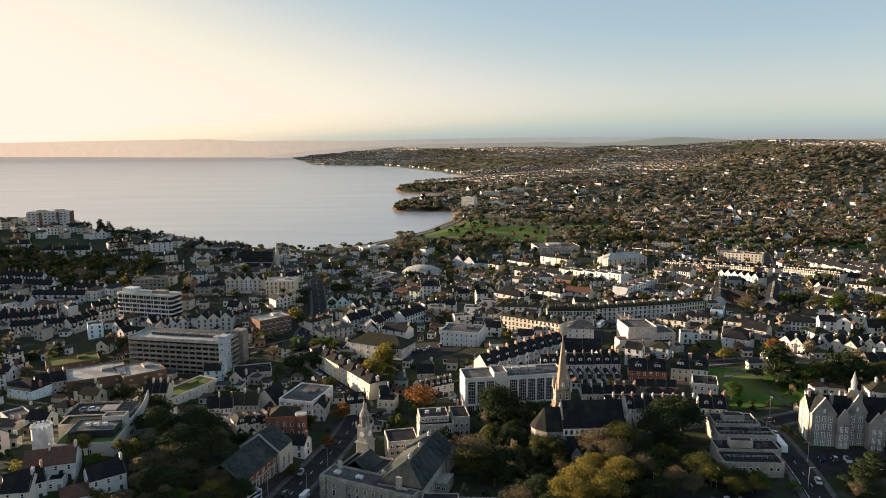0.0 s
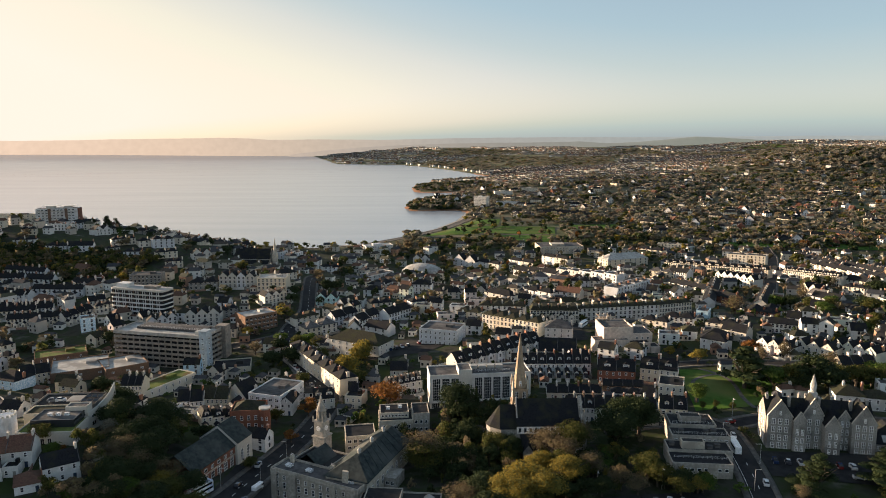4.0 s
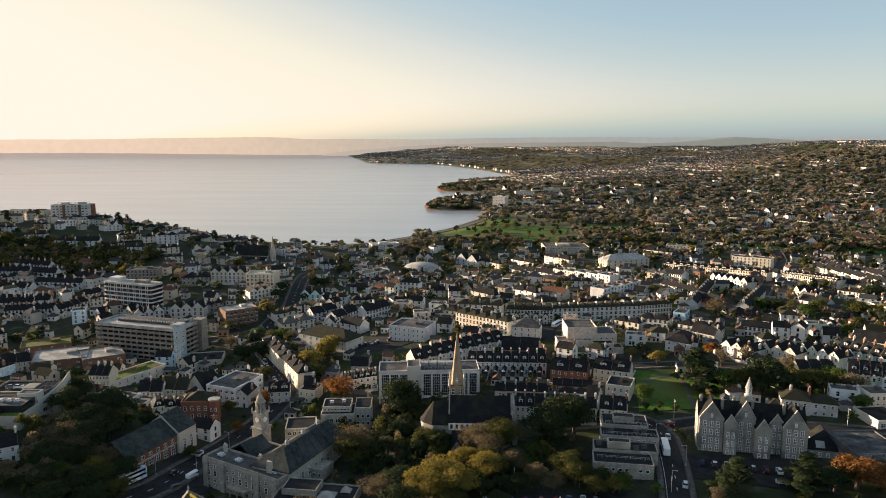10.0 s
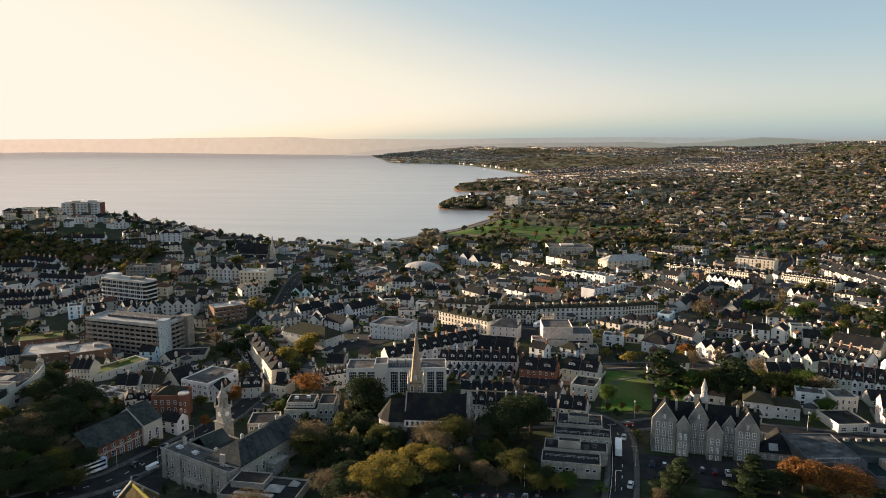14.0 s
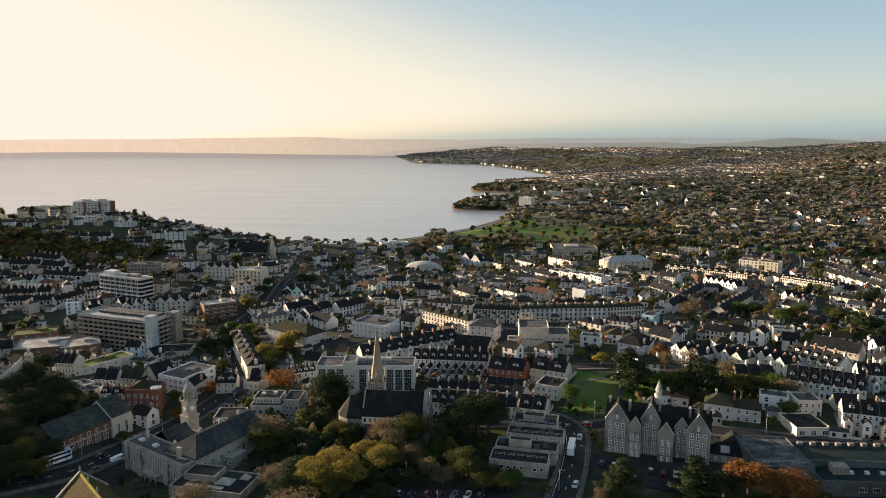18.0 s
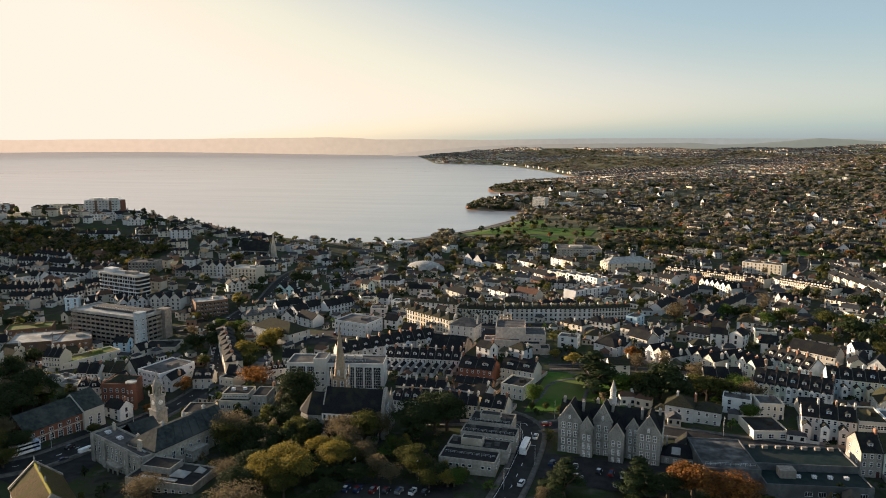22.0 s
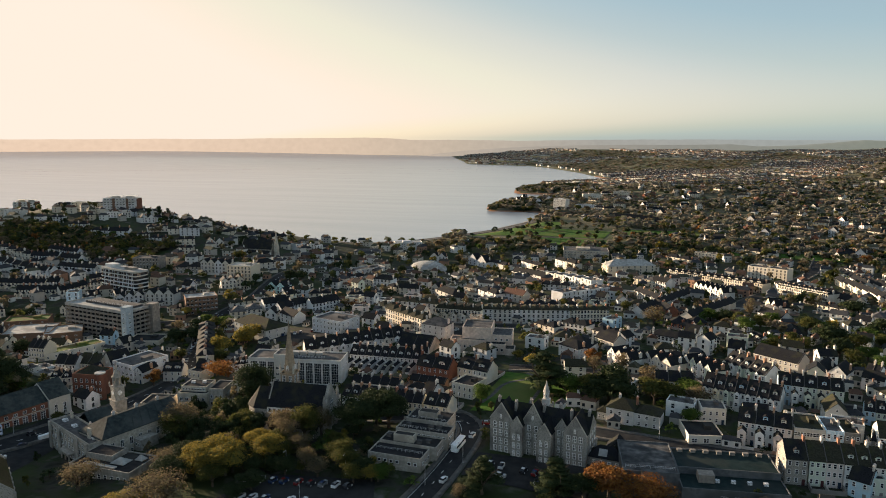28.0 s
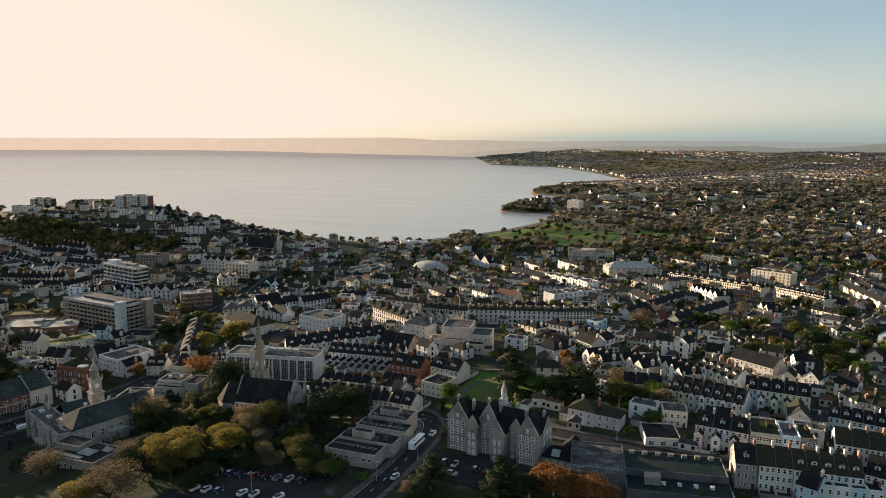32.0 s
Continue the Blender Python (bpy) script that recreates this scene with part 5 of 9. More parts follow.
def block(root, name, x0, y0, x1, y1, z0, z1, mat, label="", parapet=0.0, cover=None):
    """A plain body; with a parapet it also gets a sunk flat roof of its own."""
    g = Geo()
    g.box(x0, y0, z0, x1, y1, z1)
    if parapet:
        for q in ((x0, y0, x1, y0 + .35), (x0, y1 - .35, x1, y1), (x0, y0 + .35, x0 + .35, y1 - .35), (x1 - .35, y0 + .35, x1, y1 - .35)):
            g.box(q[0], q[1], z1, q[2], q[3], z1 + parapet)
    ob = part(name, g, mat, root, label)
    if parapet:
        r = Geo()
        r.box(x0 + .35, y0 + .35, z1 + .004, x1 - .35, y1 - .35, z1 + .12)
        part("flat_roof", r, cover or FELT, root)
    return ob


def row_of(root, x0, x1, y, z, n, size, kind="sash", skip=()):
    """n windows on a front at depth y."""
    me = window_mesh(size[0], size[1], kind)
    for k in range(n):
        if k not in skip:
            part("window", me, None, root, at=pose(x0 + (x1 - x0) * (k + .5) / n, y, z))


def side_row(root, x, y0, y1, z, n, size, kind="sash", right=True):
    me = window_mesh(size[0], size[1], kind)
    for k in range(n):
        part("window", me, None, root, at=pose(x, y0 + (y1 - y0) * (k + .5) / n, z, 0, 0, 90 if right else -90))


def vent_box(root, x, y, z, w=2.0, d=1.6, h=1.3, mat=None):
    g = Geo()
    g.box(-w / 2, -d / 2, 0, w / 2, d / 2, h)
    g.box(-w / 2 - .08, -d / 2 - .08, h, w / 2 + .08, d / 2 + .08, h + .1)
    part("roof_unit", g, mat or LEAD, root, at=pose(x, y, z))


def railing(root, x0, y0, x1, y1, z, mat=None):
    g = Geo()
    n = max(2, int(math.hypot(x1 - x0, y1 - y0) / 1.6))
    for k in range(n + 1):
        x, y = x0 + (x1 - x0) * k / n, y0 + (y1 - y0) * k / n
        g.box(x - .04, y - .04, z, x + .04, y + .04, z + 1.0)
    for zz in (z + .5, z + .96):
        g.box(min(x0, x1) - .03, min(y0, y1) - .03, zz, max(x0, x1) + .03, max(y0, y1) + .03, zz + .06)
    part("railing", g, mat or METAL, root)


# stone hospital-like hall with a row of gables and a white turret
def stone_hall():
    claim(156, 252, -10, 40, 18)
    r = thing("stone_institution", 156.5, 250.5, -10, "grey limestone gabled institution building, four storeys, slate roofs", "building", z=28.4)
    W, D, E = 37.0, 13.0, 12.6
    g = Geo()
    g.box(-W / 2, 1.5, -2.5, W / 2, D, E)
    for s in (-W / 2, W / 2 - .4):
        g.solid([(s, 1.5, E), (s + .4, 1.5, E), (s + .4, D, E), (s, D, E)], [(s, 7.2, E + 5.2), (s + .4, 7.2, E + 5.2), (s + .4, 7.3, E + 5.2), (s, 7.3, E + 5.2)])
    part("wall", g, STONE, r)
    rg = Geo()
    rg.gable(-W / 2, 1.5, W / 2, D, E, 5.2, "x", 0, .2, .2)
    part("roof", rg, SLATE, r)
    # front bays: centre, width, how far they stand out, eaves, gable rise
    for c, w, out, e, up in ((-14.0, 8.4, -0.8, 13.2, 6.0), (-7.4, 4.4, -2.4, 12.2, 3.4), (-2.2, 6.8, 0.6, 14.0, 6.2), (3.4, 5.2, -3.8, 11.4, 4.0), (8.6, 4.6, 0.9, 12.6, 3.6), (14.2, 8.2, -2.0, 12.8, 6.4)):
        b = Geo()
        b.box(c - w / 2, out, -2.5, c + w / 2, 7.0, e)
        b.solid([(c - w / 2, out, e), (c + w / 2, out, e), (c + w / 2, out + .5, e), (c - w / 2, out + .5, e)], [(c - .02, out, e + up), (c + .02, out, e + up), (c + .02, out + .5, e + up), (c - .02, out + .5, e + up)])
        for z in (3.3, 6.6, 9.8):
            b.box(c - w / 2 - .06, out - .08, z - .35, c + w / 2 + .06, out + .2, z - .2)
        bay = part("gabled_bay", b, STONE, r)
        t = Geo()
        t.gable(c - w / 2, out + .5, c + w / 2, 8.0, e, up, "y", 0, .12, .2)
        part("bay_roof", t, SLATE, bay)
        # pale coping along the slopes of the gable
        k = Geo()
        for s in (-1, 1):
            pts = [(c + s * (w / 2 + .25), e - .3), (c, e + up + .12), (c, e + up + .5), (c + s * (w / 2 + .25), e + .15)]
            pts = pts if s > 0 else pts[::-1]
            k.solid([(x, out - .12, z) for x, z in pts][::-1], [(x, out + .55, z) for x, z in pts][::-1])
        part("coping", k, SANDSTONE, bay)
        for z in (.7, 3.7, 6.9, 10.0):
            if z + 2.4 < e:
                n = 3 if w > 8 else 2
                row_of(bay, c - w * .40, c + w * .40, out, z, n, (1.35 if w > 6 else 1.05, 2.3), "stone")
        if up > 4:
            part("window", window_mesh(.8, 1.6, "stone"), None, bay, at=pose(c, out, e + .4))
    for z in (.7, 3.7, 6.9, 10.0):
        side_row(r, -W / 2, 2.5, 12, z, 3, (1.1, 2.3), "stone", False)
        side_row(r, W / 2, 2.5, 12, z, 3, (1.1, 1.8), "stone", True)
        part("window", window_mesh(1.1, 1.8, "stone"), None, r, at=pose(-10.0, 1.5, z))
        part("window", window_mesh(1.1, 1.8, "stone"), None, r, at=pose(11.2, 1.5, z))
    for x, y in ((-10.0, 5), (-5.4, 9), (0.6, 6), (6, 9), (11.2, 5), (17.2, 7), (-17.4, 7)):
        part("chimney", chimney_mesh(.9, 1.6, 3.0, 3, STONE), None, r, at=pose(x, y, E + 3.4))
    t = Geo()
    t.box(-1.5, 9.5, E + 1, 1.1, 12.1, E + 7.0)
    tur = part("turret", t, WHITE, r, "white-painted timber turret")
    o = Geo()
    o.drum(-.2, 10.8, E + 7.0, E + 9.6, 1.05, 1.0, 8)
    o.drum(-.2, 10.8, E + 9.6, E + 9.9, 1.3, 1.3, 8)
    part("lantern", o, WHITE, tur)
    sp = Geo()
    sp.drum(-.2, 10.8, E + 9.9, E + 14.0, 1.2, .05, 8)
    part("turret_spire", sp, PALEROOF, tur)
    o = Geo()
    o.box(-2.6, 8.4, E + .5, 2.2, 12.9, E + 4.6)
    for x, y in ((-2.6, 8.4), (1.6, 8.4), (-2.6, 12.3), (1.6, 12.3)):
        o.box(x, y, E + 4.604, x + .6, y + .6, E + 5.4)
    part("turret_base", o, STONE, r, "square stone base of the turret with corner blocks")
    for a in range(8):
        part("louvre", window_mesh(.4, 1.5, "plain"), None, tur, at=pose(-.2 + .96 * math.sin(a * math.pi / 4 + math.pi / 8), 10.8 - .96 * math.cos(a * math.pi / 4 + math.pi / 8), E + 7.7, 0, 0, math.degrees(a * math.pi / 4 + math.pi / 8)))


stone_hall()


# parish church with a tall spire
def church():
    claim(56, 250, 2, 44, 26)
    r = thing("church", 57.5, 254.5, 2.5, "grey stone Gothic church with dark slate roofs and a tall spire", "church", z=25.0)
    g = Geo()
    g.box(-12.5, 0, -2.5, 12, 13, 11)
    for s in (-12.5, 11.5):
        g.solid([(s, 0, 11), (s + .5, 0, 11), (s + .5, 13, 11), (s, 13, 11)], [(s, 6.4, 20), (s + .5, 6.4, 20), (s + .5, 6.6, 20), (s, 6.6, 20)])
    nave = part("nave", g, STONE, r)
    t = Geo()
    t.gable(-12.5, 0, 12, 13, 11, 8.2, "x", 0, .25, .25)
    part("nave_roof", t, SLATE, nave)
    b = Geo()
    b.box(-12.4, -.14, 7.9, 11.9, -.004, 10.75)
    part("clerestory_band", b, DRESSED, nave, "pale dressed stone clerestory band")
    for k in range(12):
        part("clerestory_window", window_mesh(1.1, 1.9, "dark"), None, nave, at=pose(-11.3 + 2.05 * k, -.14, 8.3))
    # the west front: gable, buttresses, pinnacles and a tall traceried window
    w = Geo()
    w.solid([(12, -1, -2.5), (13, -1, -2.5), (13, 14, -2.5), (12, 14, -2.5)], [(12, -1, 11.5), (13, -1, 11.5), (13, 14, 11.5), (12, 14, 11.5)])
    w.solid([(12, -1, 11.5), (13, -1, 11.5), (13, 14, 11.5), (12, 14, 11.5)], [(12, 6.4, 20.6), (13, 6.4, 20.6), (13, 6.6, 20.6), (12, 6.6, 20.6)])
    front = part("west_front", w, STONE, r)
    for y in (-1.4, 3, 9.4, 13.2):
        b = Geo()
        b.box(12.2, y, -2.5, 14, y + 1.2, 9.5)
        b.solid([(12.2, y, 9.5), (14, y, 9.5), (14, y + 1.2, 9.5), (12.2, y + 1.2, 9.5)], [(12.2, y, 11.5), (12.4, y, 11.5), (12.4, y + 1.2, 11.5), (12.2, y + 1.2, 11.5)])
        part("buttress", b, STONE, front)
    part("great_window", window_mesh(3.2, 7.5, "grid"), None, front, at=pose(13, 6.5, 6, 0, 0, 90))
    for y in (-.8, 13.8):
        p = Geo()
        p.drum(12.9, y, 11.4, 14.5, .7, .6, 8)
        p.drum(12.9, y, 14.5, 18, .75, .04, 8)
        part("pinnacle", p, STONE, front)
    # lean-to aisle with gabled chapels
    a = Geo()
    a.box(-11, -5.5, -2.5, 11.5, -.004, 5)
    aisle = part("aisle", a, STONE, r)
    ar = Geo()
    ar.solid([(-11.2, -5.8, 4.9), (11.7, -5.8, 4.9), (11.7, -.05, 7.4), (-11.2, -.05, 7.4)], [(-11.2, -5.8, 5.15), (11.7, -5.8, 5.15), (11.7, -.05, 7.65), (-11.2, -.05, 7.65)])
    part("aisle_roof", ar, SLATE, aisle)
    for k in range(6):
        part("lancet_window", window_mesh(1.2, 2.6, "stone"), None, aisle, at=pose(-9 + 3.7 * k, -5.5, 1.2))
    for x in (-9, -4.5):
        c = Geo()
        c.box(x - 2, -8.2, -2.5, x + 2, -5.504, 4)
        c.solid([(x - 2, -8.2, 4), (x + 2, -8.2, 4), (x + 2, -7.9, 4), (x - 2, -7.9, 4)], [(x - .02, -8.2, 6.6), (x + .02, -8.2, 6.6), (x + .02, -7.9, 6.6), (x - .02, -7.9, 6.6)])
        ch = part("chapel", c, STONE, r)
        cr = Geo()
        cr.gable(x - 2, -7.9, x + 2, -4.5, 4, 2.5, "y", 0, .15, .18)
        part("chapel_roof", cr, SLATE, ch)
        part("window", window_mesh(1.4, 2.4, "stone"), None, ch, at=pose(x, -8.2, 1))
    # chancel with a seven-sided apse
    ring = [(-12.5, .6), (-12.5, 12.4), (-18.5, 12.4), (-22.4, 9.6), (-23.6, 6.5), (-22.4, 3.4), (-18.5, .6)]
    ring = ring[::-1]
    ap = Geo()
    ap.solid([(x, y, -2.5) for x, y in ring], [(x, y, 9.5) for x, y in ring])
    apse = part("chancel", ap, STONE, r)
    rf = Geo()
    n = len(ring)
    big = [(-12.4 if x == -12.5 else x * 1.012 - .1, 6.5 + (y - 6.5) * 1.06) for x, y in ring]
    rf.solid([(x, y, 9.4) for x, y in big], [(x, y, 9.6) for x, y in big])
    for k in range(n):
        (ax, ay), (bx, by) = big[k], big[(k + 1) % n]
        ta = (-12.4, 6.5, 17) if ax > -13 else (-18.5, 6.5, 17)
        tb = (-12.4, 6.5, 17) if bx > -13 else (-18.5, 6.5, 17)
        rf.face([(ax, ay, 9.6), (bx, by, 9.6), tb] if ta == tb else [(ax, ay, 9.6), (bx, by, 9.6), tb, ta])
    part("chancel_roof", rf, SLATE, apse)
    for x, y, turn in ((-15.4, .6, 0), (-20.5, 2.0, -36), (-23.0, 5.0, -69), (-23.0, 8.0, -111)):
        part("lancet_window", window_mesh(1.3, 4.5, "stone"), None, apse, at=pose(x, y, 3, 0, 0, turn))
    # tower and spire
    tw = Geo()
    tw.box(-13, 13.2, -2.5, -6.2, 20, 15)
    for x in (-13.5, -6.9):
        for y in (12.9, 19.3):
            tw.box(x, y, -2.5, x + 1.2, y + 1.2, 12.5)
    tower = part("tower", tw, TAN, r)
    bl = Geo()
    bl.box(-12.6, 13.6, 15, -6.6, 19.6, 20.5)
    bl.box(-12.9, 13.3, 20.1, -6.3, 19.9, 20.5)
    bel = part("belfry", bl, TAN, tower)
    for x in (-11.1, -8.1):
        part("belfry_opening", window_mesh(1.3, 3.6, "grid"), None, bel, at=pose(x, 13.6, 15.8))
        part("belfry_opening", window_mesh(1.3, 3.6, "grid"), None, bel, at=pose(-6.6, x + 26.2, 15.8, 0, 0, 90))
        part("belfry_opening", window_mesh(1.3, 3.6, "grid"), None, bel, at=pose(-12.6, x + 26.2, 15.8, 0, 0, -90))
    for x in (-12.5, -6.7):
        for y in (13.7, 19.5):
            p = Geo()
            p.drum(x, y, 20.5, 22.6, .5, .45, 6)
            p.drum(x, y, 22.6, 25.2, .55, .04, 6)
            part("pinnacle", p, SANDSTONE, tower)
    s = Geo()
    s.drum(-9.6, 16.6, 20.5, 42.8, 2.7, .07, 8)
    for z, rad in ((25.5, 2.16), (31, 1.5), (36.5, .84)):
        s.drum(-9.6, 16.6, z, z + .3, rad, rad - .04, 8)
    spire = part("spire", s, TAN, r, "tapering eight-sided sandstone spire")
    for turn in (0, 90, -90):
        c, q = math.cos(radians(turn)), math.sin(radians(turn))
        part("lucarne", window_mesh(.9, 2.2, "stone"), None, spire, at=pose(-9.6 + q * 2.36, 16.6 - c * 2.36, 21.5, 0, 0, turn))


church()


# white slab of offices with tall dark glazed bays
def office_slab():
    claim(32, 303, 8.4, 46, 16)
    r = thing("office_slab", 32.2, 304, 8.4, "white concrete four-storey office slab with dark glazed bays", "office", z=23.6)
    block(r, "wall", -23, 0, 23, 14, -3, 15.2, WHITE, "", .6, FELT)
    block(r, "stair_tower", -10, -.6, -4, 9, -3, 17.6, WHITE, "white rendered stair tower", .4, FELT)
    for x0, n in ((-22, 3), (-3, 6)):
        for k in range(n):
            part("glazed_bay", window_mesh(3.4, 10.2, "curtain"), None, r, "dark gridded curtain glazing", at=pose(x0 + 2.0 + 4.2 * k, 0, 3.8))
    for z in (4.4, 7.4, 10.4):
        row_of(r, -9.6, -4.4, -.6, z, 2, (1.5, 1.2), "plain")
    for x0, x1 in ((-22.5, -10.5), (-3.5, 22.5)):
        n = int((x1 - x0) / 4)
        row_of(r, x0, x1, 0, .2, n, (3.2, 2.6), "dark")
    g = Geo()
    g.box(-23.3, -.7, 3.0, -10.1, -.004, 3.5)
    g.box(-3.9, -.7, 3.0, 23.3, -.004, 3.5)
    part("fascia", g, WHITE, r)
    for x in (0, 4, 8, 12):
        vent_box(r, x - 2, 9, 15.3, 3.2, 2.2, 1.4, PALEROOF)
    railing(r, -2, 4, 14, 4, 15.3)
    side_row(r, 23, 1, 13, 10.6, 2, (1.4, 1.4), "plain")


office_slab()


# low modern blocks with dark flat roofs
def civic_blocks():
    claim(108, 231, -4, 24, 36)
    r = thing("civic_offices", 108, 231, -4, "grey rendered stepped office block with dark flat roofs", "office", z=26.2)
    block(r, "front_wing", -10.5, 0, 10, 9.5, -2, 6.0, PALESTONE, "", .5, DARKFELT)
    block(r, "link_wing", -10.0, 9.504, 12.5, 18, -2, 6.6, PALESTONE, "", .5, DARKFELT)
    block(r, "middle_wing", -7, 18.004, 14, 26, -2, 8.4, PALESTONE, "", .5, DARKFELT)
    block(r, "back_wing", -6, 26.004, 11, 37, -2, 9.4, PALESTONE, "", .5, DARKFELT)
    block(r, "plant_room", -5, 11, 3, 14.5, 6.7, 9.2, SANDSTONE, "cream rendered plant room", .3, DARKFELT)
    block(r, "plant_room", -2, 29, 6, 33, 9.5, 11.6, PALESTONE, "", .3, DARKFELT)
    row_of(r, -9.5, 9, 0, 3.6, 8, (1.3, 1.1), "plain", (0, 5))
    row_of(r, -6.5, 13.5, 18.004, 6.6, 10, (1.2, .9), "plain")
    side_row(r, 10, 1, 9, 3.4, 3, (1.3, 1.1), "plain")
    side_row(r, 12.5, 10, 17.5, 3.6, 3, (1.3, 1.1), "plain")
    side_row(r, 14, 19, 25, 3.2, 3, (1.3, 1.1), "plain")
    side_row(r, 14, 19, 25, 6.2, 3, (1.3, 1.1), "plain")
    for x, y, z in ((-8, 14, 6.7), (5, 12, 6.7), (8, 13.5, 6.7), (6, 22, 8.5), (9, 23, 8.5), (-3, 22, 8.5), (7, 30, 9.5)):
        vent_box(r, x, y, z, 1.8, 1.4, 1.1, FELT)
    railing(r, -9, 4.5, 9, 4.5, 6.1)
    railing(r, -6, 20, 13, 20, 8.5)
    railing(r, -5, 27.5, 10, 27.5, 9.5)


civic_blocks()


# town hall: a stone front, a great hall under a green-grey roof, a rear office block and a clock tower
def town_hall():
    claim(-22, 222, -20, 46, 46)
    r = thing("town_hall", -27, 224.8, -25.5, "pale stone Edwardian town hall with flat and pitched roofs", "town hall", z=17.2)
    block(r, "front_wing", -18.5, 0, 18.5, 9, -3, 10.6, PALESTONE, "", .9, FELT)
    for z, sz in ((1.0, (1.4, 2.4)), (4.6, (1.3, 2.2)), (7.8, (1.1, 1.5))):
        row_of(r, -17.5, 17.5, 0, z, 11, sz, "sash")
    for z in (3.9, 10.0):
        g = Geo()
        g.box(-18.8, -.35, z, 18.8, -.004, z + .4)
        part("cornice", g, PALESTONE, r)
    for x in (-17, -8.5, 8.5, 17):
        g = Geo()
        g.box(x - 1.2, -.8, -3, x + 1.2, -.36, 11.4)
        part("pilaster", g, PALESTONE, r)
    g = Geo()
    for x in (-3.4, 0, 3.4):
        g.drum(x, -1.8, -1, 3.2, .35, .3, 10)
    g.box(-4.6, -2.4, 3.2, 4.6, -.36, 3.9)
    part("porch", g, PALESTONE, r)
    for k in range(4):
        vent_box(r, -14 + 9 * k, 4.5, 10.75, 2.4, 1.8, .7)
    side_row(r, -18.5, 1, 8.5, 4.6, 3, (1.3, 2.2), "sash", False)
    side_row(r, -18.5, 1, 8.5, .9, 3, (1.3, 2.4), "sash", False)
    for x, y in ((-15, 7.5), (3, 7.5), (14, 7.5)):
        part("chimney", chimney_mesh(1.5, .8, 2.4, 3, SANDSTONE), None, r, at=pose(x, y, 11.2))
    block(r, "court_wing", -18, 9.004, -2, 24, -3, 9.2, PALESTONE, "", .7, DARKFELT)
    t = Geo()
    t.gable(-16, 11, -6, 22, 9.4, 3.6, "y", 0, .2, .2)
    part("court_roof", t, COPPER, r)


def great_hall():
    r = thing("assembly_hall", -15.2, 223.5, -18.5, "stone assembly hall with a streaked green-grey metal roof", "hall", z=18.6)
    g = Geo()
    g.box(-8, 0, -3, 8, 36, 10.4)
    part("wall", g, SANDSTONE, r)
    t = Geo()
    e, zr = 10.4, 15.6
    low = [(-8.5, -.5), (8.5, -.5), (8.5, 36.3), (-8.5, 36.3)]
    t.solid([(x, y, e - .1) for x, y in low], [(x, y, e + .15) for x, y in low])
    top = [(-.8, 7), (.8, 7), (.8, 36), (-.8, 36)]
    t.solid([(x, y, e + .15) for x, y in low], [(x, y, zr) for x, y in top])
    part("roof", t, COPPER, r, "streaked grey-green sheet-metal roof")
    for k in range(3):
        v = Geo()
        v.drum(0, 0, 0, 1.3, .7, .6, 8)
        v.drum(0, 0, 1.3, 2.2, .85, .1, 8)
        part("ridge_ventilator", v, PALEROOF, r, at=pose(0, 10 + 10 * k, zr - .2))
    for k in range(9):
        s = Geo()
        s.solid([(8.45, 1 + 4 * k, e + .18), (8.45, 1.1 + 4 * k, e + .18), (.9, 7.1 + 3.4 * k, zr + .05), (.9, 7 + 3.4 * k, zr + .05)][::-1],
                [(8.45, 1 + 4 * k, e + .34), (8.45, 1.1 + 4 * k, e + .34), (.9, 7.1 + 3.4 * k, zr + .2), (.9, 7 + 3.4 * k, zr + .2)][::-1])
        part("roof_seam", s, COPPER, r)
    side_row(r, 8, 2, 34, 4.6, 8, (1.5, 3.0), "grid")
    side_row(r, 8, 2, 34, 1.2, 8, (1.2, 1.6), "sash")
    row_of(r, -7, 7, 0, 4, 3, (1.4, 3), "grid")
    w = Geo()
    w.box(8.004, 13, -3, 12.5, 21, 6.5)
    part("side_wing", w, PALESTONE, r)
    row_of(r, 8.4, 12.2, 13, 3.8, 2, (1.4, 1.3), "plain")
    f = Geo()
    f.box(-1, -.9, -3, 1, -.004, 13.6)
    part("flue", f, SANDSTONE, r)


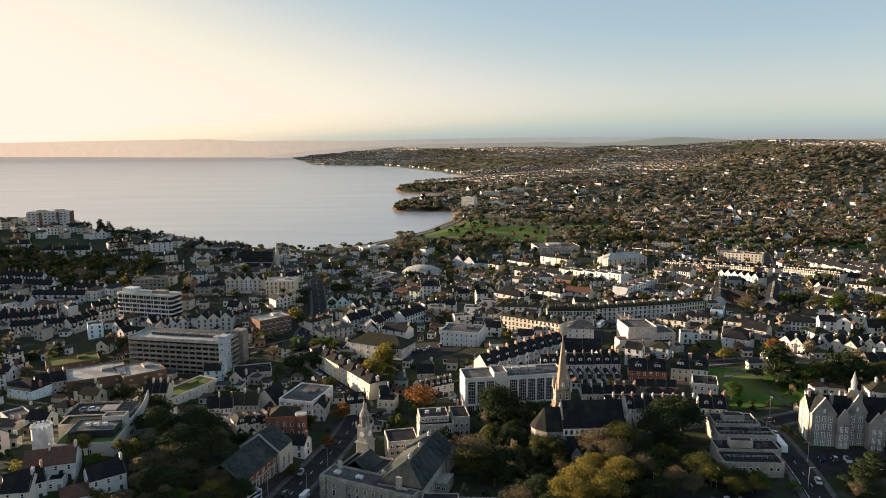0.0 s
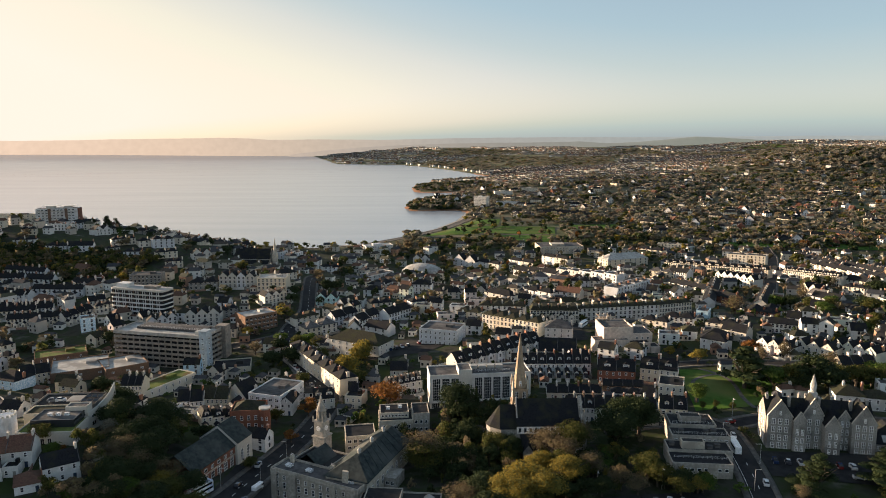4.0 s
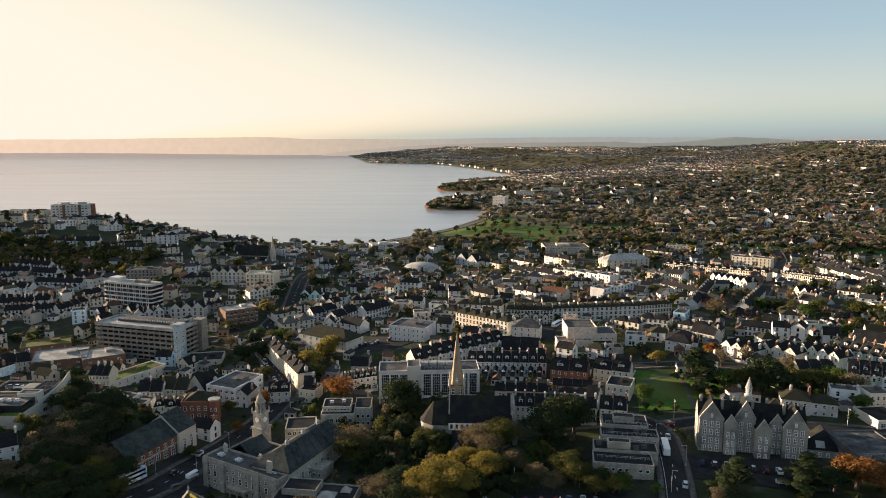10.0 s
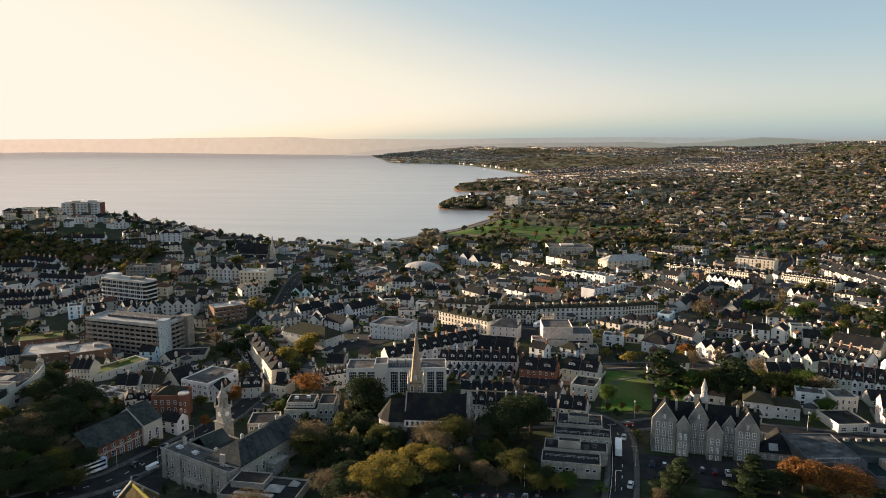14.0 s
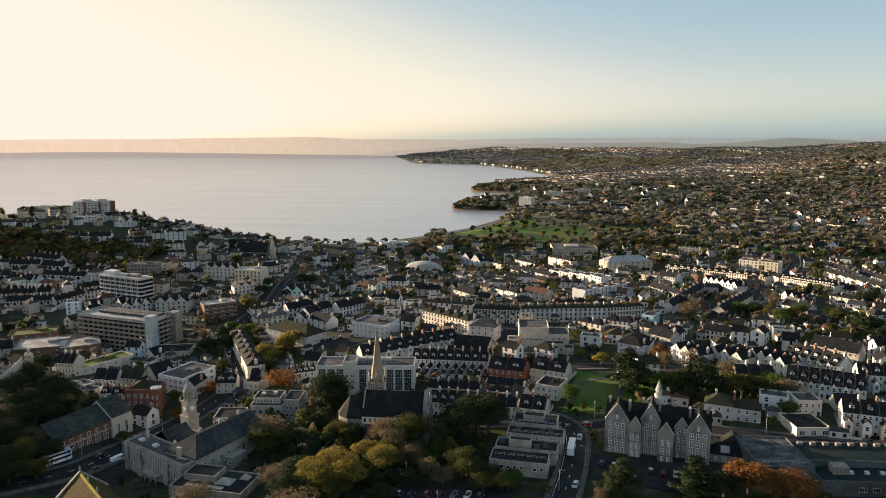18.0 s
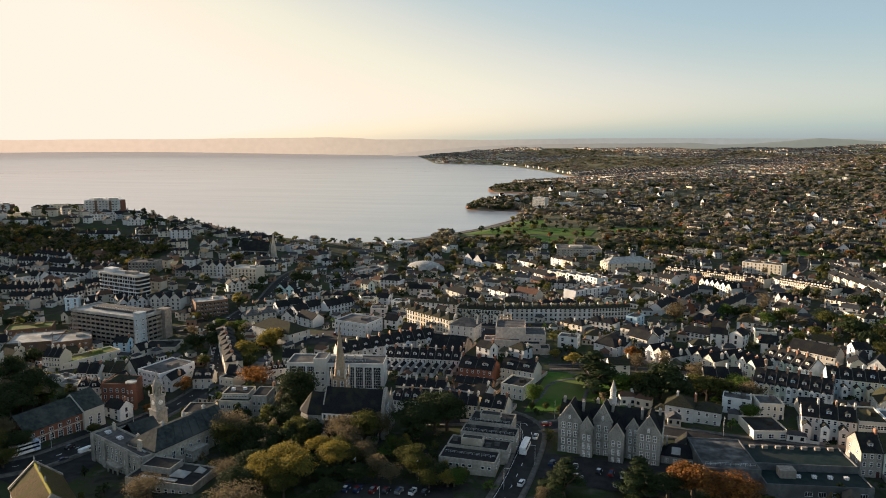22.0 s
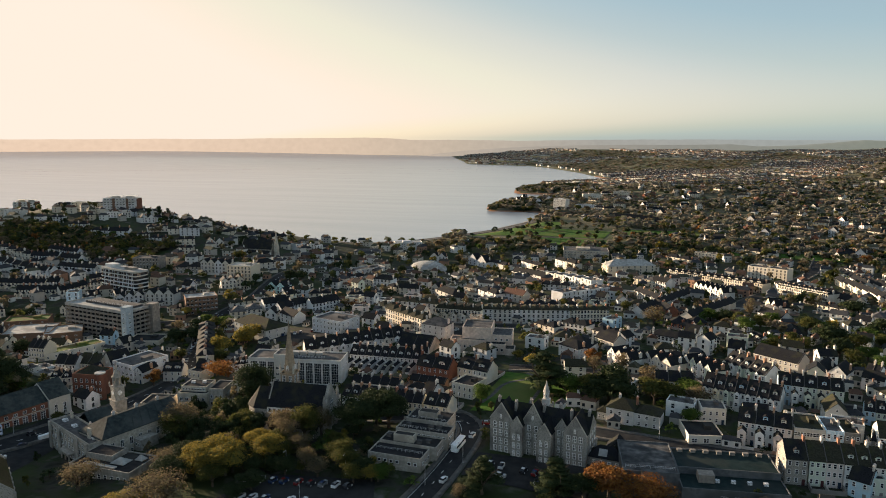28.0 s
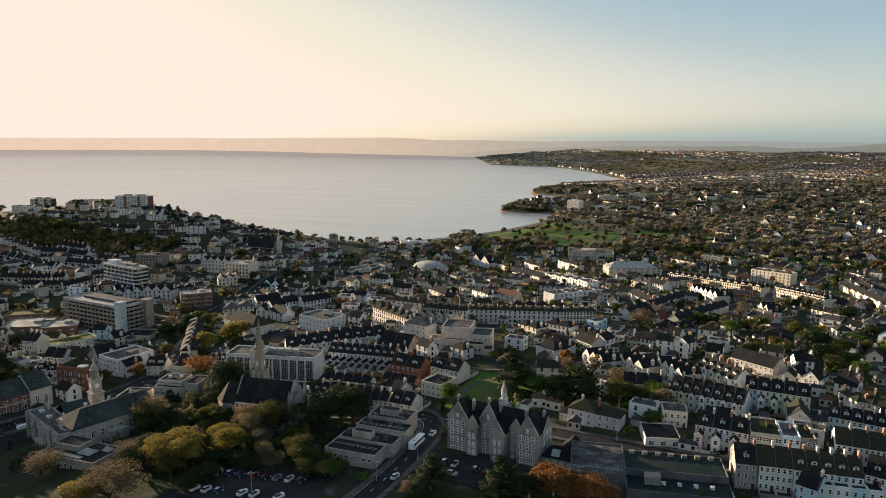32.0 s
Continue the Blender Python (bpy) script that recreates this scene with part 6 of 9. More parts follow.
def clock_tower():
    r = thing("clock_tower", -31.6, 255.4, -25, "tall pale stone clock tower with a domed stone lantern", "clock tower", z=18.0)
    g = Geo()
    g.box(-2.6, 0, -2, 2.6, 5.2, 12)
    g.box(-2.9, -.3, 11.6, 2.9, 5.5, 12.1)
    part("tower_base", g, PALESTONE, r)
    m = Geo()
    m.box(-2.1, .5, 12.1, 2.1, 4.7, 18)
    m.box(-2.5, .1, 17.6, 2.5, 5.1, 18.1)
    mid = part("clock_stage", m, PALESTONE, r)
    for q, turn in (((0, .5), 0), ((2.1, 2.6), 90), ((-2.1, 2.6), -90)):
        c = Geo()
        ring = [(math.cos(a * math.tau / 16), math.sin(a * math.tau / 16)) for a in range(16)]
        c.solid([(1.05 * x, -.01, 1.05 * z) for x, z in ring], [(1.05 * x, -.14, 1.05 * z) for x, z in ring])
        part("clock_face", c, DRESSED, mid, "round pale clock face", at=pose(*q, 15.2, 0, 0, turn))
    b = Geo()
    for a in range(8):
        b.drum(1.6 * math.cos(a * math.pi / 4), 2.6 + 1.6 * math.sin(a * math.pi / 4), 18.1, 22, .34, .3, 8)
    b.drum(0, 2.6, 18.1, 22, 1.1, 1.1, 8)
    b.drum(0, 2.6, 22, 22.5, 2.2, 2.1, 8)
    lan = part("open_lantern", b, PALESTONE, r)
    d = Geo()
    for z0, z1, a, c in ((22.5, 23.8, 1.75, 1.35), (23.8, 25, 1.35, .75), (25, 26.6, .6, .45), (26.6, 28.8, .5, .03)):
        d.drum(0, 2.6, z0, z1, a, c, 10)
    part("dome", d, PALESTONE, lan)
    for x in (-2.3, 2.3):
        for y in (.3, 4.9):
            u = Geo()
            u.drum(x, y, 18.1, 19.2, .35, .3, 6)
            u.drum(x, y, 19.2, 20.3, .4, .05, 6)
            part("finial", u, PALESTONE, lan)


def council_block():
    claim(-1, 273, -7, 22, 16)
    r = thing("council_offices", -1, 272.5, 8, "cream rendered office block with stepped dark flat roofs", "office", z=19.2)
    block(r, "front_wing", -9, 0, 5, 12, -2, 10.4, SANDSTONE, "", .5, DARKFELT)
    block(r, "side_wing", 5.004, 2, 12, 14, -2, 12.2, PALESTONE, "", .5, DARKFELT)
    block(r, "upper_floor", -8.5, 3, 3.5, 13, 10.52, 12.6, SANDSTONE, "", .4, DARKFELT)
    for z in (.8, 4.0, 7.2):
        row_of(r, -8.5, 4.5, 0, z, 5, (1.6, 1.6), "plain")
        row_of(r, 5.3, 11.7, 2, z + 1, 3, (1.1, 1.5), "plain")
        side_row(r, 12, 2.5, 13.5, z + 1, 4, (1.1, 1.5), "plain")
    row_of(r, -8, 3, 3, 11.2, 8, (1.0, .9), "plain")
    for x, y in ((-5, 8), (0, 9)):
        vent_box(r, x, y, 12.7, 1.6, 1.2, 1.0)
    w = thing("council_annexe", -16, 262, 12, "cream three-storey office wing with a flat roof", "office", z=18.6)
    block(w, "wall", -6, 0, 6, 12, -2, 8.6, SANDSTONE, "", .5, DARKFELT)
    for z in (.9, 3.7, 6.3):
        row_of(w, -5.5, 5.5, 0, z, 5, (1.5, 1.4), "plain")


def low_annexe():
    claim(5, 204, -3, 30, 18)
    r = thing("low_annexe", 4, 205.5, -3, "low stone annexe with dark flat roofs and glass skylights", "building", z=20.2)
    block(r, "wall", -14, 0, 13, 15, -3, 5.6, PALESTONE, "", .6, DARKFELT)
    block(r, "upper_wall", -12, 6, 0, 14, 5.72, 7.6, PALESTONE, "", .4, DARKFELT)
    for x, y, w, d in ((3.5, 7, 6, 5), (9, 11, 3.5, 3)):
        g = Geo()
        g.hip(x - w / 2, y - d / 2, x + w / 2, y + d / 2, 6.1, 1.6, 0, 0)
        part("skylight", g, PALEROOF, r, "pale glazed pyramid skylight", )
    g = Geo()
    g.box(-9, 1.5, 5.75, 5, 3.2, 6.2)
    part("skylight", g, PALEROOF, r, "long pale roof light")
    row_of(r, -13.5, 12.5, 0, 2, 9, (1.3, 1.8), "sash")


def chapel():
    """The mossy gabled chapel across the street from the town hall."""
    claim(-16, 176, 51, 17, 32)
    r = thing("stone_chapel", -26.8, 185.1, 231, "stone chapel with a moss-covered slate roof and stone gable coping", "chapel", z=21.0)
    g = Geo()
    g.box(-7.5, 0, -3, 7.5, 27, 12.4)
    for s in (0, 26.5):
        g.solid([(-7.5, s, 12.4), (7.5, s, 12.4), (7.5, s + .5, 12.4), (-7.5, s + .5, 12.4)], [(-.02, s, 19.3), (.02, s, 19.3), (.02, s + .5, 19.3), (-.02, s + .5, 19.3)])
    part("nave", g, STONE, r)
    t = Geo()
    t.gable(-7.5, .5, 7.5, 26.5, 12.4, 6.9, "y", 0, .3, 0)
    part("nave_roof", t, BROWNSLATE, r, "brown slate roof with moss")
    m = Geo()
    m.solid([(-.5, .6, 18.95), (.5, .6, 18.95), (.5, 26.4, 18.95), (-.5, 26.4, 18.95)], [(-.12, .6, 19.5), (.12, .6, 19.5), (.12, 26.4, 19.5), (-.12, 26.4, 19.5)])
    part("ridge_moss", m, GOLDMOSS, r, "yellow moss along the ridge")
    for sx in (-1, 1):
        for k in range(9):
            a, b = k / 9, (k + .92) / 9
            c = Geo()
            lo, hi = sorted((sx * 7.9 * (1 - a), sx * 7.9 * (1 - b)))
            za, zb = 12.5 + 7.1 * (a if sx < 0 else b), 12.5 + 7.1 * (b if sx < 0 else a)
            c.solid([(lo, -.15, za - .2), (hi, -.15, zb - .2), (hi, .65, zb - .2), (lo, .65, za - .2)], [(lo, -.15, za + .35), (hi, -.15, zb + .35), (hi, .65, zb + .35), (lo, .65, za + .35)])
            part("coping_stone", c, PALESTONE, r)
    for y in (.25, 9, 18):
        f = Geo()
        f.drum(0, y, 19.3, 20.6, .28, .2, 6)
        f.drum(0, y, 20.6, 21.6, .36, .03, 6)
        part("finial", f, PALESTONE, r)
    block(r, "porch", -4.5, -5.5, 4.5, -.02, -3, 9.5, STONE)
    p = Geo()
    p.gable(-4.5, -5.5, 4.5, -.02, 9.5, 3.6, "y", 0, .25, .2)
    part("porch_roof", p, LEAD, r, "pale lead-grey porch roof")
    for x in (-4.4, 4.4):
        f = Geo()
        f.box(x - .5, -6, -3, x + .5, -5, 10.5)
        f.drum(x, -5.5, 10.5, 13, .55, .04, 6)
        part("corner_pinnacle", f, PALESTONE, r)
    for k in range(6):
        for sx, turn in ((-7.5, -90), (7.5, 90)):
            part("lancet_window", window_mesh(1.5, 4.2, "stone"), None, r, at=pose(sx, 3 + 4.2 * k, 4, 0, 0, turn))
            part("buttress", chimney_mesh(.9, 1.6, 9, 0, STONE), None, r, at=pose(sx * 1.08, .9 + 4.2 * k, 0))


chapel()
town_hall()
great_hall()
clock_tower()
council_block()
low_annexe()


# brick hall with a white gable end
def brick_hall():
    claim(-68, 232, 75, 40, 20)
    r = thing("brick_community_hall", -66.5, 240.5, 74, "red-brick hall with a dark pitched roof and a white gable end", "hall", z=19.2)
    g = Geo()
    g.box(-13, 0, -3, 12, 15, 8.6)
    part("wall", g, BRICK, r)
    t = Geo()
    t.gable(-13, 0, 12, 15, 8.6, 5.6, "x", 0, .4, .25)
    part("roof", t, COPPER, r)
    w = Geo()
    w.box(12.004, -1, -3, 22, 16, 9.4)
    for s in (12.004, 21.6):
        w.solid([(s, -1, 9.4), (s + .4, -1, 9.4), (s + .4, 16, 9.4), (s, 16, 9.4)], [(s, 7.4, 15.4), (s + .4, 7.4, 15.4), (s + .4, 7.6, 15.4), (s, 7.6, 15.4)])
    e = part("gable_end", w, WHITE, r, "white rendered gable end")
    q = Geo()
    q.gable(12.2, -1, 21.8, 16, 9.4, 6.0, "x", 0, .3, .25)
    part("gable_roof", q, COPPER, e)
    row_of(r, -12, 11.5, 0, .4, 6, (2.2, 4.2), "grid")
    row_of(r, -12, 11.5, 0, 5.9, 6, (1.6, 1.4), "grid")
    row_of(e, 13, 21, -1, 1, 2, (1.5, 5), "grid")
    part("great_window", window_mesh(3.0, 7, "grid"), None, e, at=pose(22, 7.5, 3.4, 0, 0, 90))
    side_row(e, 22, -.5, 5, .6, 2, (1.3, 2.2), "plain")
    side_row(e, 22, 10, 15.5, .6, 2, (1.3, 2.2), "plain")
    k = Geo()
    k.box(-13.05, -.12, 4.9, 12, -.004, 5.4)
    part("string_course", k, SANDSTONE, r)


def brick_corner():
    claim(-64, 279, 0, 18, 14)
    r = thing("brick_corner_building", -66, 279.5, 8, "red-brick corner building with a round turret", "building", z=18.8)
    block(r, "wall", -8, 0, 6, 12, -2, 11.2, BRICK, "", .7, MOSSROOF)
    g = Geo()
    g.drum(6.4, .6, -2, 12.4, 2.3, 2.3, 16)
    tur = part("round_turret", g, BRICK, r)
    g = Geo()
    g.drum(6.4, .6, 12.4, 13.0, 2.5, 2.5, 16)
    part("turret_cap", g, PALEROOF, tur)
    for z in (.8, 4.2, 7.6):
        row_of(r, -7.6, 4.0, 0, z, 4, (1.2, 2.0), "sash")
        for a in (-25, 25):
            part("window", window_mesh(.8, 1.7), None, tur, at=pose(6.4 + 2.28 * math.sin(radians(a)), .6 - 2.28 * math.cos(radians(a)), z, 0, 0, a))
    t = Geo()
    t.hip(-7.5, 1, 5, 11.5, 11.4, 3.0, 0, 0)
    part("roof", t, MOSSROOF, r)


brick_hall()
brick_corner()


# curved white library on its knoll
def library():
    claim(-128, 232, 10, 40, 44)
    r = thing("white_modern_school", -127, 233.5, 6, "white modern building with grey roofs and a curved wing", "building", z=30.2)
    block(r, "front_wing", -9, 0, 11, 14, -6, 9.6, WHITE, "", .5, GREENROOF)
    block(r, "glass_floor", -6, 5, 9.5, 16, 9.72, 12.2, GLASS, "dark glazed top floor", .4, FELT)
    row_of(r, -8.5, 4, 0, 1, 5, (1.4, 2.0), "plain")
    row_of(r, -8.5, 4, 0, 5.2, 5, (1.4, 2.4), "dark")
    side_row(r, 11, 1, 13, 5.2, 4, (1.6, 1.6), "plain")
    side_row(r, 11, 1, 13, 1.2, 4, (1.6, 1.6), "plain")
    block(r, "slate_panel", -8.9, -.2, -4, -.004, -3, 8.5, SLATE)
    block(r, "middle_block", 2.5, 14.3, 10.4, 19, -6, 13.6, WHITE, "", .4, FELT)
    # the curved wing: level roofs behind a sweeping white screen wall that rises to a point at the far end
    n = 12
    out = [(10.6 + .60 * k - .036 * k * k, 14.3 + 1.95 * k) for k in range(n)]
    inn = [(1.5 + .12 * k, 14.3 + 1.95 * k) for k in range(n)][::-1]
    ring = [(x - .5, y) for x, y in out] + inn
    g = Geo()
    g.solid([(x, y, -8) for x, y in ring], [(x, y, 10.6) for x, y in ring])
    cw = part("curved_wing", g, WHITE, r)
    rf = Geo()
    rf.solid([(x * .985, y, 10.604) for x, y in ring], [(x * .985, y, 10.8) for x, y in ring])
    part("curved_roof", rf, FELT, cw)
    tops = [11.4 + 4.6 * (k / (n - 1)) ** 1.7 for k in range(n)]
    g = Geo()
    line = [(x, y, t) for (x, y), t in zip(out, tops)]
    line += [(x - .48, y, t) for x, y, t in line[::-1]]
    g.solid([(x, y, -8) for x, y, t in line], line)
    part("screen_wall", g, WHITE, cw, "sweeping white curved wall rising to a point")
    for k in range(1, n - 1, 2):
        (ax, ay), (bx, by) = out[k], out[k + 1]
        turn = math.degrees(math.atan2(by - ay, bx - ax))
        for z, h in ((1.6, 1.5), (5.4, 1.7), (8.6, 1.1)):
            part("window", window_mesh(2.2, h, "dark"), None, cw, at=pose((ax + bx) / 2, (ay + by) / 2, z, 0, 0, turn))
    block(r, "upper_floor", 4, 20, 11, 32, 10.804, 12.6, DARKPANEL, "dark glazed set-back upper floor", .3, DARKFELT)
    for k in range(6):
        g = Geo()
        g.solid([(-.9, -.7, 0), (.9, -.7, 0), (.9, .7, .5), (-.9, .7, .5)], [(-.9, -.7, .08), (.9, -.7, .08), (.9, .7, .58), (-.9, .7, .58)])
        part("solar_panel", g, GLASS, r, at=pose(5.6 + 2.2 * (k % 3), 23.5 + 4.5 * (k // 3), 12.78))
    block(r, "canopy", -3, 27, 3.6, 33, 11.2, 11.6, PALEROOF, "pale canopy roof")
    block(r, "canopy_room", -2, 28, 2.8, 32, 10.6, 11.196, WHITE)
    block(r, "back_wing", -14, 16.004, 1.3, 25, -4, 10.4, CREAM, "", .5, MOSSROOF)
    block(r, "parking_deck", -16, 25.004, 1.3, 40, -4, 9.6, CONCRETE, "rooftop parking deck", .8, ASPHALT)
    g = Geo()
    g.drum(-16.5, 9, -6, 13.4, 3.6, 3.5, 20)
    rt = part("round_tower", g, WHITE, r, "round cream stair tower with a scalloped parapet")
    g = Geo()
    for a in range(14):
        g.drum(-16.5 + 3.3 * math.cos(a * math.tau / 14), 9 + 3.3 * math.sin(a * math.tau / 14), 13.4, 14.2, .5, .5, 6)
    part("parapet", g, WHITE, rt)
    for k in range(3):
        vent_box(r, -1 + 3 * k, 10, 12.4, 1.6, 1.2, .9)


library()


# multi-storey car park
def car_park():
    claim(-150, 376, -11, 62, 24)
    r = thing("multi_storey_car_park", -150, 381.5, -11.6, "weathered concrete multi-storey car park, seven decks high", "car park", z=14.6)
    W, D = 58.0, 20.0
    # solid dark block that stands in for the shade inside the open decks
    core = Geo()
    core.box(-W / 2 + 2.5, 2.5, -3, W / 2 - 2.5, D - 2, 17.8)
    part("dark_core", core, DARKFELT, r, "dark block standing in for the shade inside the parking decks")
    for k in range(7):
        z = 2.8 * k
        g = Geo()
        g.box(-W / 2, 0, z - .35, W / 2, D, z)
        for q in ((-W / 2, -.06, W / 2, .22), (-W / 2, D - .22, W / 2, D + .06)):
            g.box(q[0], q[1], z - .45, q[2], q[3], z + .95)
        for q in ((-W / 2 - .06, .22, -W / 2 + .22, D - .22), (W / 2 - .22, .22, W / 2 + .06, D - .22)):
            g.box(q[0], q[1], z - .45, q[2], q[3], z + .95)
        part("parking_deck", g, CONCRETE, r)
    for k in range(15):
        g = Geo()
        x = -W / 2 + .4 + (W - .8) * k / 14
        g.box(x - .25, .25, -3, x + .25, .9, 18)
        part("column", g, CONCRETE, r)
    for k in range(6):
        g = Geo()
        g.box(W / 2 - .9, .6 + 3.6 * k, -3, W / 2 - .3, 1.1 + 3.6 * k, 18)
        part("column", g, CONCRETE, r)
    top = Geo()
    top.box(-W / 2 + .3, .3, 19.3, W / 2 - .3, D - .3, 19.6)
    for q in ((-W / 2, -.1, W / 2, .3), (-W / 2, D - .3, W / 2, D + .1), (-W / 2, .3, -W / 2 + .3, D - .3), (W / 2 - .3, .3, W / 2, D - .3)):
        top.box(q[0], q[1], 18.8, q[2], q[3], 20.6)
    part("top_deck", top, PALEROOF, r, "pale worn top parking deck")
    m = Geo()
    m.box(-W / 2 + 9, D * .45, 19.604, W / 2 - 6, D - 1, 20.9)
    part("upper_ramp_deck", m, FELT, r)
    g = Geo()
    g.box(W / 2 - 1, -2.4, -3, W / 2 + 3.5, 3.2, 23.6)
    g.box(W / 2 - 1.2, -2.6, 23.6, W / 2 + 3.7, 3.4, 24.0)
    st = part("stair_tower", g, BLUEPANEL, r, "pale blue panelled stair tower")
    for z in range(7):
        part("stair_window", window_mesh(1.6, 1.0, "plain"), None, st, at=pose(W / 2 + 3.5, .4, 1.5 + 2.9 * z, 0, 0, 90))
        part("stair_window", window_mesh(1.0, 1.0, "plain"), None, st, at=pose(W / 2 + 1.2, -2.4, 1.5 + 2.9 * z))
    block(r, "lift_house", W / 2 - 7, 3, W / 2 - 3, 6, 19.6, 22, WHITE)
    block(r, "rear_stair", W / 2 - 4, D - 1, W / 2 + 2.5, D + 5, -3, 21.5, CONCRETE)
    railing(r, -W / 2 + 9, D * .45, W / 2 - 6, D * .45, 20.9)


car_park()


# offices with wrap-round white balconies
def balcony_office():
    claim(-203, 470, -14, 48, 16)
    r = thing("round_cornered_office", -203, 468, -16, "seven-storey office with white bands and dark ribbon windows", "office", z=22.6)
    W, D = 44.0, 13.0

    def ring(o):
        pts = []
        for cx, cy, a0 in ((W / 2 - 2.5, 2.5, -90), (W / 2 - 2.5, D - 2.5, 0), (-W / 2 + 2.5, D - 2.5, 90), (-W / 2 + 2.5, 2.5, 180)):
            for k in range(5):
                a = radians(a0 + 22.5 * k)
                pts.append((cx + (2.5 + o) * math.cos(a), cy + (2.5 + o) * math.sin(a)))
        return pts
    for k in range(6):
        z = 3.0 * k
        g = Geo()
        g.solid([(x, y, z + .7) for x, y in ring(-.25)], [(x, y, z + 2.75) for x, y in ring(-.25)])
        for c in range(21):
            x = -W / 2 + 3 + (W - 6) * c / 20
            g.box(x - .14, .12, z + .7, x + .14, .32, z + 2.75, 1 if c % 3 else 2)
        part("ribbon_window", g, [GLASS, FRAME, BROWNBRICK], r, "dark wrap-round ribbon window")
        b = Geo()
        b.solid([(x, y, z - .25 if k else -3) for x, y in ring(.12)], [(x, y, z + .7) for x, y in ring(.12)])
        part("white_band", b, WHITE, r, "white rounded wall band")
    t = Geo()
    t.solid([(x, y, 17.75) for x, y in ring(.12)], [(x, y, 18.9) for x, y in ring(.12)])
    part("top_band", t, WHITE, r)
    f = Geo()
    f.solid([(x, y, 18.9) for x, y in ring(-.4)], [(x, y, 19.0) for x, y in ring(-.4)])
    part("flat_roof", f, PALEROOF, r)
    block(r, "plant_room", -19, 3, -10, 10, 19.0, 21.6, WHITE)
    block(r, "plant_room", 4, 4, 14, 9, 19.0, 20.8, CONCRETE)


balcony_office()


# hilltop flats with a red end wall
def hill_flats(x, y, turn, w, storeys, label):
    claim(x, y, turn, w, 14)
    r = thing("block_of_flats", x, y, turn, label, "flats", z=lowest(x, y, turn, w, 13))
    h = storeys * 2.9
    block(r, "wall", -w / 2, 0, w / 2, 13, -3, h, WHITE, "", .5, FELT)
    for k in range(storeys):
        row_of(r, -w / 2 + 1, w / 2 - 3, 0, 2.9 * k + .9, int(w / 4), (2.2, 1.4), "plain")
        b = Geo()
        b.box(-w / 2 - .05, -1.1, 2.9 * k - .1, w / 2 - 7, -.004, 2.9 * k + .8)
        part("balcony", b, WHITE, r)
    # brown panels, standing proud, with the shade of recesses put into their colour
    for c in (-w * .18, w * .22):
        b = Geo()
        b.box(c - 1.3, -1.2, -3, c + 1.3, -.008, h + .3)
        part("stair_slot", b, BROWNBRICK, r, "dark brown panel standing in for a shaded recess")
    e = Geo()
    e.box(w / 2 - .3, -.3, -3, w / 2 + 1.2, 13.2, h + .2)
    part("end_wall", e, BRICK, r, "red end wall")
    for x0, x1 in ((-w * .26, -w * .08), (w * .16, w * .34)):
        p = Geo()
        p.box(x0, 3, h + .12, x1, 10, h + 2.6)
        p.box(x0 - 2.8, .5, h + 2.6, x1 + 2.8, 12.5, h + 3.0)
        part("roof_pavilion", p, WHITE, r)


hill_flats(-402, 718, 17, 40, 7, "white hilltop flats with balconies and a red end wall")
hill_flats(-560, 735, 25, 26, 5, "tall white hilltop flats with balconies")


# second church on the hillside
def hill_church():
    claim(-165, 624, 0, 44, 18)
    r = thing("hillside_church", -167, 622, -2, "dark stone hillside church with a small spire", "church", z=27.5)
    g = Geo()
    g.box(-19, 0, -3, 15, 13, 9)
    for s in (-19, 14.5):
        g.solid([(s, 0, 9), (s + .5, 0, 9), (s + .5, 13, 9), (s, 13, 9)], [(s, 6.4, 17.5), (s + .5, 6.4, 17.5), (s + .5, 6.6, 17.5), (s, 6.6, 17.5)])
    part("nave", g, STONE, r)
    t = Geo()
    t.gable(-19, 0, 15, 13, 9, 8, "x", 0, .25, .25)
    part("nave_roof", t, SLATE, r)
    a = Geo()
    a.box(-18, -5, -3, 14, -.004, 5)
    part("aisle", a, STONE, r)
    t = Geo()
    t.solid([(-18.2, -5.3, 5), (14.2, -5.3, 5), (14.2, -.05, 7.5), (-18.2, -.05, 7.5)], [(-18.2, -5.3, 5.25), (14.2, -5.3, 5.25), (14.2, -.05, 7.75), (-18.2, -.05, 7.75)])
    part("aisle_roof", t, SLATE, r)
    for k in range(8):
        part("lancet_window", window_mesh(1.4, 2.8, "stone"), None, r, at=pose(-16 + 4 * k, -5, 1))
        part("buttress", chimney_mesh(.8, 1.2, 4, 0, STONE), None, r, at=pose(-18 + 4 * k, -5.4, 0))
    w = Geo()
    w.box(16, 3, -3, 20, 7, 13)
    w.drum(18, 5, 13, 15, 2.3, 2.0, 8)
    part("tower", w, SANDSTONE, r)
    s = Geo()
    s.drum(18, 5, 15, 27, 1.9, .06, 8)
    part("spire", s, SANDSTONE, r)


hill_church()


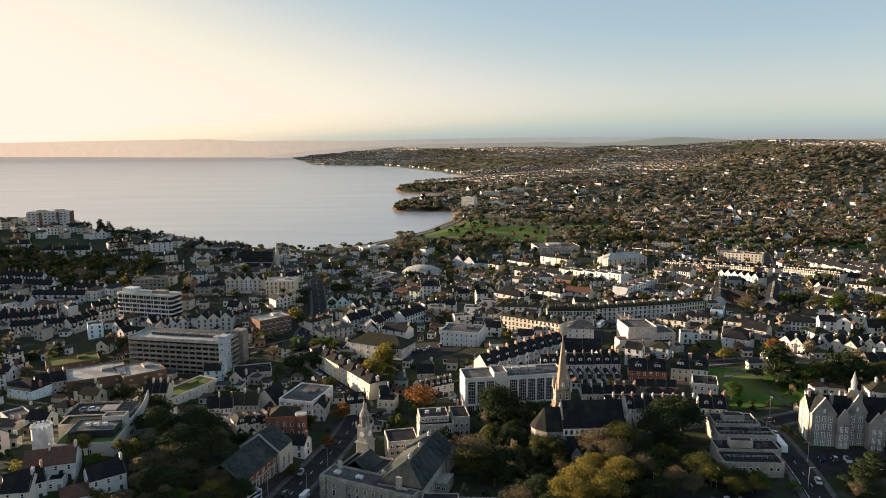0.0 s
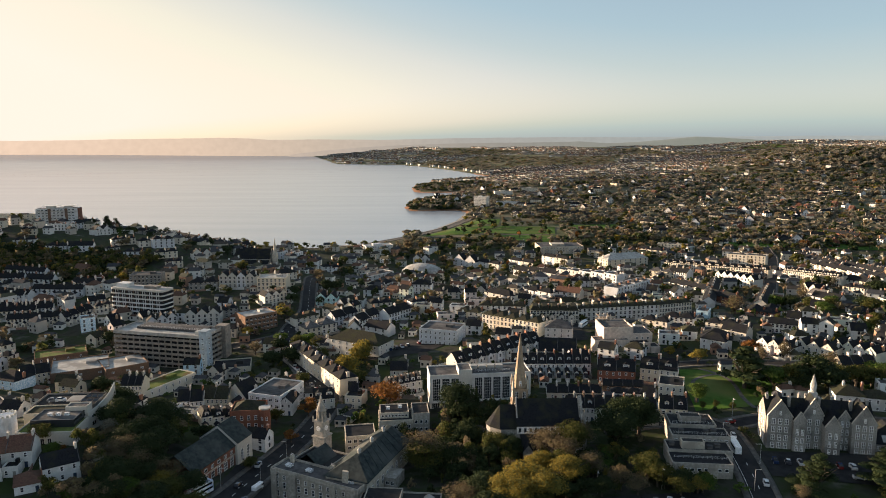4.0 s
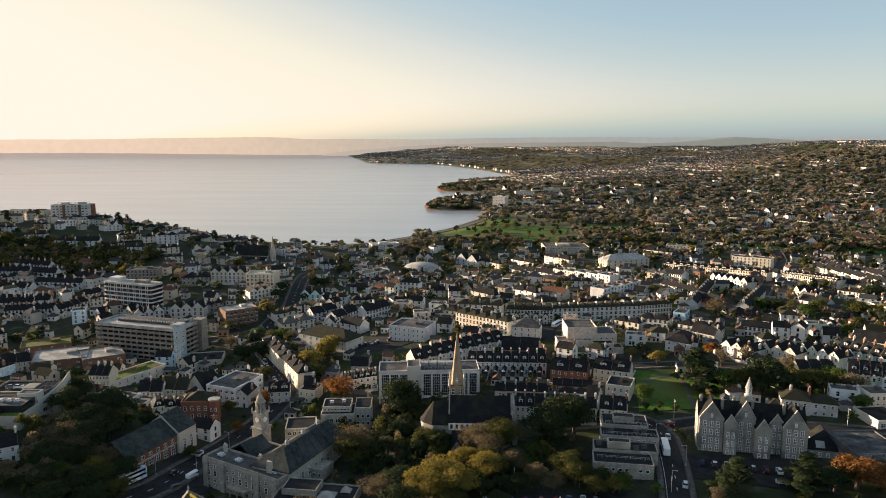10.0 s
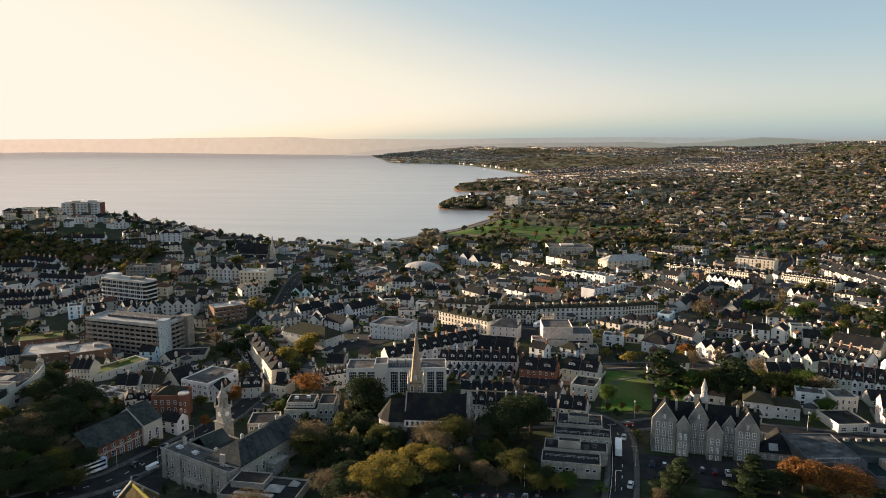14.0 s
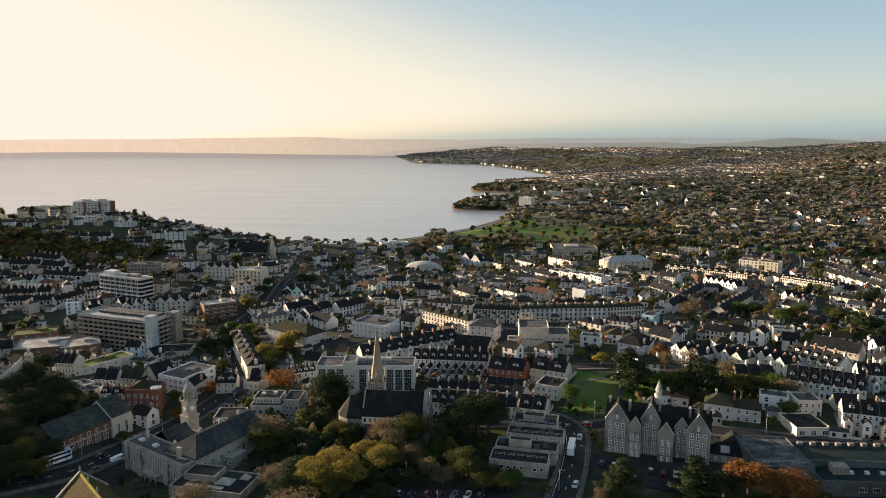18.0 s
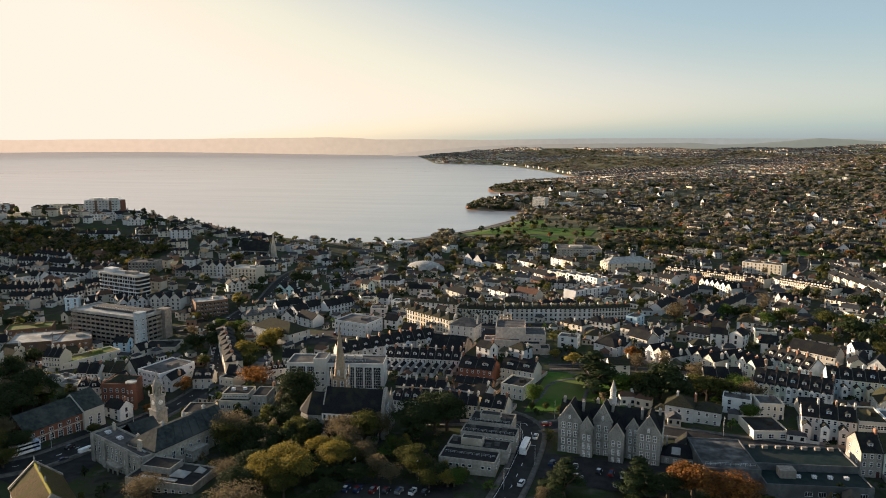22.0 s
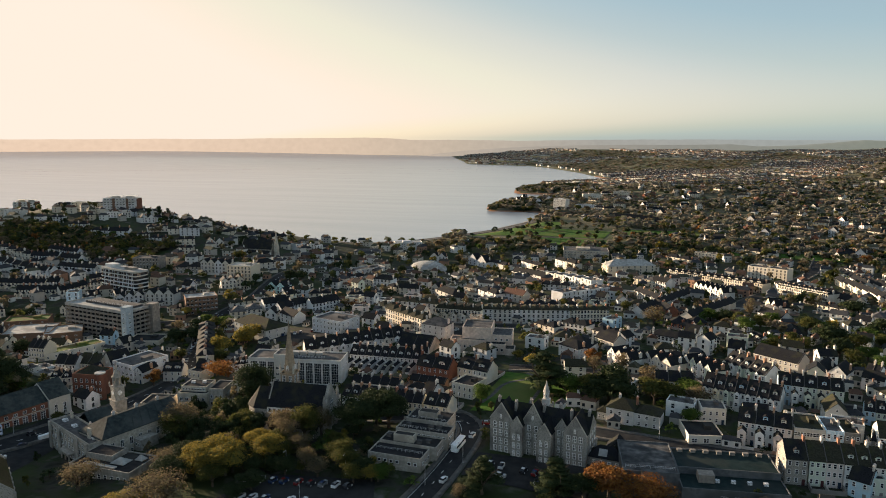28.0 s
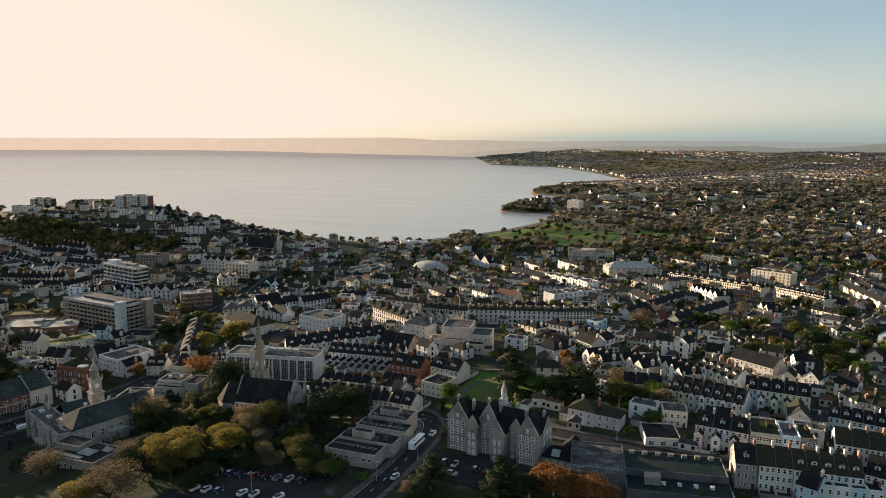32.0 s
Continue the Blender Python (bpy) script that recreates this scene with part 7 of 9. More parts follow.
# theatre-like hall with a scaffolded tower
def theatre():
    claim(110, 366, 6, 40, 26)
    r = thing("rendered_theatre", 109, 367, 5, "pinkish cream rendered theatre with stepped plain walls", "theatre", z=29.0)
    block(r, "lower_wall", -15, 0, 4, 8, -2, 7.5, PINK, "", .6, FELT)
    block(r, "auditorium", -9, 4, 7, 22, -2, 13.2, PINK, "", .8, FELT)
    block(r, "stage_house", 7.004, 5, 18, 20, -2, 9.6, PINK, "", .6, FELT)
    block(r, "side_wing", 4.004, -1, 15, 4.9, -2, 6.2, PINK, "", .5, DARKFELT)
    block(r, "porch", 15.004, -2, 20, 6, -2, 4.2, PINK, "", .4, DARKFELT)
    row_of(r, -14.5, 3.5, 0, 3.6, 6, (1.1, 1.4), "plain")
    row_of(r, 4.4, 14.5, -1, 2.8, 4, (1.3, 1.4), "plain")
    row_of(r, 8, 17, 5, 6.9, 3, (1.1, 1.2), "plain")
    s = thing("scaffolded_tower", 103, 388, 5, "square rendered tower wrapped in scaffolding", "tower", z=28.6)
    block(s, "wall", -1.9, .5, 1.9, 4.3, -2, 14, TAN)
    for z in range(0, 16, 2):
        g = Geo()
        for q in ((-3.3, -.9, 3.3, -.1), (-3.3, 4.9, 3.3, 5.7)):
            g.box(q[0], q[1], z + 1.9, q[2], q[3], z + 2.0)
        for q in ((-3.3, -.1, -2.5, 4.9), (2.5, -.1, 3.3, 4.9)):
            g.box(q[0], q[1], z + 1.9, q[2], q[3], z + 2.0)
        part("scaffold_board", g, TAN, s)
    for x in (-3.3, -1.1, 1.1, 3.3):
        for y in (-.9, 5.7):
            g = Geo()
            g.drum(x, y, -2, 17.5, .07, .07, 6)
            part("scaffold_pole", g, METAL, s)


theatre()


# white tented dome
def dome():
    claim(-21, 705, -15, 46, 30)
    r = thing("white_dome_hall", -21, 722, -18, "low white curved-roof leisure hall", "hall", z=5.0)
    g = Geo()
    n = 12
    for k in range(n):
        a, b = math.pi * k / n, math.pi * (k + 1) / n
        for j in range(8):
            u, v = -1 + j / 4, -1 + (j + 1) / 4

            def q(s, t):
                f = math.sqrt(max(.02, 1 - s * s))
                return (23 * s, -15 * math.cos(t) * f, 9.5 * math.sin(t) * f)
            g.face([q(u, a), q(v, a), q(v, b), q(u, b)])
    part("curved_roof", g, PALEROOF, r, "smooth white curved roof")
    b = Geo()
    b.drum(0, 0, -3, 2.2, 15, 15, 20)
    part("wall", b, WHITE, r)


dome()


# flat-roofed shopping hall
def shopping_hall():
    claim(212, 234, 3, 56, 28)
    r = thing("shopping_hall", 211, 234.5, 6, "long low shopping hall with worn grey and dark teal flat roofs", "shop", z=30.0)
    block(r, "west_wing", -24, 0, -6, 24, -3, 6.6, DARKPANEL, "", .5, WORNROOF)
    block(r, "east_wing", -5.996, 6, 27, 21, -3, 6.2, DARKPANEL, "", .6, TEALROOF)
    block(r, "front_wing", -5.996, -5, 27, 5.99, -3, 4.4, DARKPANEL, "", .5, TEALROOF)
    row_of(r, 5, 26, -5, 1.2, 5, (2.4, 1.6), "dark")
    block(r, "plant_room", 0, 0, 5, 4, 4.52, 7.2, CONCRETE)
    for k in range(7):
        vent_box(r, -3 + 4.4 * k, 19, 6.4, 1.7, 1.3, .9, CONCRETE)
    for k in range(4):
        vent_box(r, 6 + 5 * k, 1, 4.6, 1.3, 1.1, .8)
    railing(r, -23, 3, -7, 3, 6.7)


shopping_hall()


# small stone lodge between the institution and the shopping hall
def lodge():
    claim(181, 249, -8, 13, 16)
    r = thing("stone_lodge", 181, 247.5, -8, "low grey stone lodge with steep dark slate roofs", "lodge", z=29.4)
    g = Geo()
    g.box(-6, 0, -2, 6, 7, 3.6)
    g.box(-1.5, 7.004, -2, 6, 15, 3.6)
    part("wall", g, STONE, r)
    t = Geo()
    t.hip(-6, 0, 6, 7, 3.6, 3.4, 0, .3)
    part("roof", t, SLATE, r)
    t = Geo()
    t.gable(-1.5, 5, 6, 15, 3.6, 3.6, "y", 0, .3, .2)
    part("rear_roof", t, SLATE, r)
    g = Geo()
    g.solid([(-2.6, .3, 3.95), (.4, .3, 3.95), (.4, 2.3, 5.85), (-2.6, 2.3, 5.85)], [(-2.6, .3, 4.15), (.4, .3, 4.15), (.4, 2.3, 6.05), (-2.6, 2.3, 6.05)])
    part("roof_light", g, PALEROOF, r, "pale sloping roof light")
    row_of(r, -5.5, 5.5, 0, 1.0, 4, (1.2, 1.6), "stone")
    side_row(r, -6, 1, 6.5, 1.0, 2, (1.1, 1.5), "stone", False)
    part("chimney", chimney_mesh(.8, 1.2, 2.6, 2, STONE), None, r, at=pose(-4.5, 5.5, 5.6))


lodge()


# white villa with hipped slate roofs behind the stone building
def big_villa():
    claim(186, 284, -12, 28, 18)
    r = thing("white_villa", 186.5, 283.5, -14, "large white villa with hipped mossy slate roofs", "villa", z=31.6)
    block(r, "wall", -7, 0, 4, 11, -3, 6.4, WHITE)
    block(r, "side_wing", 4.004, 1, 14, 9, -3, 5.8, WHITE)
    block(r, "low_wing", -11, 1, -7.004, 6, -3, 3.4, WHITE)
    for q, up in (((-7, 0, 4, 11, 6.4), 3.2), ((4.2, 1, 14, 9, 5.8), 2.6), ((-11, 1, -7, 6, 3.4), 1.6)):
        t = Geo()
        t.hip(*q, up)
        part("roof", t, MOSSROOF, r)
    for z in (.9, 3.8):
        row_of(r, -6.5, 3.5, 0, z, 3, (1.1, 1.5))
        row_of(r, 4.5, 13.5, 1, z - .2, 3, (1.1, 1.4))
        side_row(r, -7, 5, 10, z, 1, (1.1, 1.5), "sash", False)
    row_of(r, -10.6, -7.4, 1, .9, 2, (1.0, 1.3))
    for x in (-3, 4):
        part("chimney", chimney_mesh(.8, 1.5, 2, 2), None, r, at=pose(x, 6, 8.4))


big_villa()

# large flat-roofed and seafront buildings farther off
def plain_block(name, x, y, turn, w, d, storeys, wall, cover, label, category, n, sh=3.0):
    claim(x, y, turn, w, d)
    r = thing(name, x, y, turn, label, category, z=lowest(x, y, turn, w, d))
    block(r, "wall", -w / 2, 0, w / 2, d, -3, storeys * sh, wall, "", .6, cover)
    for k in range(storeys):
        row_of(r, -w / 2 + .6, w / 2 - .6, 0, sh * k + .9, n, (1.5, 1.4), "plain")
        b = Geo()
        b.box(-w / 2 - .1, -.25, sh * (k + 1) - .35, w / 2 + .1, -.1, sh * (k + 1) - .1)
        part("floor_band", b, wall, r)
    block(r, "plant_room", -w * .2, d * .3, w * .1, d * .7, storeys * sh + .12, storeys * sh + 2.0, wall)
    return r


plain_block("museum_building", 138, 832, 6, 52, 34, 3, SANDSTONE, FELT, "wide low flat-roofed civic hall", "hall", 14)
plain_block("seafront_hotel", -80, 838, 25, 34, 16, 3, WHITE, PALEROOF, "white flat-roofed seafront hotel", "hotel", 10)
plain_block("tower_hotel", 50, 1404, -28, 28, 14, 7, WHITE, PALEROOF, "tall white seafront hotel with rows of windows", "hotel", 8)
plain_block("long_hotel", 105, 1390, -20, 50, 16, 3, WHITE, FELT, "long white hotel wing", "hotel", 12)
plain_block("seaside_flats", 105, 1560, 10, 40, 14, 4, CREAM, FELT, "cream flat-roofed seaside flats", "flats", 10)
plain_block("seaside_flats", 165, 1600, -5, 36, 14, 4, CREAM, FELT, "cream flat-roofed seaside flats", "flats", 10)
for x, y, w in ((185, 1262, 74), (196, 1236, 70), (214, 1212, 46)):
    house(x, y, -14, w, 10, 1, "gable", BRICK, SLATE, "long low red-brick station shed with a slate roof", "shed", "", False, across=12, stacks=0, name="station_shed", sh=4.2)
# ---- roads, lawns and pavements ----
LANES = []


def ribbon(name, pts, width, mat, label, category, lift=0.12, kerb=True, kind="structure"):
    """A road laid on the ground along a line of places."""
    line = []
    for (ax, ay), (bx, by) in zip(pts, pts[1:]):
        n = max(1, int(math.hypot(bx - ax, by - ay) / 4))
        line += [(ax + (bx - ax) * k / n, ay + (by - ay) * k / n) for k in range(n)]
    line.append(pts[-1])
    L = np.array(line)
    for _ in range(6):
        L[1:-1] = (L[:-2] + 2 * L[1:-1] + L[2:]) / 4
    d = np.gradient(L, axis=0)
    d /= np.linalg.norm(d, axis=1, keepdims=True)
    nrm = np.stack([-d[:, 1], d[:, 0]], 1)
    across = np.linspace(-width / 2, width / 2, max(3, int(width / 3)))
    xs = L[:, None, 0] + nrm[:, None, 0] * across[None]
    ys = L[:, None, 1] + nrm[:, None, 1] * across[None]
    zs = height(xs, ys)
    zs = np.maximum(zs, zs.mean(1, keepdims=True) * .6 + zs * .4) + lift
    ob = tagged(sheet(name, xs, ys, zs, [mat]), label, category, kind=kind)
    for x, y in L[::2]:
        LANES.append((x, y, width / 2))
    if kerb:
        for side, a in ((-1, -width / 2), (1, width / 2)):
            ks = np.array([0, .0, 2.0, 2.0]) * side + a
            kx, ky = L[:, None, 0] + nrm[:, None, 0] * ks[None], L[:, None, 1] + nrm[:, None, 1] * ks[None]
            kz = height(kx, ky) + np.array([lift - .05, lift + .14, lift + .14, -.6])[None]
            kz[:, 1:3] = np.maximum(kz[:, 1:3], zs[:, [0 if side < 0 else -1]] + .12)
            order = slice(None) if side < 0 else slice(None, None, -1)
            tagged(sheet("pavement", kx[:, order], ky[:, order], kz[:, order], [PAVING]), "grey pavement with a raised kerb", "pavement", kind="structure")
    return L, nrm, zs


def dashes(L, nrm, off, step, length, wide=.12, lift=.16):
    """Painted dashes along a road."""
    V, F = [], []
    run = 0.0
    for k in range(len(L) - 1):
        run += math.hypot(*(L[k + 1] - L[k]))
        if run >= step:
            run = 0.0
            d = (L[k + 1] - L[k]) / np.linalg.norm(L[k + 1] - L[k])
            p, n = L[k] + nrm[k] * off, nrm[k]
            q = [p - n * wide, p - n * wide + d * length, p + n * wide + d * length, p + n * wide]
            b = len(V)
            V += [(x, y, ground_at(x, y) + lift) for x, y in q]
            F.append((b, b + 3, b + 2, b + 1))
    if F:
        joined("road_marking", V, F, None, [PAINT], "white painted road dashes", "road marking")


def field(name, pts, mat, label, category, lift=.10, step=4.0, kind="structure"):
    """A sheet laid on the ground inside a four-cornered outline."""
    a, b, c, d = [np.array(p, float) for p in pts]
    n = int(max(np.linalg.norm(b - a), np.linalg.norm(c - b)) / step) + 2
    u, v = np.meshgrid(np.linspace(0, 1, n), np.linspace(0, 1, n), indexing="ij")
    q = (a * (1 - u[..., None]) + b * u[..., None]) * (1 - v[..., None]) + (d * (1 - u[..., None]) + c * u[..., None]) * v[..., None]
    return tagged(sheet(name, q[..., 0], q[..., 1], height(q[..., 0], q[..., 1]) + lift, [mat]), label, category, kind=kind)


road_a = ribbon("road", [(118, 195), (123, 215), (126, 235), (128, 255), (129, 270), (122, 280), (112, 284)], 8, ASPHALT, "dark asphalt road curving between offices", "road", lift=.35)
dashes(road_a[0], road_a[1], 0, 5, 2, .1, .5)
dashes(road_a[0], road_a[1], 3.4, 3.9, 3.6, .07, .5)
road_b = ribbon("road", [(129, 272), (150, 279), (176, 274), (205, 268), (245, 262)], 7, ASPHALT, "side street beside the park", "road", lift=.3)
ribbon("road", [(80, 272), (100, 276), (122, 280)], 7, ASPHALT, "shopping street behind the church", "road", lift=.3)
road_c = ribbon("road", [(-75, 195), (-58, 220), (-54, 245), (-48, 268), (-42, 290), (-38, 320), (-60, 360), (-78, 400), (-90, 435), (-84, 470), (-96, 530), (-110, 600), (-100, 680)], 9, ASPHALT, "town street winding down between the houses", "road", lift=.3)
dashes(road_c[0], road_c[1], 0, 6, 2.4, .1, .45)
ribbon("road", [(-90, 425), (-118, 410), (-135, 408)], 8, ASPHALT, "ramp road to the car park", "road", lift=.4)
field("square", [(-66, 205), (-36, 200), (-44, 262), (-62, 262)], ASPHALT, "asphalt square in front of the town hall", "square", .2)
ribbon("road", [(250, 520), (264, 553), (298, 630), (332, 708), (372, 803), (400, 900)], 9, ASPHALT, "straight street lined with terraces", "road", lift=.3)
ribbon("road", [(60, 425), (100, 430), (150, 440), (185, 470)], 8, ASPHALT, "street along the crescent", "road", lift=.3)
ribbon("road", [(130, 345), (160, 348), (190, 340), (235, 326), (290, 318)], 6, ASPHALT, "residential street", "road", lift=.3)
ribbon("road", [(-200, 905), (-105, 938), (-62, 1000), (-12, 1095), (24, 1215), (40, 1330), (45, 1420), (60, 1560), (80, 1700)], 14, PAVING, "seafront road along the shore", "road", lift=.5)
ribbon("promenade", [(-205, 897), (-112, 929), (-72, 996), (-22, 1098), (13, 1217), (28, 1332)], 15, PALEPAVING, "pale promenade along the sea wall", "promenade", lift=.5, kerb=False)
field("car_park_ground", [(52, 186), (112, 196), (104, 222), (62, 218)], ASPHALT, "asphalt car park with painted bays", "car park", .25)
field("car_park_ground", [(-30, 372), (4, 380), (22, 402), (-8, 408)], ASPHALT, "asphalt yard used for parking", "car park", .25)
field("car_park_ground", [(132, 232), (176, 222), (178, 246), (134, 250)], ASPHALT, "asphalt forecourt with parked cars", "car park", .25)
field("yard", [(58, 425), (80, 390), (96, 395), (96, 425)], ASPHALT, "asphalt yard beside the theatre", "yard", .25)
field("lawn", [(123, 287), (147, 290), (158, 334), (130, 338)], GRASS, "sunlit green park lawn", "lawn", .2)
field("lawn", [(147, 290), (165, 296), (170, 330), (158, 334)], GRASS, "green park lawn under trees", "lawn", .2)
ribbon("park_path", [(148, 288), (146, 300), (150, 312), (149, 330), (140, 338)], 1.8, PAVING, "winding park path", "path", .3, False)
ribbon("park_path", [(126, 296), (131, 306), (129, 318), (136, 328), (149, 330)], 1.8, PAVING, "winding park path", "path", .3, False)
# seafront parks and fields
for q in ([(-40, 985), (40, 1000), (70, 1090), (10, 1110)], [(45, 1010), (150, 1000), (160, 1080), (80, 1095)], [(10, 1125), (75, 1110), (80, 1180), (40, 1190)],
          [(90, 930), (160, 925), (165, 985), (60, 990)], [(170, 1050), (290, 1060), (285, 1115), (180, 1110)], [(300, 900), (420, 880), (440, 925), (310, 940)],
          [(640, 800), (800, 760), (830, 830), (660, 860)], [(470, 870), (600, 840), (620, 890), (480, 915)]):
    field("lawn", q, GRASS, "mown seafront lawn", "lawn", .35, 6)
for q in ([(1350, 3650), (1750, 3600), (1800, 3900), (1380, 3950)], [(1500, 2600), (1900, 2450), (2000, 2700), (1600, 2850)], [(1180, 2500), (1420, 2450), (1480, 2600), (1230, 2660)], [(260, 2000), (420, 1990), (430, 2060), (270, 2075)]):
    field("field", q, GRASS, "far green field", "field", 1.5, 20)
# ---- trees ----
def leaf_cloud(seed, lobes, leaf, count, flat=1.0, shape="round", tilt=.55, lift=0.0):
    """Corners and faces of a crown of radius 1 about (0, 0, 0): many small leaf clumps over uneven lobes."""
    rng = np.random.RandomState(seed)
    centres, sizes = [], []
    for k in range(lobes):
        if shape == "cone":
            h = (k + .5) / lobes
            a, rad = rng.rand() * math.tau, (1 - h) * .55
            centres.append((rad * .5 * math.cos(a), rad * .5 * math.sin(a), -1 + 2.1 * h))
            sizes.append((rad * .75 + .12, rad * .75 + .12, .28))
        elif shape == "cedar":
            h = (k % 9 + .5) / 9
            a, rad = rng.rand() * math.tau, (1.05 - h * .88) * rng.uniform(.15, .85)
            centres.append((rad * math.cos(a), rad * math.sin(a), -.85 + 1.9 * h + rng.uniform(-.03, .03)))
            sizes.append((.40 - .2 * h, .40 - .2 * h, .085))
        else:
            v = rng.normal(size=3)
            v /= np.linalg.norm(v)
            q = rng.uniform(.35, .68)
            centres.append((v[0] * q, v[1] * q, v[2] * q * .9 * flat + .05))
            s = rng.uniform(.30, .52)
            sizes.append((s, s, s * rng.uniform(.7, .95) * flat))
    centres, sizes = np.array(centres), np.array(sizes)
    pick = rng.choice(lobes, count, p=(sizes[:, 0] ** 2) / (sizes[:, 0] ** 2).sum())
    n = rng.normal(size=(count, 3))
    n[:, 2] = np.abs(n[:, 2]) * .9 + n[:, 2] * .35
    n /= np.linalg.norm(n, axis=1, keepdims=True)
    p = centres[pick] + n * sizes[pick] * rng.uniform(.72, 1.08, (count, 1))
    core = np.arange(count) < count * .12
    p[core] = centres[pick[core]] + n[core] * sizes[pick[core]] * .4
    up = n + rng.normal(size=(count, 3)) * tilt
    up[:, 2] += lift
    up /= np.linalg.norm(up, axis=1, keepdims=True)
    side = np.cross(up, rng.normal(size=(count, 3)))
    side /= np.linalg.norm(side, axis=1, keepdims=True)
    other = np.cross(up, side)
    s = leaf * rng.uniform(.6, 1.3, (count, 1)) * np.where(core, 2.3, 1.0)[:, None]
    V = np.stack([p + side * s, p + other * s * .8, p - side * s, p - other * s * .8], 1).reshape(-1, 3)
    return V, np.arange(4 * count).reshape(-1, 4)


def crown_mesh(name, V, F, mat):
    me = bpy.data.meshes.new(name)
    me.vertices.add(len(V))
    me.vertices.foreach_set("co", V.astype(np.float32).ravel())
    me.loops.add(4 * len(F))
    me.loops.foreach_set("vertex_index", F.astype(np.int32).ravel())
    me.polygons.add(len(F))
    me.polygons.foreach_set("loop_start", np.arange(0, 4 * len(F), 4, dtype=np.int32))
    me.materials.append(mat)
    me.update(calc_edges=True)
    return me


def trunk_mesh(seed, bare=False):
    """A tapered trunk with forking limbs, for a crown of radius 1 whose centre stands at height 1.25."""
    rng = random.Random(seed)
    g = Geo()

    def limb(a, b, r0, r1, n=6):
        a, b = Vector(a), Vector(b)
        d = (b - a).normalized()
        u = d.orthogonal().normalized()
        v = d.cross(u)
        ring = [u * math.cos(k * math.tau / n) + v * math.sin(k * math.tau / n) for k in range(n)]
        g.solid([a + q * r0 for q in ring], [b + q * r1 for q in ring])
    limb((0, 0, -.15), (.02, 0, .55), .085, .065)
    for k in range(7 if not bare else 11):
        a = k * 2.4 + rng.random()
        e = (math.cos(a) * rng.uniform(.3, .55), math.sin(a) * rng.uniform(.3, .55), rng.uniform(.95, 1.5))
        limb((.02, 0, .45 + .05 * (k % 3)), e, .045, .02, 5)
        for j in range(3 if bare else 2):
            limb(e, (e[0] * 1.5 + rng.uniform(-.2, .2), e[1] * 1.5 + rng.uniform(-.2, .2), e[2] + rng.uniform(.1, .5)), .02, .006, 4)
    return g.mesh("trunk", BARK)


TREE_KINDS = {"dark": (LEAF_DARK, 26, .055, 3600, .95, "round", "dark evergreen broadleaf tree with a dense crown"),
              "olive": (LEAF_OLIVE, 24, .050, 2600, 1.0, "round", "olive-green tree beginning to turn in autumn"),
              "yellow": (LEAF_YELLOW, 24, .050, 2700, 1.0, "round", "tree in yellow and gold autumn leaf"),
              "orange": (LEAF_ORANGE, 12, .065, 1700, 1.0, "round", "tree in orange autumn leaf"),
              "rust": (LEAF_ORANGE, 16, .038, 2200, 1.0, "round", "thinning tree in rusty autumn leaf"),
              "brown": (LEAF_BROWN, 18, .034, 2500, 1.05, "round", "half-bare tree with thin brown autumn leaves"),
              "light": (LEAF_LIGHT, 24, .052, 2500, 1.0, "round", "bright green leafy tree"),
              "cone": (LEAF_DARK, 12, .075, 1300, 1.0, "cone", "tall dark pointed conifer"),
              "cedar": (LEAF_DARK, 44, .055, 5600, 1.0, "cedar", "spreading dark cedar with level tiers")}
TREES = {}


def plant(kind, x, y, r, h):
    """One tree with a crown of radius r and height h. Alike trees share their meshes."""
    mat, lobes, leaf, count, flat, shape, label = TREE_KINDS[kind]
    near = y < 300 and shape != "cone"
    count, leaf = (int(count * 1.9), leaf * .70) if near else (int(count * .62), leaf * 1.2)
    made = TREES.setdefault((kind, near), [])
    if len(made) < 3:
        V, F = leaf_cloud(11 * len(made) + len(kind), lobes, leaf, count, flat, shape, *((.3, .5) if shape == "cedar" else ()))
        made.append((crown_mesh("crown", V, F, mat), trunk_mesh(len(made) + 5, kind in ("brown", "rust"))))
    crown, trunk = made[int(abs(x * 7 + y * 3)) % len(made)]
    t = thing("tree", x, y, (x * 37 + y * 91) % 360, label, "tree")
    up = (h - .15) / 2.15 if shape == "round" else h / 2.4
    # the trunk is drawn for a crown centre 1.25 up; the crown's half height is "up"
    lift = h - up * (1.0 * flat if shape == "round" else 1.15)
    part("trunk", trunk, None, t, at=Matrix.Diagonal((r, r, lift / 1.25, 1)))
    part("crown", crown, None, t, at=pose(0, 0, lift) @ Matrix.Diagonal((r, r, up, 1)))
    return t


def free(x, y, room=1.0):
    """Whether nothing is built on a spot."""
    if len(TAKEN) != len(BUILT[0]):
        BUILT[0] = np.array(TAKEN, float).reshape(-1, 5)
        BUILT[1], BUILT[2] = np.cos(np.radians(BUILT[0][:, 2])), np.sin(np.radians(BUILT[0][:, 2]))
    t, c, s = BUILT
    dx, dy = x - t[:, 0], y - t[:, 1]
    return not np.any((np.abs(dx * c + dy * s) < t[:, 3] / 2 + room) & (np.abs(dy * c - dx * s) < t[:, 4] / 2 + room))


BUILT = [np.zeros((0, 5)), None, None]
plant("cedar", 152, 310.5, 12.5, 21)
# umbrella pines along the crest of the left-hand hill
for tx, ty, tr, th in ((-352, 722, 7, 16), (-349, 735, 6, 14), (-300, 748, 7, 12), (-262, 760, 7, 12), (-240, 772, 6, 11), (-455, 690, 6, 11), (-228, 742, 6, 10)):
    plant("cedar", tx, ty, tr, th)
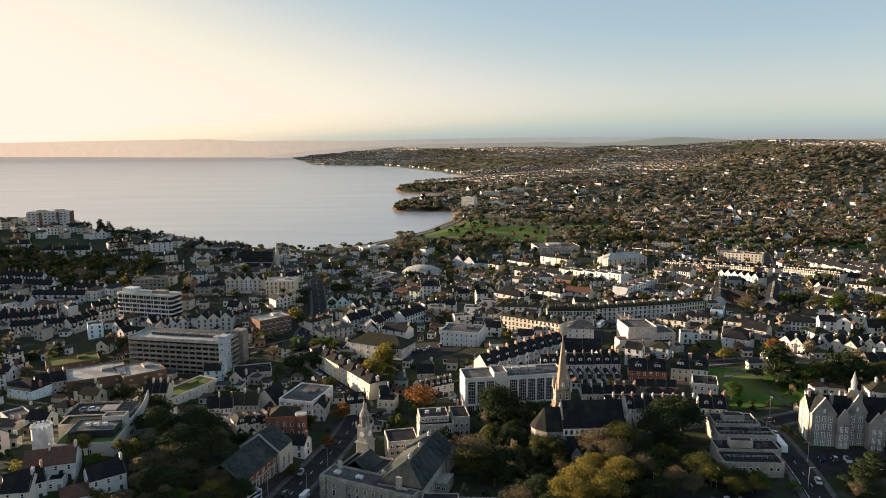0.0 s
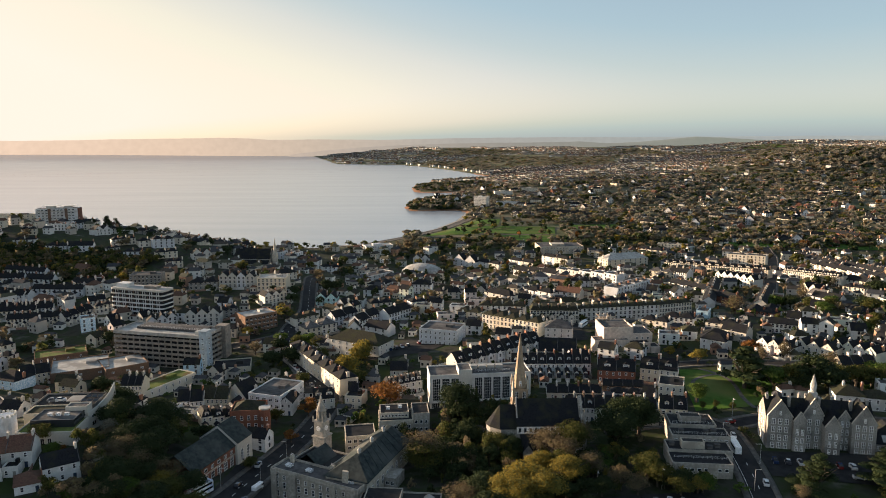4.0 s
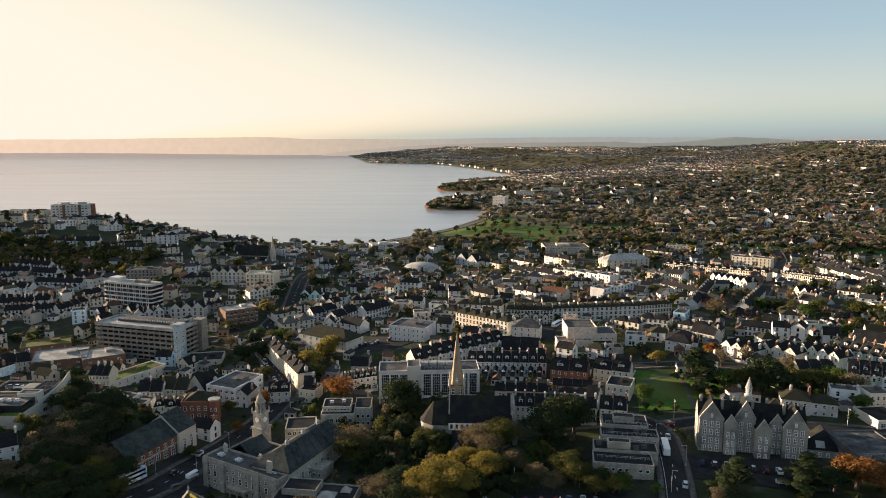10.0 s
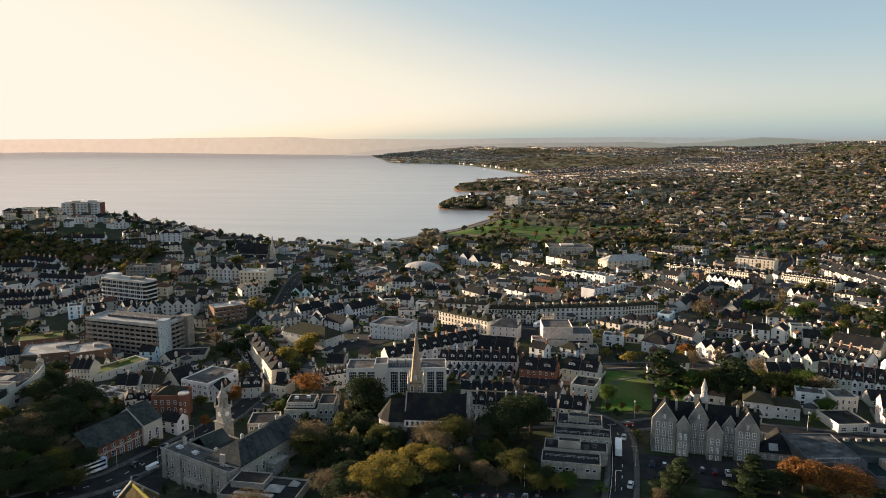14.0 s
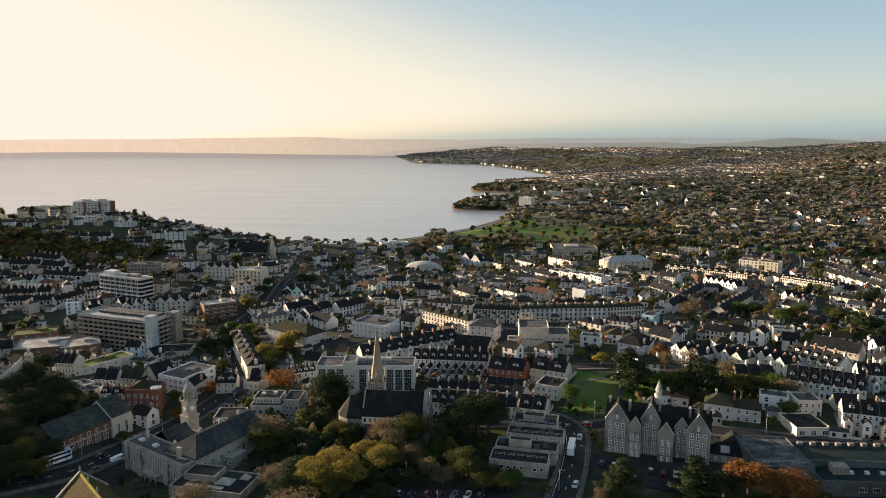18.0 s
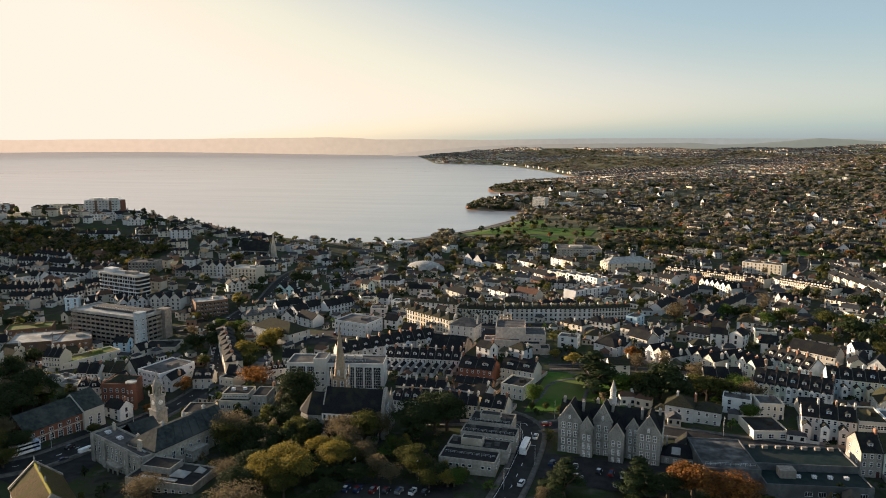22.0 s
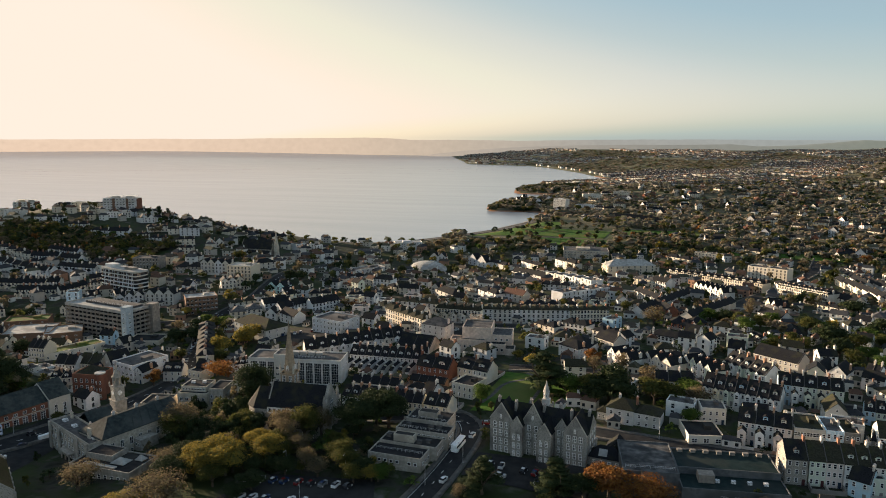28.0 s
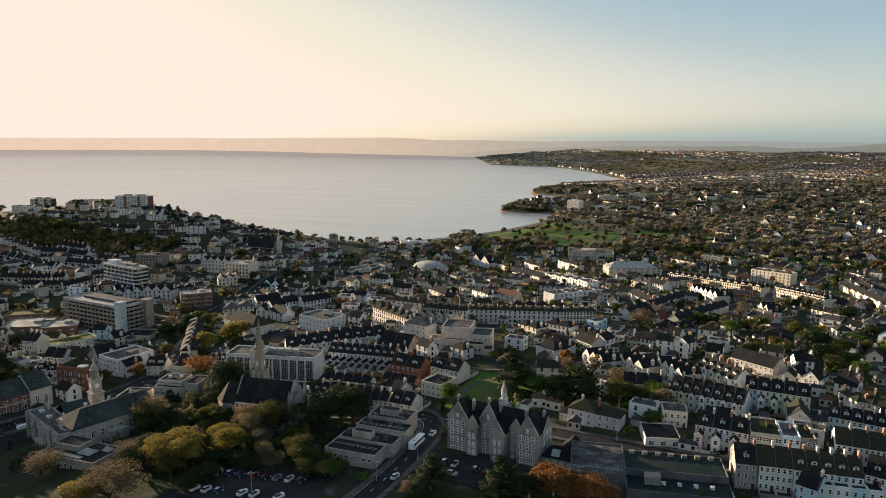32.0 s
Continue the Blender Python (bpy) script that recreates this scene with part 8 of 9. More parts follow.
# single trees: x, y, crown radius, height
for tx, ty, tr, th in (
        (23, 281, 10.37, 18.36), (26, 263, 6.1, 9.72), (28, 245, 4.88, 7.56), (43, 250, 5.49, 8.64), (83, 256, 10.37, 16.2), (94, 265, 9.76, 16.2),
        (89, 264, 9.76, 17.28), (33, 218, 7.32, 9.72), (51, 217, 6.1, 8.64), (71, 219, 4.88, 7.56), (59, 218, 4.88, 6.48), (42, 265, 4.88, 8.64),
        (-117, 271, 8.54, 12.96), (-99, 262, 9.76, 12.96), (-92, 261, 8.54, 10.8), (-90, 234, 8.54, 11.88), (-89, 241, 8.54, 11.88), (-94, 217, 7.32, 9.72),
        (-90, 218, 7.32, 9.72), (-90, 207, 7.32, 8.64), (-78, 210, 7.32, 8.64), (-81, 199, 7.32, 8.64), (-70, 204, 7.32, 8.64), (-70, 224, 7.32, 8.64),
):
    plant("dark", tx, ty, tr, th)
for tx, ty, tr, th in (
        (-81, 372, 7.32, 10.8), (-71, 375, 7.32, 10.8), (-85, 399, 6.1, 9.72), (-156, 331, 6.1, 9.72), (-111, 255, 7.32, 11.88), (-99, 238, 7.32, 10.8),
        (-94, 246, 8.54, 12.96), (-88, 246, 7.32, 10.8), (-87, 231, 7.32, 9.72), (-85, 222, 6.1, 8.64), (-127, 242, 4.88, 6.48), (-87, 216, 4.88, 6.48),
        (-118, 276, 6.1, 10.8), (-196, 418, 6.1, 10.8), (-98, 212, 4.88, 5.4), (180, 307, 9.76, 16.2), (185, 301, 8.54, 14.04), (175, 302, 7.32, 10.8),
        (175, 225, 7.32, 8.64), (296, 426, 9.76, 14.04), (295, 404, 7.32, 10.8), (337, 471, 7.32, 10.8), (65, 206, 6.1, 7.56), (62, 200, 4.88, 5.4),
):
    plant("dark", tx, ty, tr, th)
for tx, ty, tr, th in (
        (34, 205, 7.32, 9.72), (99, 224, 4.88, 7.56), (247, 478, 6.1, 9.72), (336, 535, 9.76, 11.88), (293, 471, 7.32, 10.8), (298, 451, 6.1, 8.64),
        (-74, 525, 7.32, 10.8), (-81, 521, 6.1, 10.8), (-32, 664, 6.1, 10.8), (-205, 683, 7.32, 8.64), (-372, 729, 4.88, 9.72), (-205, 661, 7.32, 9.72),
):
    plant("dark", tx, ty, tr, th)
for tx, ty, tr, th in (
        (30, 280, 3.66, 16.2), (-13, 652, 6.1, 12.96),
):
    plant("cone", tx, ty, tr, th)
for tx, ty, tr, th in (
        (37, 251, 6.1, 9.72), (65, 247, 7.93, 15.12), (60, 235, 6.1, 9.72), (65, 230, 4.88, 8.64), (88, 229, 6.1, 10.8), (97, 219, 4.88, 7.56),
        (-29, 335, 6.1, 9.72), (-75, 216, 7.32, 8.64), (-65, 211, 6.1, 8.64), (-57, 251, 3.66, 5.4), (-57, 341, 4.88, 7.56), (-55, 375, 4.88, 9.72),
        (-75, 405, 6.1, 8.64), (-59, 295, 3.66, 7.56), (-92, 219, 6.1, 8.64), (-128, 234, 4.88, 7.56), (171, 306, 7.32, 12.96), (199, 306, 7.32, 11.88),
        (206, 306, 6.1, 10.8), (126, 288, 1.83, 4.32), (132, 289, 1.83, 4.32), (138, 286, 1.83, 4.32), (196, 318, 4.88, 8.64), (204, 311, 4.88, 8.64),
):
    plant("olive", tx, ty, tr, th)
for tx, ty, tr, th in (
        (294, 464, 7.32, 10.8), (307, 419, 7.32, 11.88), (298, 390, 6.1, 8.64), (263, 410, 4.88, 7.56), (266, 464, 6.1, 10.8), (251, 427, 3.66, 5.4),
        (278, 408, 6.1, 9.72), (276, 429, 4.88, 7.56), (324, 432, 6.1, 9.72), (50, 206, 6.1, 8.64), (11, 243, 8.54, 12.96), (91, 226, 5.49, 9.72),
        (255, 468, 6.1, 10.8), (186, 504, 4.88, 8.64), (-61, 399, 6.1, 8.64), (-168, 588, 6.1, 9.72),
):
    plant("olive", tx, ty, tr, th)
for tx, ty, tr, th in (
        (11, 246, 10.37, 15.12), (55, 246, 7.32, 14.04), (69, 253, 6.1, 12.96), (78, 223, 4.88, 9.72), (25, 215, 7.32, 8.64), (-97, 232, 7.32, 10.8),
        (-79, 228, 7.32, 9.72), (-89, 226, 7.32, 10.8), (-99, 397, 4.88, 8.64), (-94, 229, 7.32, 11.88), (172, 342, 4.88, 9.72), (197, 326, 6.1, 11.88),
        (217, 305, 6.1, 10.8), (135, 217, 3.66, 5.4), (215, 306, 4.88, 8.64), (185, 347, 4.88, 10.8), (4, 195, 8.54, 11.88), (42, 185, 12.2, 14.04),
        (60, 240, 7.32, 12.96), (69, 233, 6.1, 9.72), (83, 220, 4.88, 7.56), (203, 460, 8.54, 12.96), (266, 502, 4.88, 15.12), (361, 785, 4.88, 8.64),
):
    plant("brown", tx, ty, tr, th)
for tx, ty, tr, th in (
        (-99, 577, 7.32, 11.88), (-9, 466, 3.66, 6.48), (-236, 641, 6.1, 8.64),
):
    plant("brown", tx, ty, tr, th)
for tx, ty, tr, th in (
        (46, 218, 9.76, 12.96), (41, 211, 8.54, 11.88), (52, 235, 6.1, 9.72), (103, 221, 4.88, 6.48), (-37, 348, 7.32, 12.96), (-32, 368, 7.32, 12.96),
        (-35, 347, 7.32, 12.96), (-33, 367, 7.32, 11.88), (-79, 222, 6.1, 7.56), (142, 345, 4.88, 8.64), (132, 360, 3.66, 5.4), (34, 183, 8.54, 8.64),
        (39, 213, 7.32, 11.88), (50, 214, 8.54, 12.96), (61, 226, 7.32, 11.88), (-168, 595, 4.88, 9.72), (-33, 379, 7.32, 10.8), (-113, 426, 4.88, 7.56),
        (-255, 553, 4.88, 8.64),
):
    plant("yellow", tx, ty, tr, th)
for tx, ty, tr, th in (
        (-10, 308, 9.76, 14.04), (192, 223, 9.76, 11.88), (197, 223, 8.54, 10.8), (1, 458, 4.88, 7.56),
):
    plant("rust", tx, ty, tr, th)
for tx, ty, tr, th in (
        (-46, 302, 5.124, 9.72), (-48, 277, 3.66, 6.48), (183, 227, 9.76, 12.96), (171, 352, 4.88, 10.8),
):
    plant("orange", tx, ty, tr, th)
for tx, ty, tr, th in (
        (-86, 211, 6.1, 8.64), (-119, 226, 3.66, 5.4), (126, 296, 5.49, 9.72), (163, 306, 7.32, 11.88), (215, 313, 4.88, 9.72), (213, 287, 4.88, 7.56),
        (105, 222, 4.88, 6.48), (212, 318, 4.88, 8.64), (320, 441, 7.32, 10.8), (309, 382, 6.1, 8.64), (256, 451, 6.1, 10.8), (233, 399, 3.05, 4.32),
        (308, 403, 6.1, 8.64), (327, 421, 6.1, 9.72), (239, 482, 6.1, 9.72), (275, 480, 6.1, 9.72), (299, 464, 6.1, 8.64), (265, 427, 3.66, 5.4),
        (245, 399, 3.05, 4.32), (259, 408, 3.66, 5.4), (-32, 476, 3.66, 5.4), (-70, 407, 6.1, 8.64), (-88, 414, 4.88, 7.56),
):
    plant("light", tx, ty, tr, th)
for tx, ty, tr, th in (
        (142, 221, 7.93, 14.04), (166, 225, 7.93, 14.04),
):
    plant("cedar", tx, ty, tr, th)
# ---- woods, gardens and the far town ----
def scatter(rng, count, area, accept):
    """Places in a fan of ground about the camera's way: area is nearest, farthest, left and right angle."""
    out = []
    near, far, left, right = area
    tries = 0
    while len(out) < count and tries < count * 30:
        m = count * 2
        tries += m
        r = np.sqrt(rng.uniform(near ** 2, far ** 2, m))
        a = np.radians(rng.uniform(left, right, m))
        x, y = 90 + r * np.sin(a), r * np.cos(a)
        keep = off_shore(x, y) > 6
        for px, py in zip(x[keep], y[keep]):
            if len(out) < count and accept(px, py):
                out.append((px, py))
    return np.array(out)


def many_crowns(name, places, radii, tall, seed, leaves, size, mats, weights, label, lift=.12):
    """A wood or garden trees as one body of many leaf clumps on short trunks."""
    rng = np.random.RandomState(seed)
    shapes = [leaf_cloud(seed + k, 7, size, leaves, .95, "round", .45, lift)[0] for k in range(5)]
    VV, SS = [], []
    zs = height(places[:, 0], places[:, 1])
    kinds = rng.choice(len(mats), len(places), p=weights)
    for (x, y), r, h, z, kd in zip(places, radii, tall, zs, kinds):
        V = shapes[rng.randint(5)]
        a = rng.rand() * math.tau
        c, s = math.cos(a), math.sin(a)
        W = np.stack([(V[:, 0] * c - V[:, 1] * s) * r + x, (V[:, 0] * s + V[:, 1] * c) * r + y, V[:, 2] * h * .5 + z + h * .52], 1)
        VV.append(W)
        SS.append(np.full(leaves, kd))
        # trunk
        t = .05 * r
        VV.append(np.array([(x - t, y, z - .5), (x + t, y, z - .5), (x + t, y, z + h * .5), (x - t, y, z + h * .5), (x, y - t, z - .5), (x, y + t, z - .5), (x, y + t, z + h * .5), (x, y - t, z + h * .5)]))
        SS.append(np.full(2, len(mats)))
    V = np.concatenate(VV)
    joined(name, V, np.arange(len(V)).reshape(-1, 4), np.concatenate(SS), list(mats) + [BARK], label, "trees")


MIXED = [LEAF_DARK, LEAF_OLIVE, LEAF_BROWN, LEAF_YELLOW, LEAF_ORANGE, LEAF_LIGHT, LEAF_HAZE]
grng = np.random.RandomState(4)


def off_road(x, y, room=1.5):
    return not np.any((x - ROADS[:, 0]) ** 2 + (y - ROADS[:, 1]) ** 2 < (ROADS[:, 2] + room) ** 2)


ROADS = np.array(LANES)


def open_ground(x, y):
    """Lawns, squares and yards that stay clear of trees."""
    return (-70 < x < -34 and 195 < y < 265) or (118 < x < 150 and 283 < y < 340) or (50 < x < 114 and 184 < y < 224) or (-32 < x < 24 and 370 < y < 410) or (56 < x < 98 and 388 < y < 428) \
        or (130 < x < 180 and 220 < y < 250) or (-45 < x < 165 and 925 < y < 1190) or (170 < x < 290 and 1045 < y < 1120)


# small houses, annexes and sheds packed in behind the terraces
far_wall = material("small_house_wall", [(.64, .62, .57), (.58, .53, .44), (.52, .48, .41), (.32, .19, .13), (.68, .67, .64), (.42, .39, .35)], 0.85, 0.5, by="island", spread=0.1)
far_roof = material("small_house_roof", [(.045, .048, .054), (.075, .065, .055), (.11, .065, .048), (.065, .066, .07), (.08, .08, .055)], 0.8, 0.5, by="island", spread=0.2)


def many_houses(name, places, seed, label, size=(9, 15), tall=(5, 8), deep=(7, 9), turns=(-35, -30, -25, 55, 20, -45)):
    """Small or far houses: walls, hipped roofs and dark windows joined into one."""
    rng = np.random.RandomState(seed)
    V, F, S = [], [], []
    zs = height(places[:, 0], places[:, 1])
    for place, z in zip(places, zs):
        x, y = place[:2]
        w, d, h = rng.uniform(*size), rng.uniform(*deep), rng.uniform(*tall)
        a = radians((place[2] if len(place) > 2 else rng.choice(turns)) + rng.normal() * 6)
        c, s = math.cos(a), math.sin(a)
        k = len(V)
        up = d * .36

        def at(u, v, q):
            return (x + u * c - v * s, y + u * s + v * c, z + q)
        for q in (-3, h):
            V += [at(-w / 2, -d / 2, q), at(w / 2, -d / 2, q), at(w / 2, d / 2, q), at(-w / 2, d / 2, q)]
        F += [(k, k + 1, k + 5, k + 4), (k + 1, k + 2, k + 6, k + 5), (k + 2, k + 3, k + 7, k + 6), (k + 3, k, k + 4, k + 7)]
        m = k + 8
        i = d * (.32 if rng.rand() < .5 else .02)
        o = min(.4, d * .05)
        V += [at(-w / 2 - o, -d / 2 - o, h), at(w / 2 + o, -d / 2 - o, h), at(w / 2 + o, d / 2 + o, h), at(-w / 2 - o, d / 2 + o, h),
              at(-w / 2 + i, -.1, h + up), at(w / 2 - i, -.1, h + up), at(w / 2 - i, .1, h + up), at(-w / 2 + i, .1, h + up)]
        F += [(m, m + 1, m + 5, m + 4), (m + 1, m + 2, m + 6, m + 5), (m + 2, m + 3, m + 7, m + 6), (m + 3, m, m + 4, m + 7), (m + 4, m + 5, m + 6, m + 7)]
        S += [0] * 4 + [1] * 5
        if h > 4:
            # a stack, and windows on the two nearer sides
            b = len(V)
            for q in (h, h + up + 1.2):
                V += [at(w * .3 - .6, -.35, q), at(w * .3 + .6, -.35, q), at(w * .3 + .6, .35, q), at(w * .3 - .6, .35, q)]
            F += [(b, b + 1, b + 5, b + 4), (b + 1, b + 2, b + 6, b + 5), (b + 2, b + 3, b + 7, b + 6), (b + 3, b, b + 4, b + 7), (b + 4, b + 5, b + 6, b + 7)]
            S += [0] * 5
        for u in (-w * .28, w * .28):
            for q in (1.0, 3.8):
                if q + 1.6 < h:
                    b = len(V)
                    V += [at(u - .6, -d / 2 - .07, q), at(u + .6, -d / 2 - .07, q), at(u + .6, -d / 2 - .07, q + 1.4), at(u - .6, -d / 2 - .07, q + 1.4)]
                    F.append((b, b + 1, b + 2, b + 3))
                    b = len(V)
                    v = u / w * d
                    V += [at(-w / 2 - .07, v + .5, q), at(-w / 2 - .07, v - .5, q), at(-w / 2 - .07, v - .5, q + 1.4), at(-w / 2 - .07, v + .5, q + 1.4)]
                    F.append((b, b + 1, b + 2, b + 3))
                    S += [2, 2]
    joined(name, V, F, S, [far_wall, far_roof, GLASS], label, "houses")


def packed(count, area, room, seed, gap):
    """Free places that also keep their distance from one another."""
    rng = np.random.RandomState(seed)
    out = []
    for x, y in scatter(rng, count * 3, area, lambda x, y: free(x, y, room) and off_road(x, y, room + 1) and not open_ground(x, y) and not (-420 < x < -215 and 585 < y < 660) and not (-120 < x < -66 and 195 < y < 275)):
        if all((x - a) ** 2 + (y - b) ** 2 > gap ** 2 for a, b in out) and not (-80 < x < 230 and y < 268):
            out.append((x, y))
        if len(out) >= count:
            break
    for x, y in out:
        TAKEN.append((x, y, 0, gap * .6, gap * .6))
    return np.array(out)


INFILL = packed(560, (300, 900, -58, 42), 4.6, 51, 11)
INFILL = INFILL[np.argsort(np.hypot(INFILL[:, 0] - 90, INFILL[:, 1]))]
small = ((9, 7.5, 2, "gable", WHITE, SLATE), (8, 7, 2, "hip", CREAM, SLATE), (10, 7, 2, "gable", CREAM, MOSSROOF), (7.5, 8, 2, "front", WHITE, SLATE),
         (11, 7.5, 2, "flat", PASTEL, FELT), (8.5, 7, 3, "gable", PASTEL, SLATE), (9, 7, 2, "gable", BRICK, TILE), (9.5, 8, 2, "hip", WHITE, MOSSROOF))
irng, built = random.Random(8), {}
for x, y in INFILL[:150]:
    k = irng.choice((0, 0, 1, 2, 2, 3, 4, 5, 7))
    w, d, st, roof, wall, cover = small[k]
    turn = irng.choice((-14, -10, -12, 78, 8, -30, 60)) + irng.uniform(-3, 3)
    if k not in built:
        tint = {WHITE: "white", CREAM: "cream", PASTEL: "pastel-painted", BRICK: "red-brick"}[wall]
        built[k] = house(x, y - 3.5, turn, w, d, st, roof, wall, cover, f"small {tint} house packed in between terraces", "house", "small houses", False, sides="lr", name="small_house")
        TAKEN.pop()
    else:
        copy_thing(built[k], pose(x, y - 3.5, lowest(x, y - 3.5, turn, w, d), 0, 0, turn))
many_houses("infill_houses", INFILL[150:], 52, "small pale houses packed in between the terraces", (7, 12), (4.8, 7.6), (6, 8), (-14, -10, 80, 8, -30, 60))
many_houses("annexes_and_sheds", packed(900, (230, 700, -56, 42), 1.5, 53, 5.2), 54, "low annexes, garages and sheds behind the houses", (3.5, 7.5), (2.4, 4.4), (3.2, 5.2), (-12, 78, 4, -4))

# garden walls in front of and behind the terraces
V, F = [], []
for x0, y0, x1, y1, n, d in FENCED:
    if y0 > 560 or n < 2:
        continue
    L = math.hypot(x1 - x0, y1 - y0)
    ux, uy = (x1 - x0) / L, (y1 - y0) / L
    fx, fy = uy, -ux
    runs = [((x0 + ux * L * k / n), (y0 + uy * L * k / n), a, b) for k in range(n + 1) for a, b in ((.3, 4.5), (-d - .3, -d - 7.0))]
    runs = [((px + fx * a, py + fy * a), (px + fx * b, py + fy * b)) for px, py, a, b in runs]
    runs += [((x0 + fx * 4.5, y0 + fy * 4.5), (x1 + fx * 4.5, y1 + fy * 4.5)), ((x0 - fx * (d + 7), y0 - fy * (d + 7)), (x1 - fx * (d + 7), y1 - fy * (d + 7)))]
    for p, q in runs:
        m = max(1, int(math.hypot(q[0] - p[0], q[1] - p[1]) / 6))
        for k in range(m):
            a = (p[0] + (q[0] - p[0]) * k / m, p[1] + (q[1] - p[1]) * k / m)
            b = (p[0] + (q[0] - p[0]) * (k + 1) / m, p[1] + (q[1] - p[1]) * (k + 1) / m)
            mid = ((a[0] + b[0]) / 2, (a[1] + b[1]) / 2)
            if not free(*mid, .1) or not off_road(*mid, .5):
                continue
            l = math.hypot(b[0] - a[0], b[1] - a[1]) or 1
            tx, ty = -(b[1] - a[1]) / l * .14, (b[0] - a[0]) / l * .14
            za, zb = ground_at(*a), ground_at(*b)
            c = len(V)
            V += [(a[0] - tx, a[1] - ty, za - .5), (a[0] + tx, a[1] + ty, za - .5), (b[0] + tx, b[1] + ty, zb - .5), (b[0] - tx, b[1] - ty, zb - .5),
                  (a[0] - tx, a[1] - ty, za + 1.5), (a[0] + tx, a[1] + ty, za + 1.5), (b[0] + tx, b[1] + ty, zb + 1.5), (b[0] - tx, b[1] - ty, zb + 1.5)]
            F += [(c, c + 3, c + 7, c + 4), (c + 1, c, c + 4, c + 5), (c + 2, c + 1, c + 5, c + 6), (c + 3, c + 2, c + 6, c + 7), (c + 4, c + 7, c + 6, c + 5)]
wall_stone = material("garden_wall", [(.45, .42, .38), (.25, .23, .21), (.60, .58, .54), (.30, .20, .16)], 0.9, 1.0, by="island", spread=0.2)
joined("garden_walls", V, F, None, [wall_stone], "rendered and stone garden walls between the plots", "garden wall")

# garden trees and shrubs between the nearer houses
spots = scatter(grng, 1150, (205, 480, -58, 44), lambda x, y: free(x, y, 1.6) and off_road(x, y, 2.2) and not open_ground(x, y))
many_crowns("garden_shrubs", spots, grng.uniform(1.2, 3.4, len(spots)), grng.uniform(2.0, 6.5, len(spots)), 21, 72, .175, MIXED, [.42, .26, .12, .05, .02, .13, 0], "garden shrubs and small trees among the houses")
spots = scatter(grng, 1200, (480, 920, -58, 44), lambda x, y: free(x, y, 2.0) and off_road(x, y, 3) and not open_ground(x, y) and not (x < -130 and y > 590 and (x * 7.3 + y * 3.1) % 1 > .6))
many_crowns("garden_trees", spots, grng.uniform(2.5, 5.8, len(spots)), grng.uniform(4.5, 11, len(spots)), 22, 84, .21, MIXED, [.40, .22, .26, .04, .01, .04, .03], "autumn garden trees among the terraces", .55)
# the wood on the knoll by the modern school, and the thicket along the foot of the churchyard
knoll = np.stack([grng.uniform(-112, -74, 130), grng.uniform(200, 268, 130)], 1)
knoll = np.array([p for p in knoll if free(p[0], p[1], 1.5) and off_road(p[0], p[1], 2) and not open_ground(*p)])
many_crowns("knoll_wood", knoll, grng.uniform(3, 5.5, len(knoll)), grng.uniform(6, 11, len(knoll)), 29, 640, .066, MIXED, [.12, .36, .34, .05, 0, .08, .05], "dense dark wood covering a small knoll")
foot = np.stack([grng.uniform(20, 100, 120), grng.uniform(218, 252, 120)], 1)
foot = np.array([p for p in foot if free(p[0], p[1], 1.0) and off_road(p[0], p[1], 2)])
many_crowns("churchyard_thicket", foot, grng.uniform(2.0, 4.5, len(foot)), grng.uniform(3, 8, len(foot)), 30, 480, .075, MIXED, [.45, .25, .15, .12, 0, .03, 0], "churchyard thicket of evergreen and autumn shrubs")
dark = np.stack([grng.uniform(-2, 42, 110), grng.uniform(232, 286, 110)], 1)
dark = np.array([p for p in dark if free(p[0], p[1], 1.5) and off_road(p[0], p[1], 2)])
many_crowns("churchyard_wood", dark, grng.uniform(2.8, 4.8, len(dark)), grng.uniform(6, 12, len(dark)), 37, 420, .075, MIXED, [.80, .14, .04, .02, 0, 0, 0], "dense dark evergreens beside the church")
# the steep wooded face of the left-hand hill
wood = np.stack([grng.uniform(-480, -250, 720), grng.uniform(556, 622, 720)], 1)
wood = np.array([p for p in wood if free(p[0], p[1], 2)])
many_crowns("hill_wood", wood, grng.uniform(3.0, 5.2, len(wood)), grng.uniform(5, 9.5, len(wood)), 23, 100, .18, MIXED, [.20, .30, .36, .10, .02, .02, 0], "steep hillside wood of evergreen and autumn trees", .3)
# park belts behind the terraces
belt = np.stack([grng.uniform(-60, 620, 520), grng.normal(930, 60, 520)], 1)
belt = np.array([p for p in belt if free(p[0], p[1], 2) and not open_ground(*p) and off_shore(p[0], p[1]) > 25 and off_road(p[0], p[1], 3)])
many_crowns("park_belt", belt, grng.uniform(4, 7.5, len(belt)), grng.uniform(8, 14, len(belt)), 24, 90, .22, MIXED, [.28, .16, .40, .03, .01, .01, .11], "belts of brown and dark green park trees", .7)
park = np.stack([grng.uniform(-30, 290, 120), grng.uniform(930, 1190, 120)], 1)
park = np.array([p for p in park if off_shore(p[0], p[1]) > 30 and off_road(p[0], p[1], 3) and free(p[0], p[1], 2)])
many_crowns("seafront_park_trees", park, grng.uniform(4, 7, len(park)), grng.uniform(6, 12, len(park)), 35, 90, .22, MIXED, [.5, .1, .34, .03, .03, 0, 0], "dark pines and brown trees scattered over the seafront park", .7)
# the wooded suburb on the far side of the valley: woods thicken and thin out in broad patches
def patch(x, y, size, seed=0.0):
    return noise.noise((x / size + seed, y / size - seed, seed))


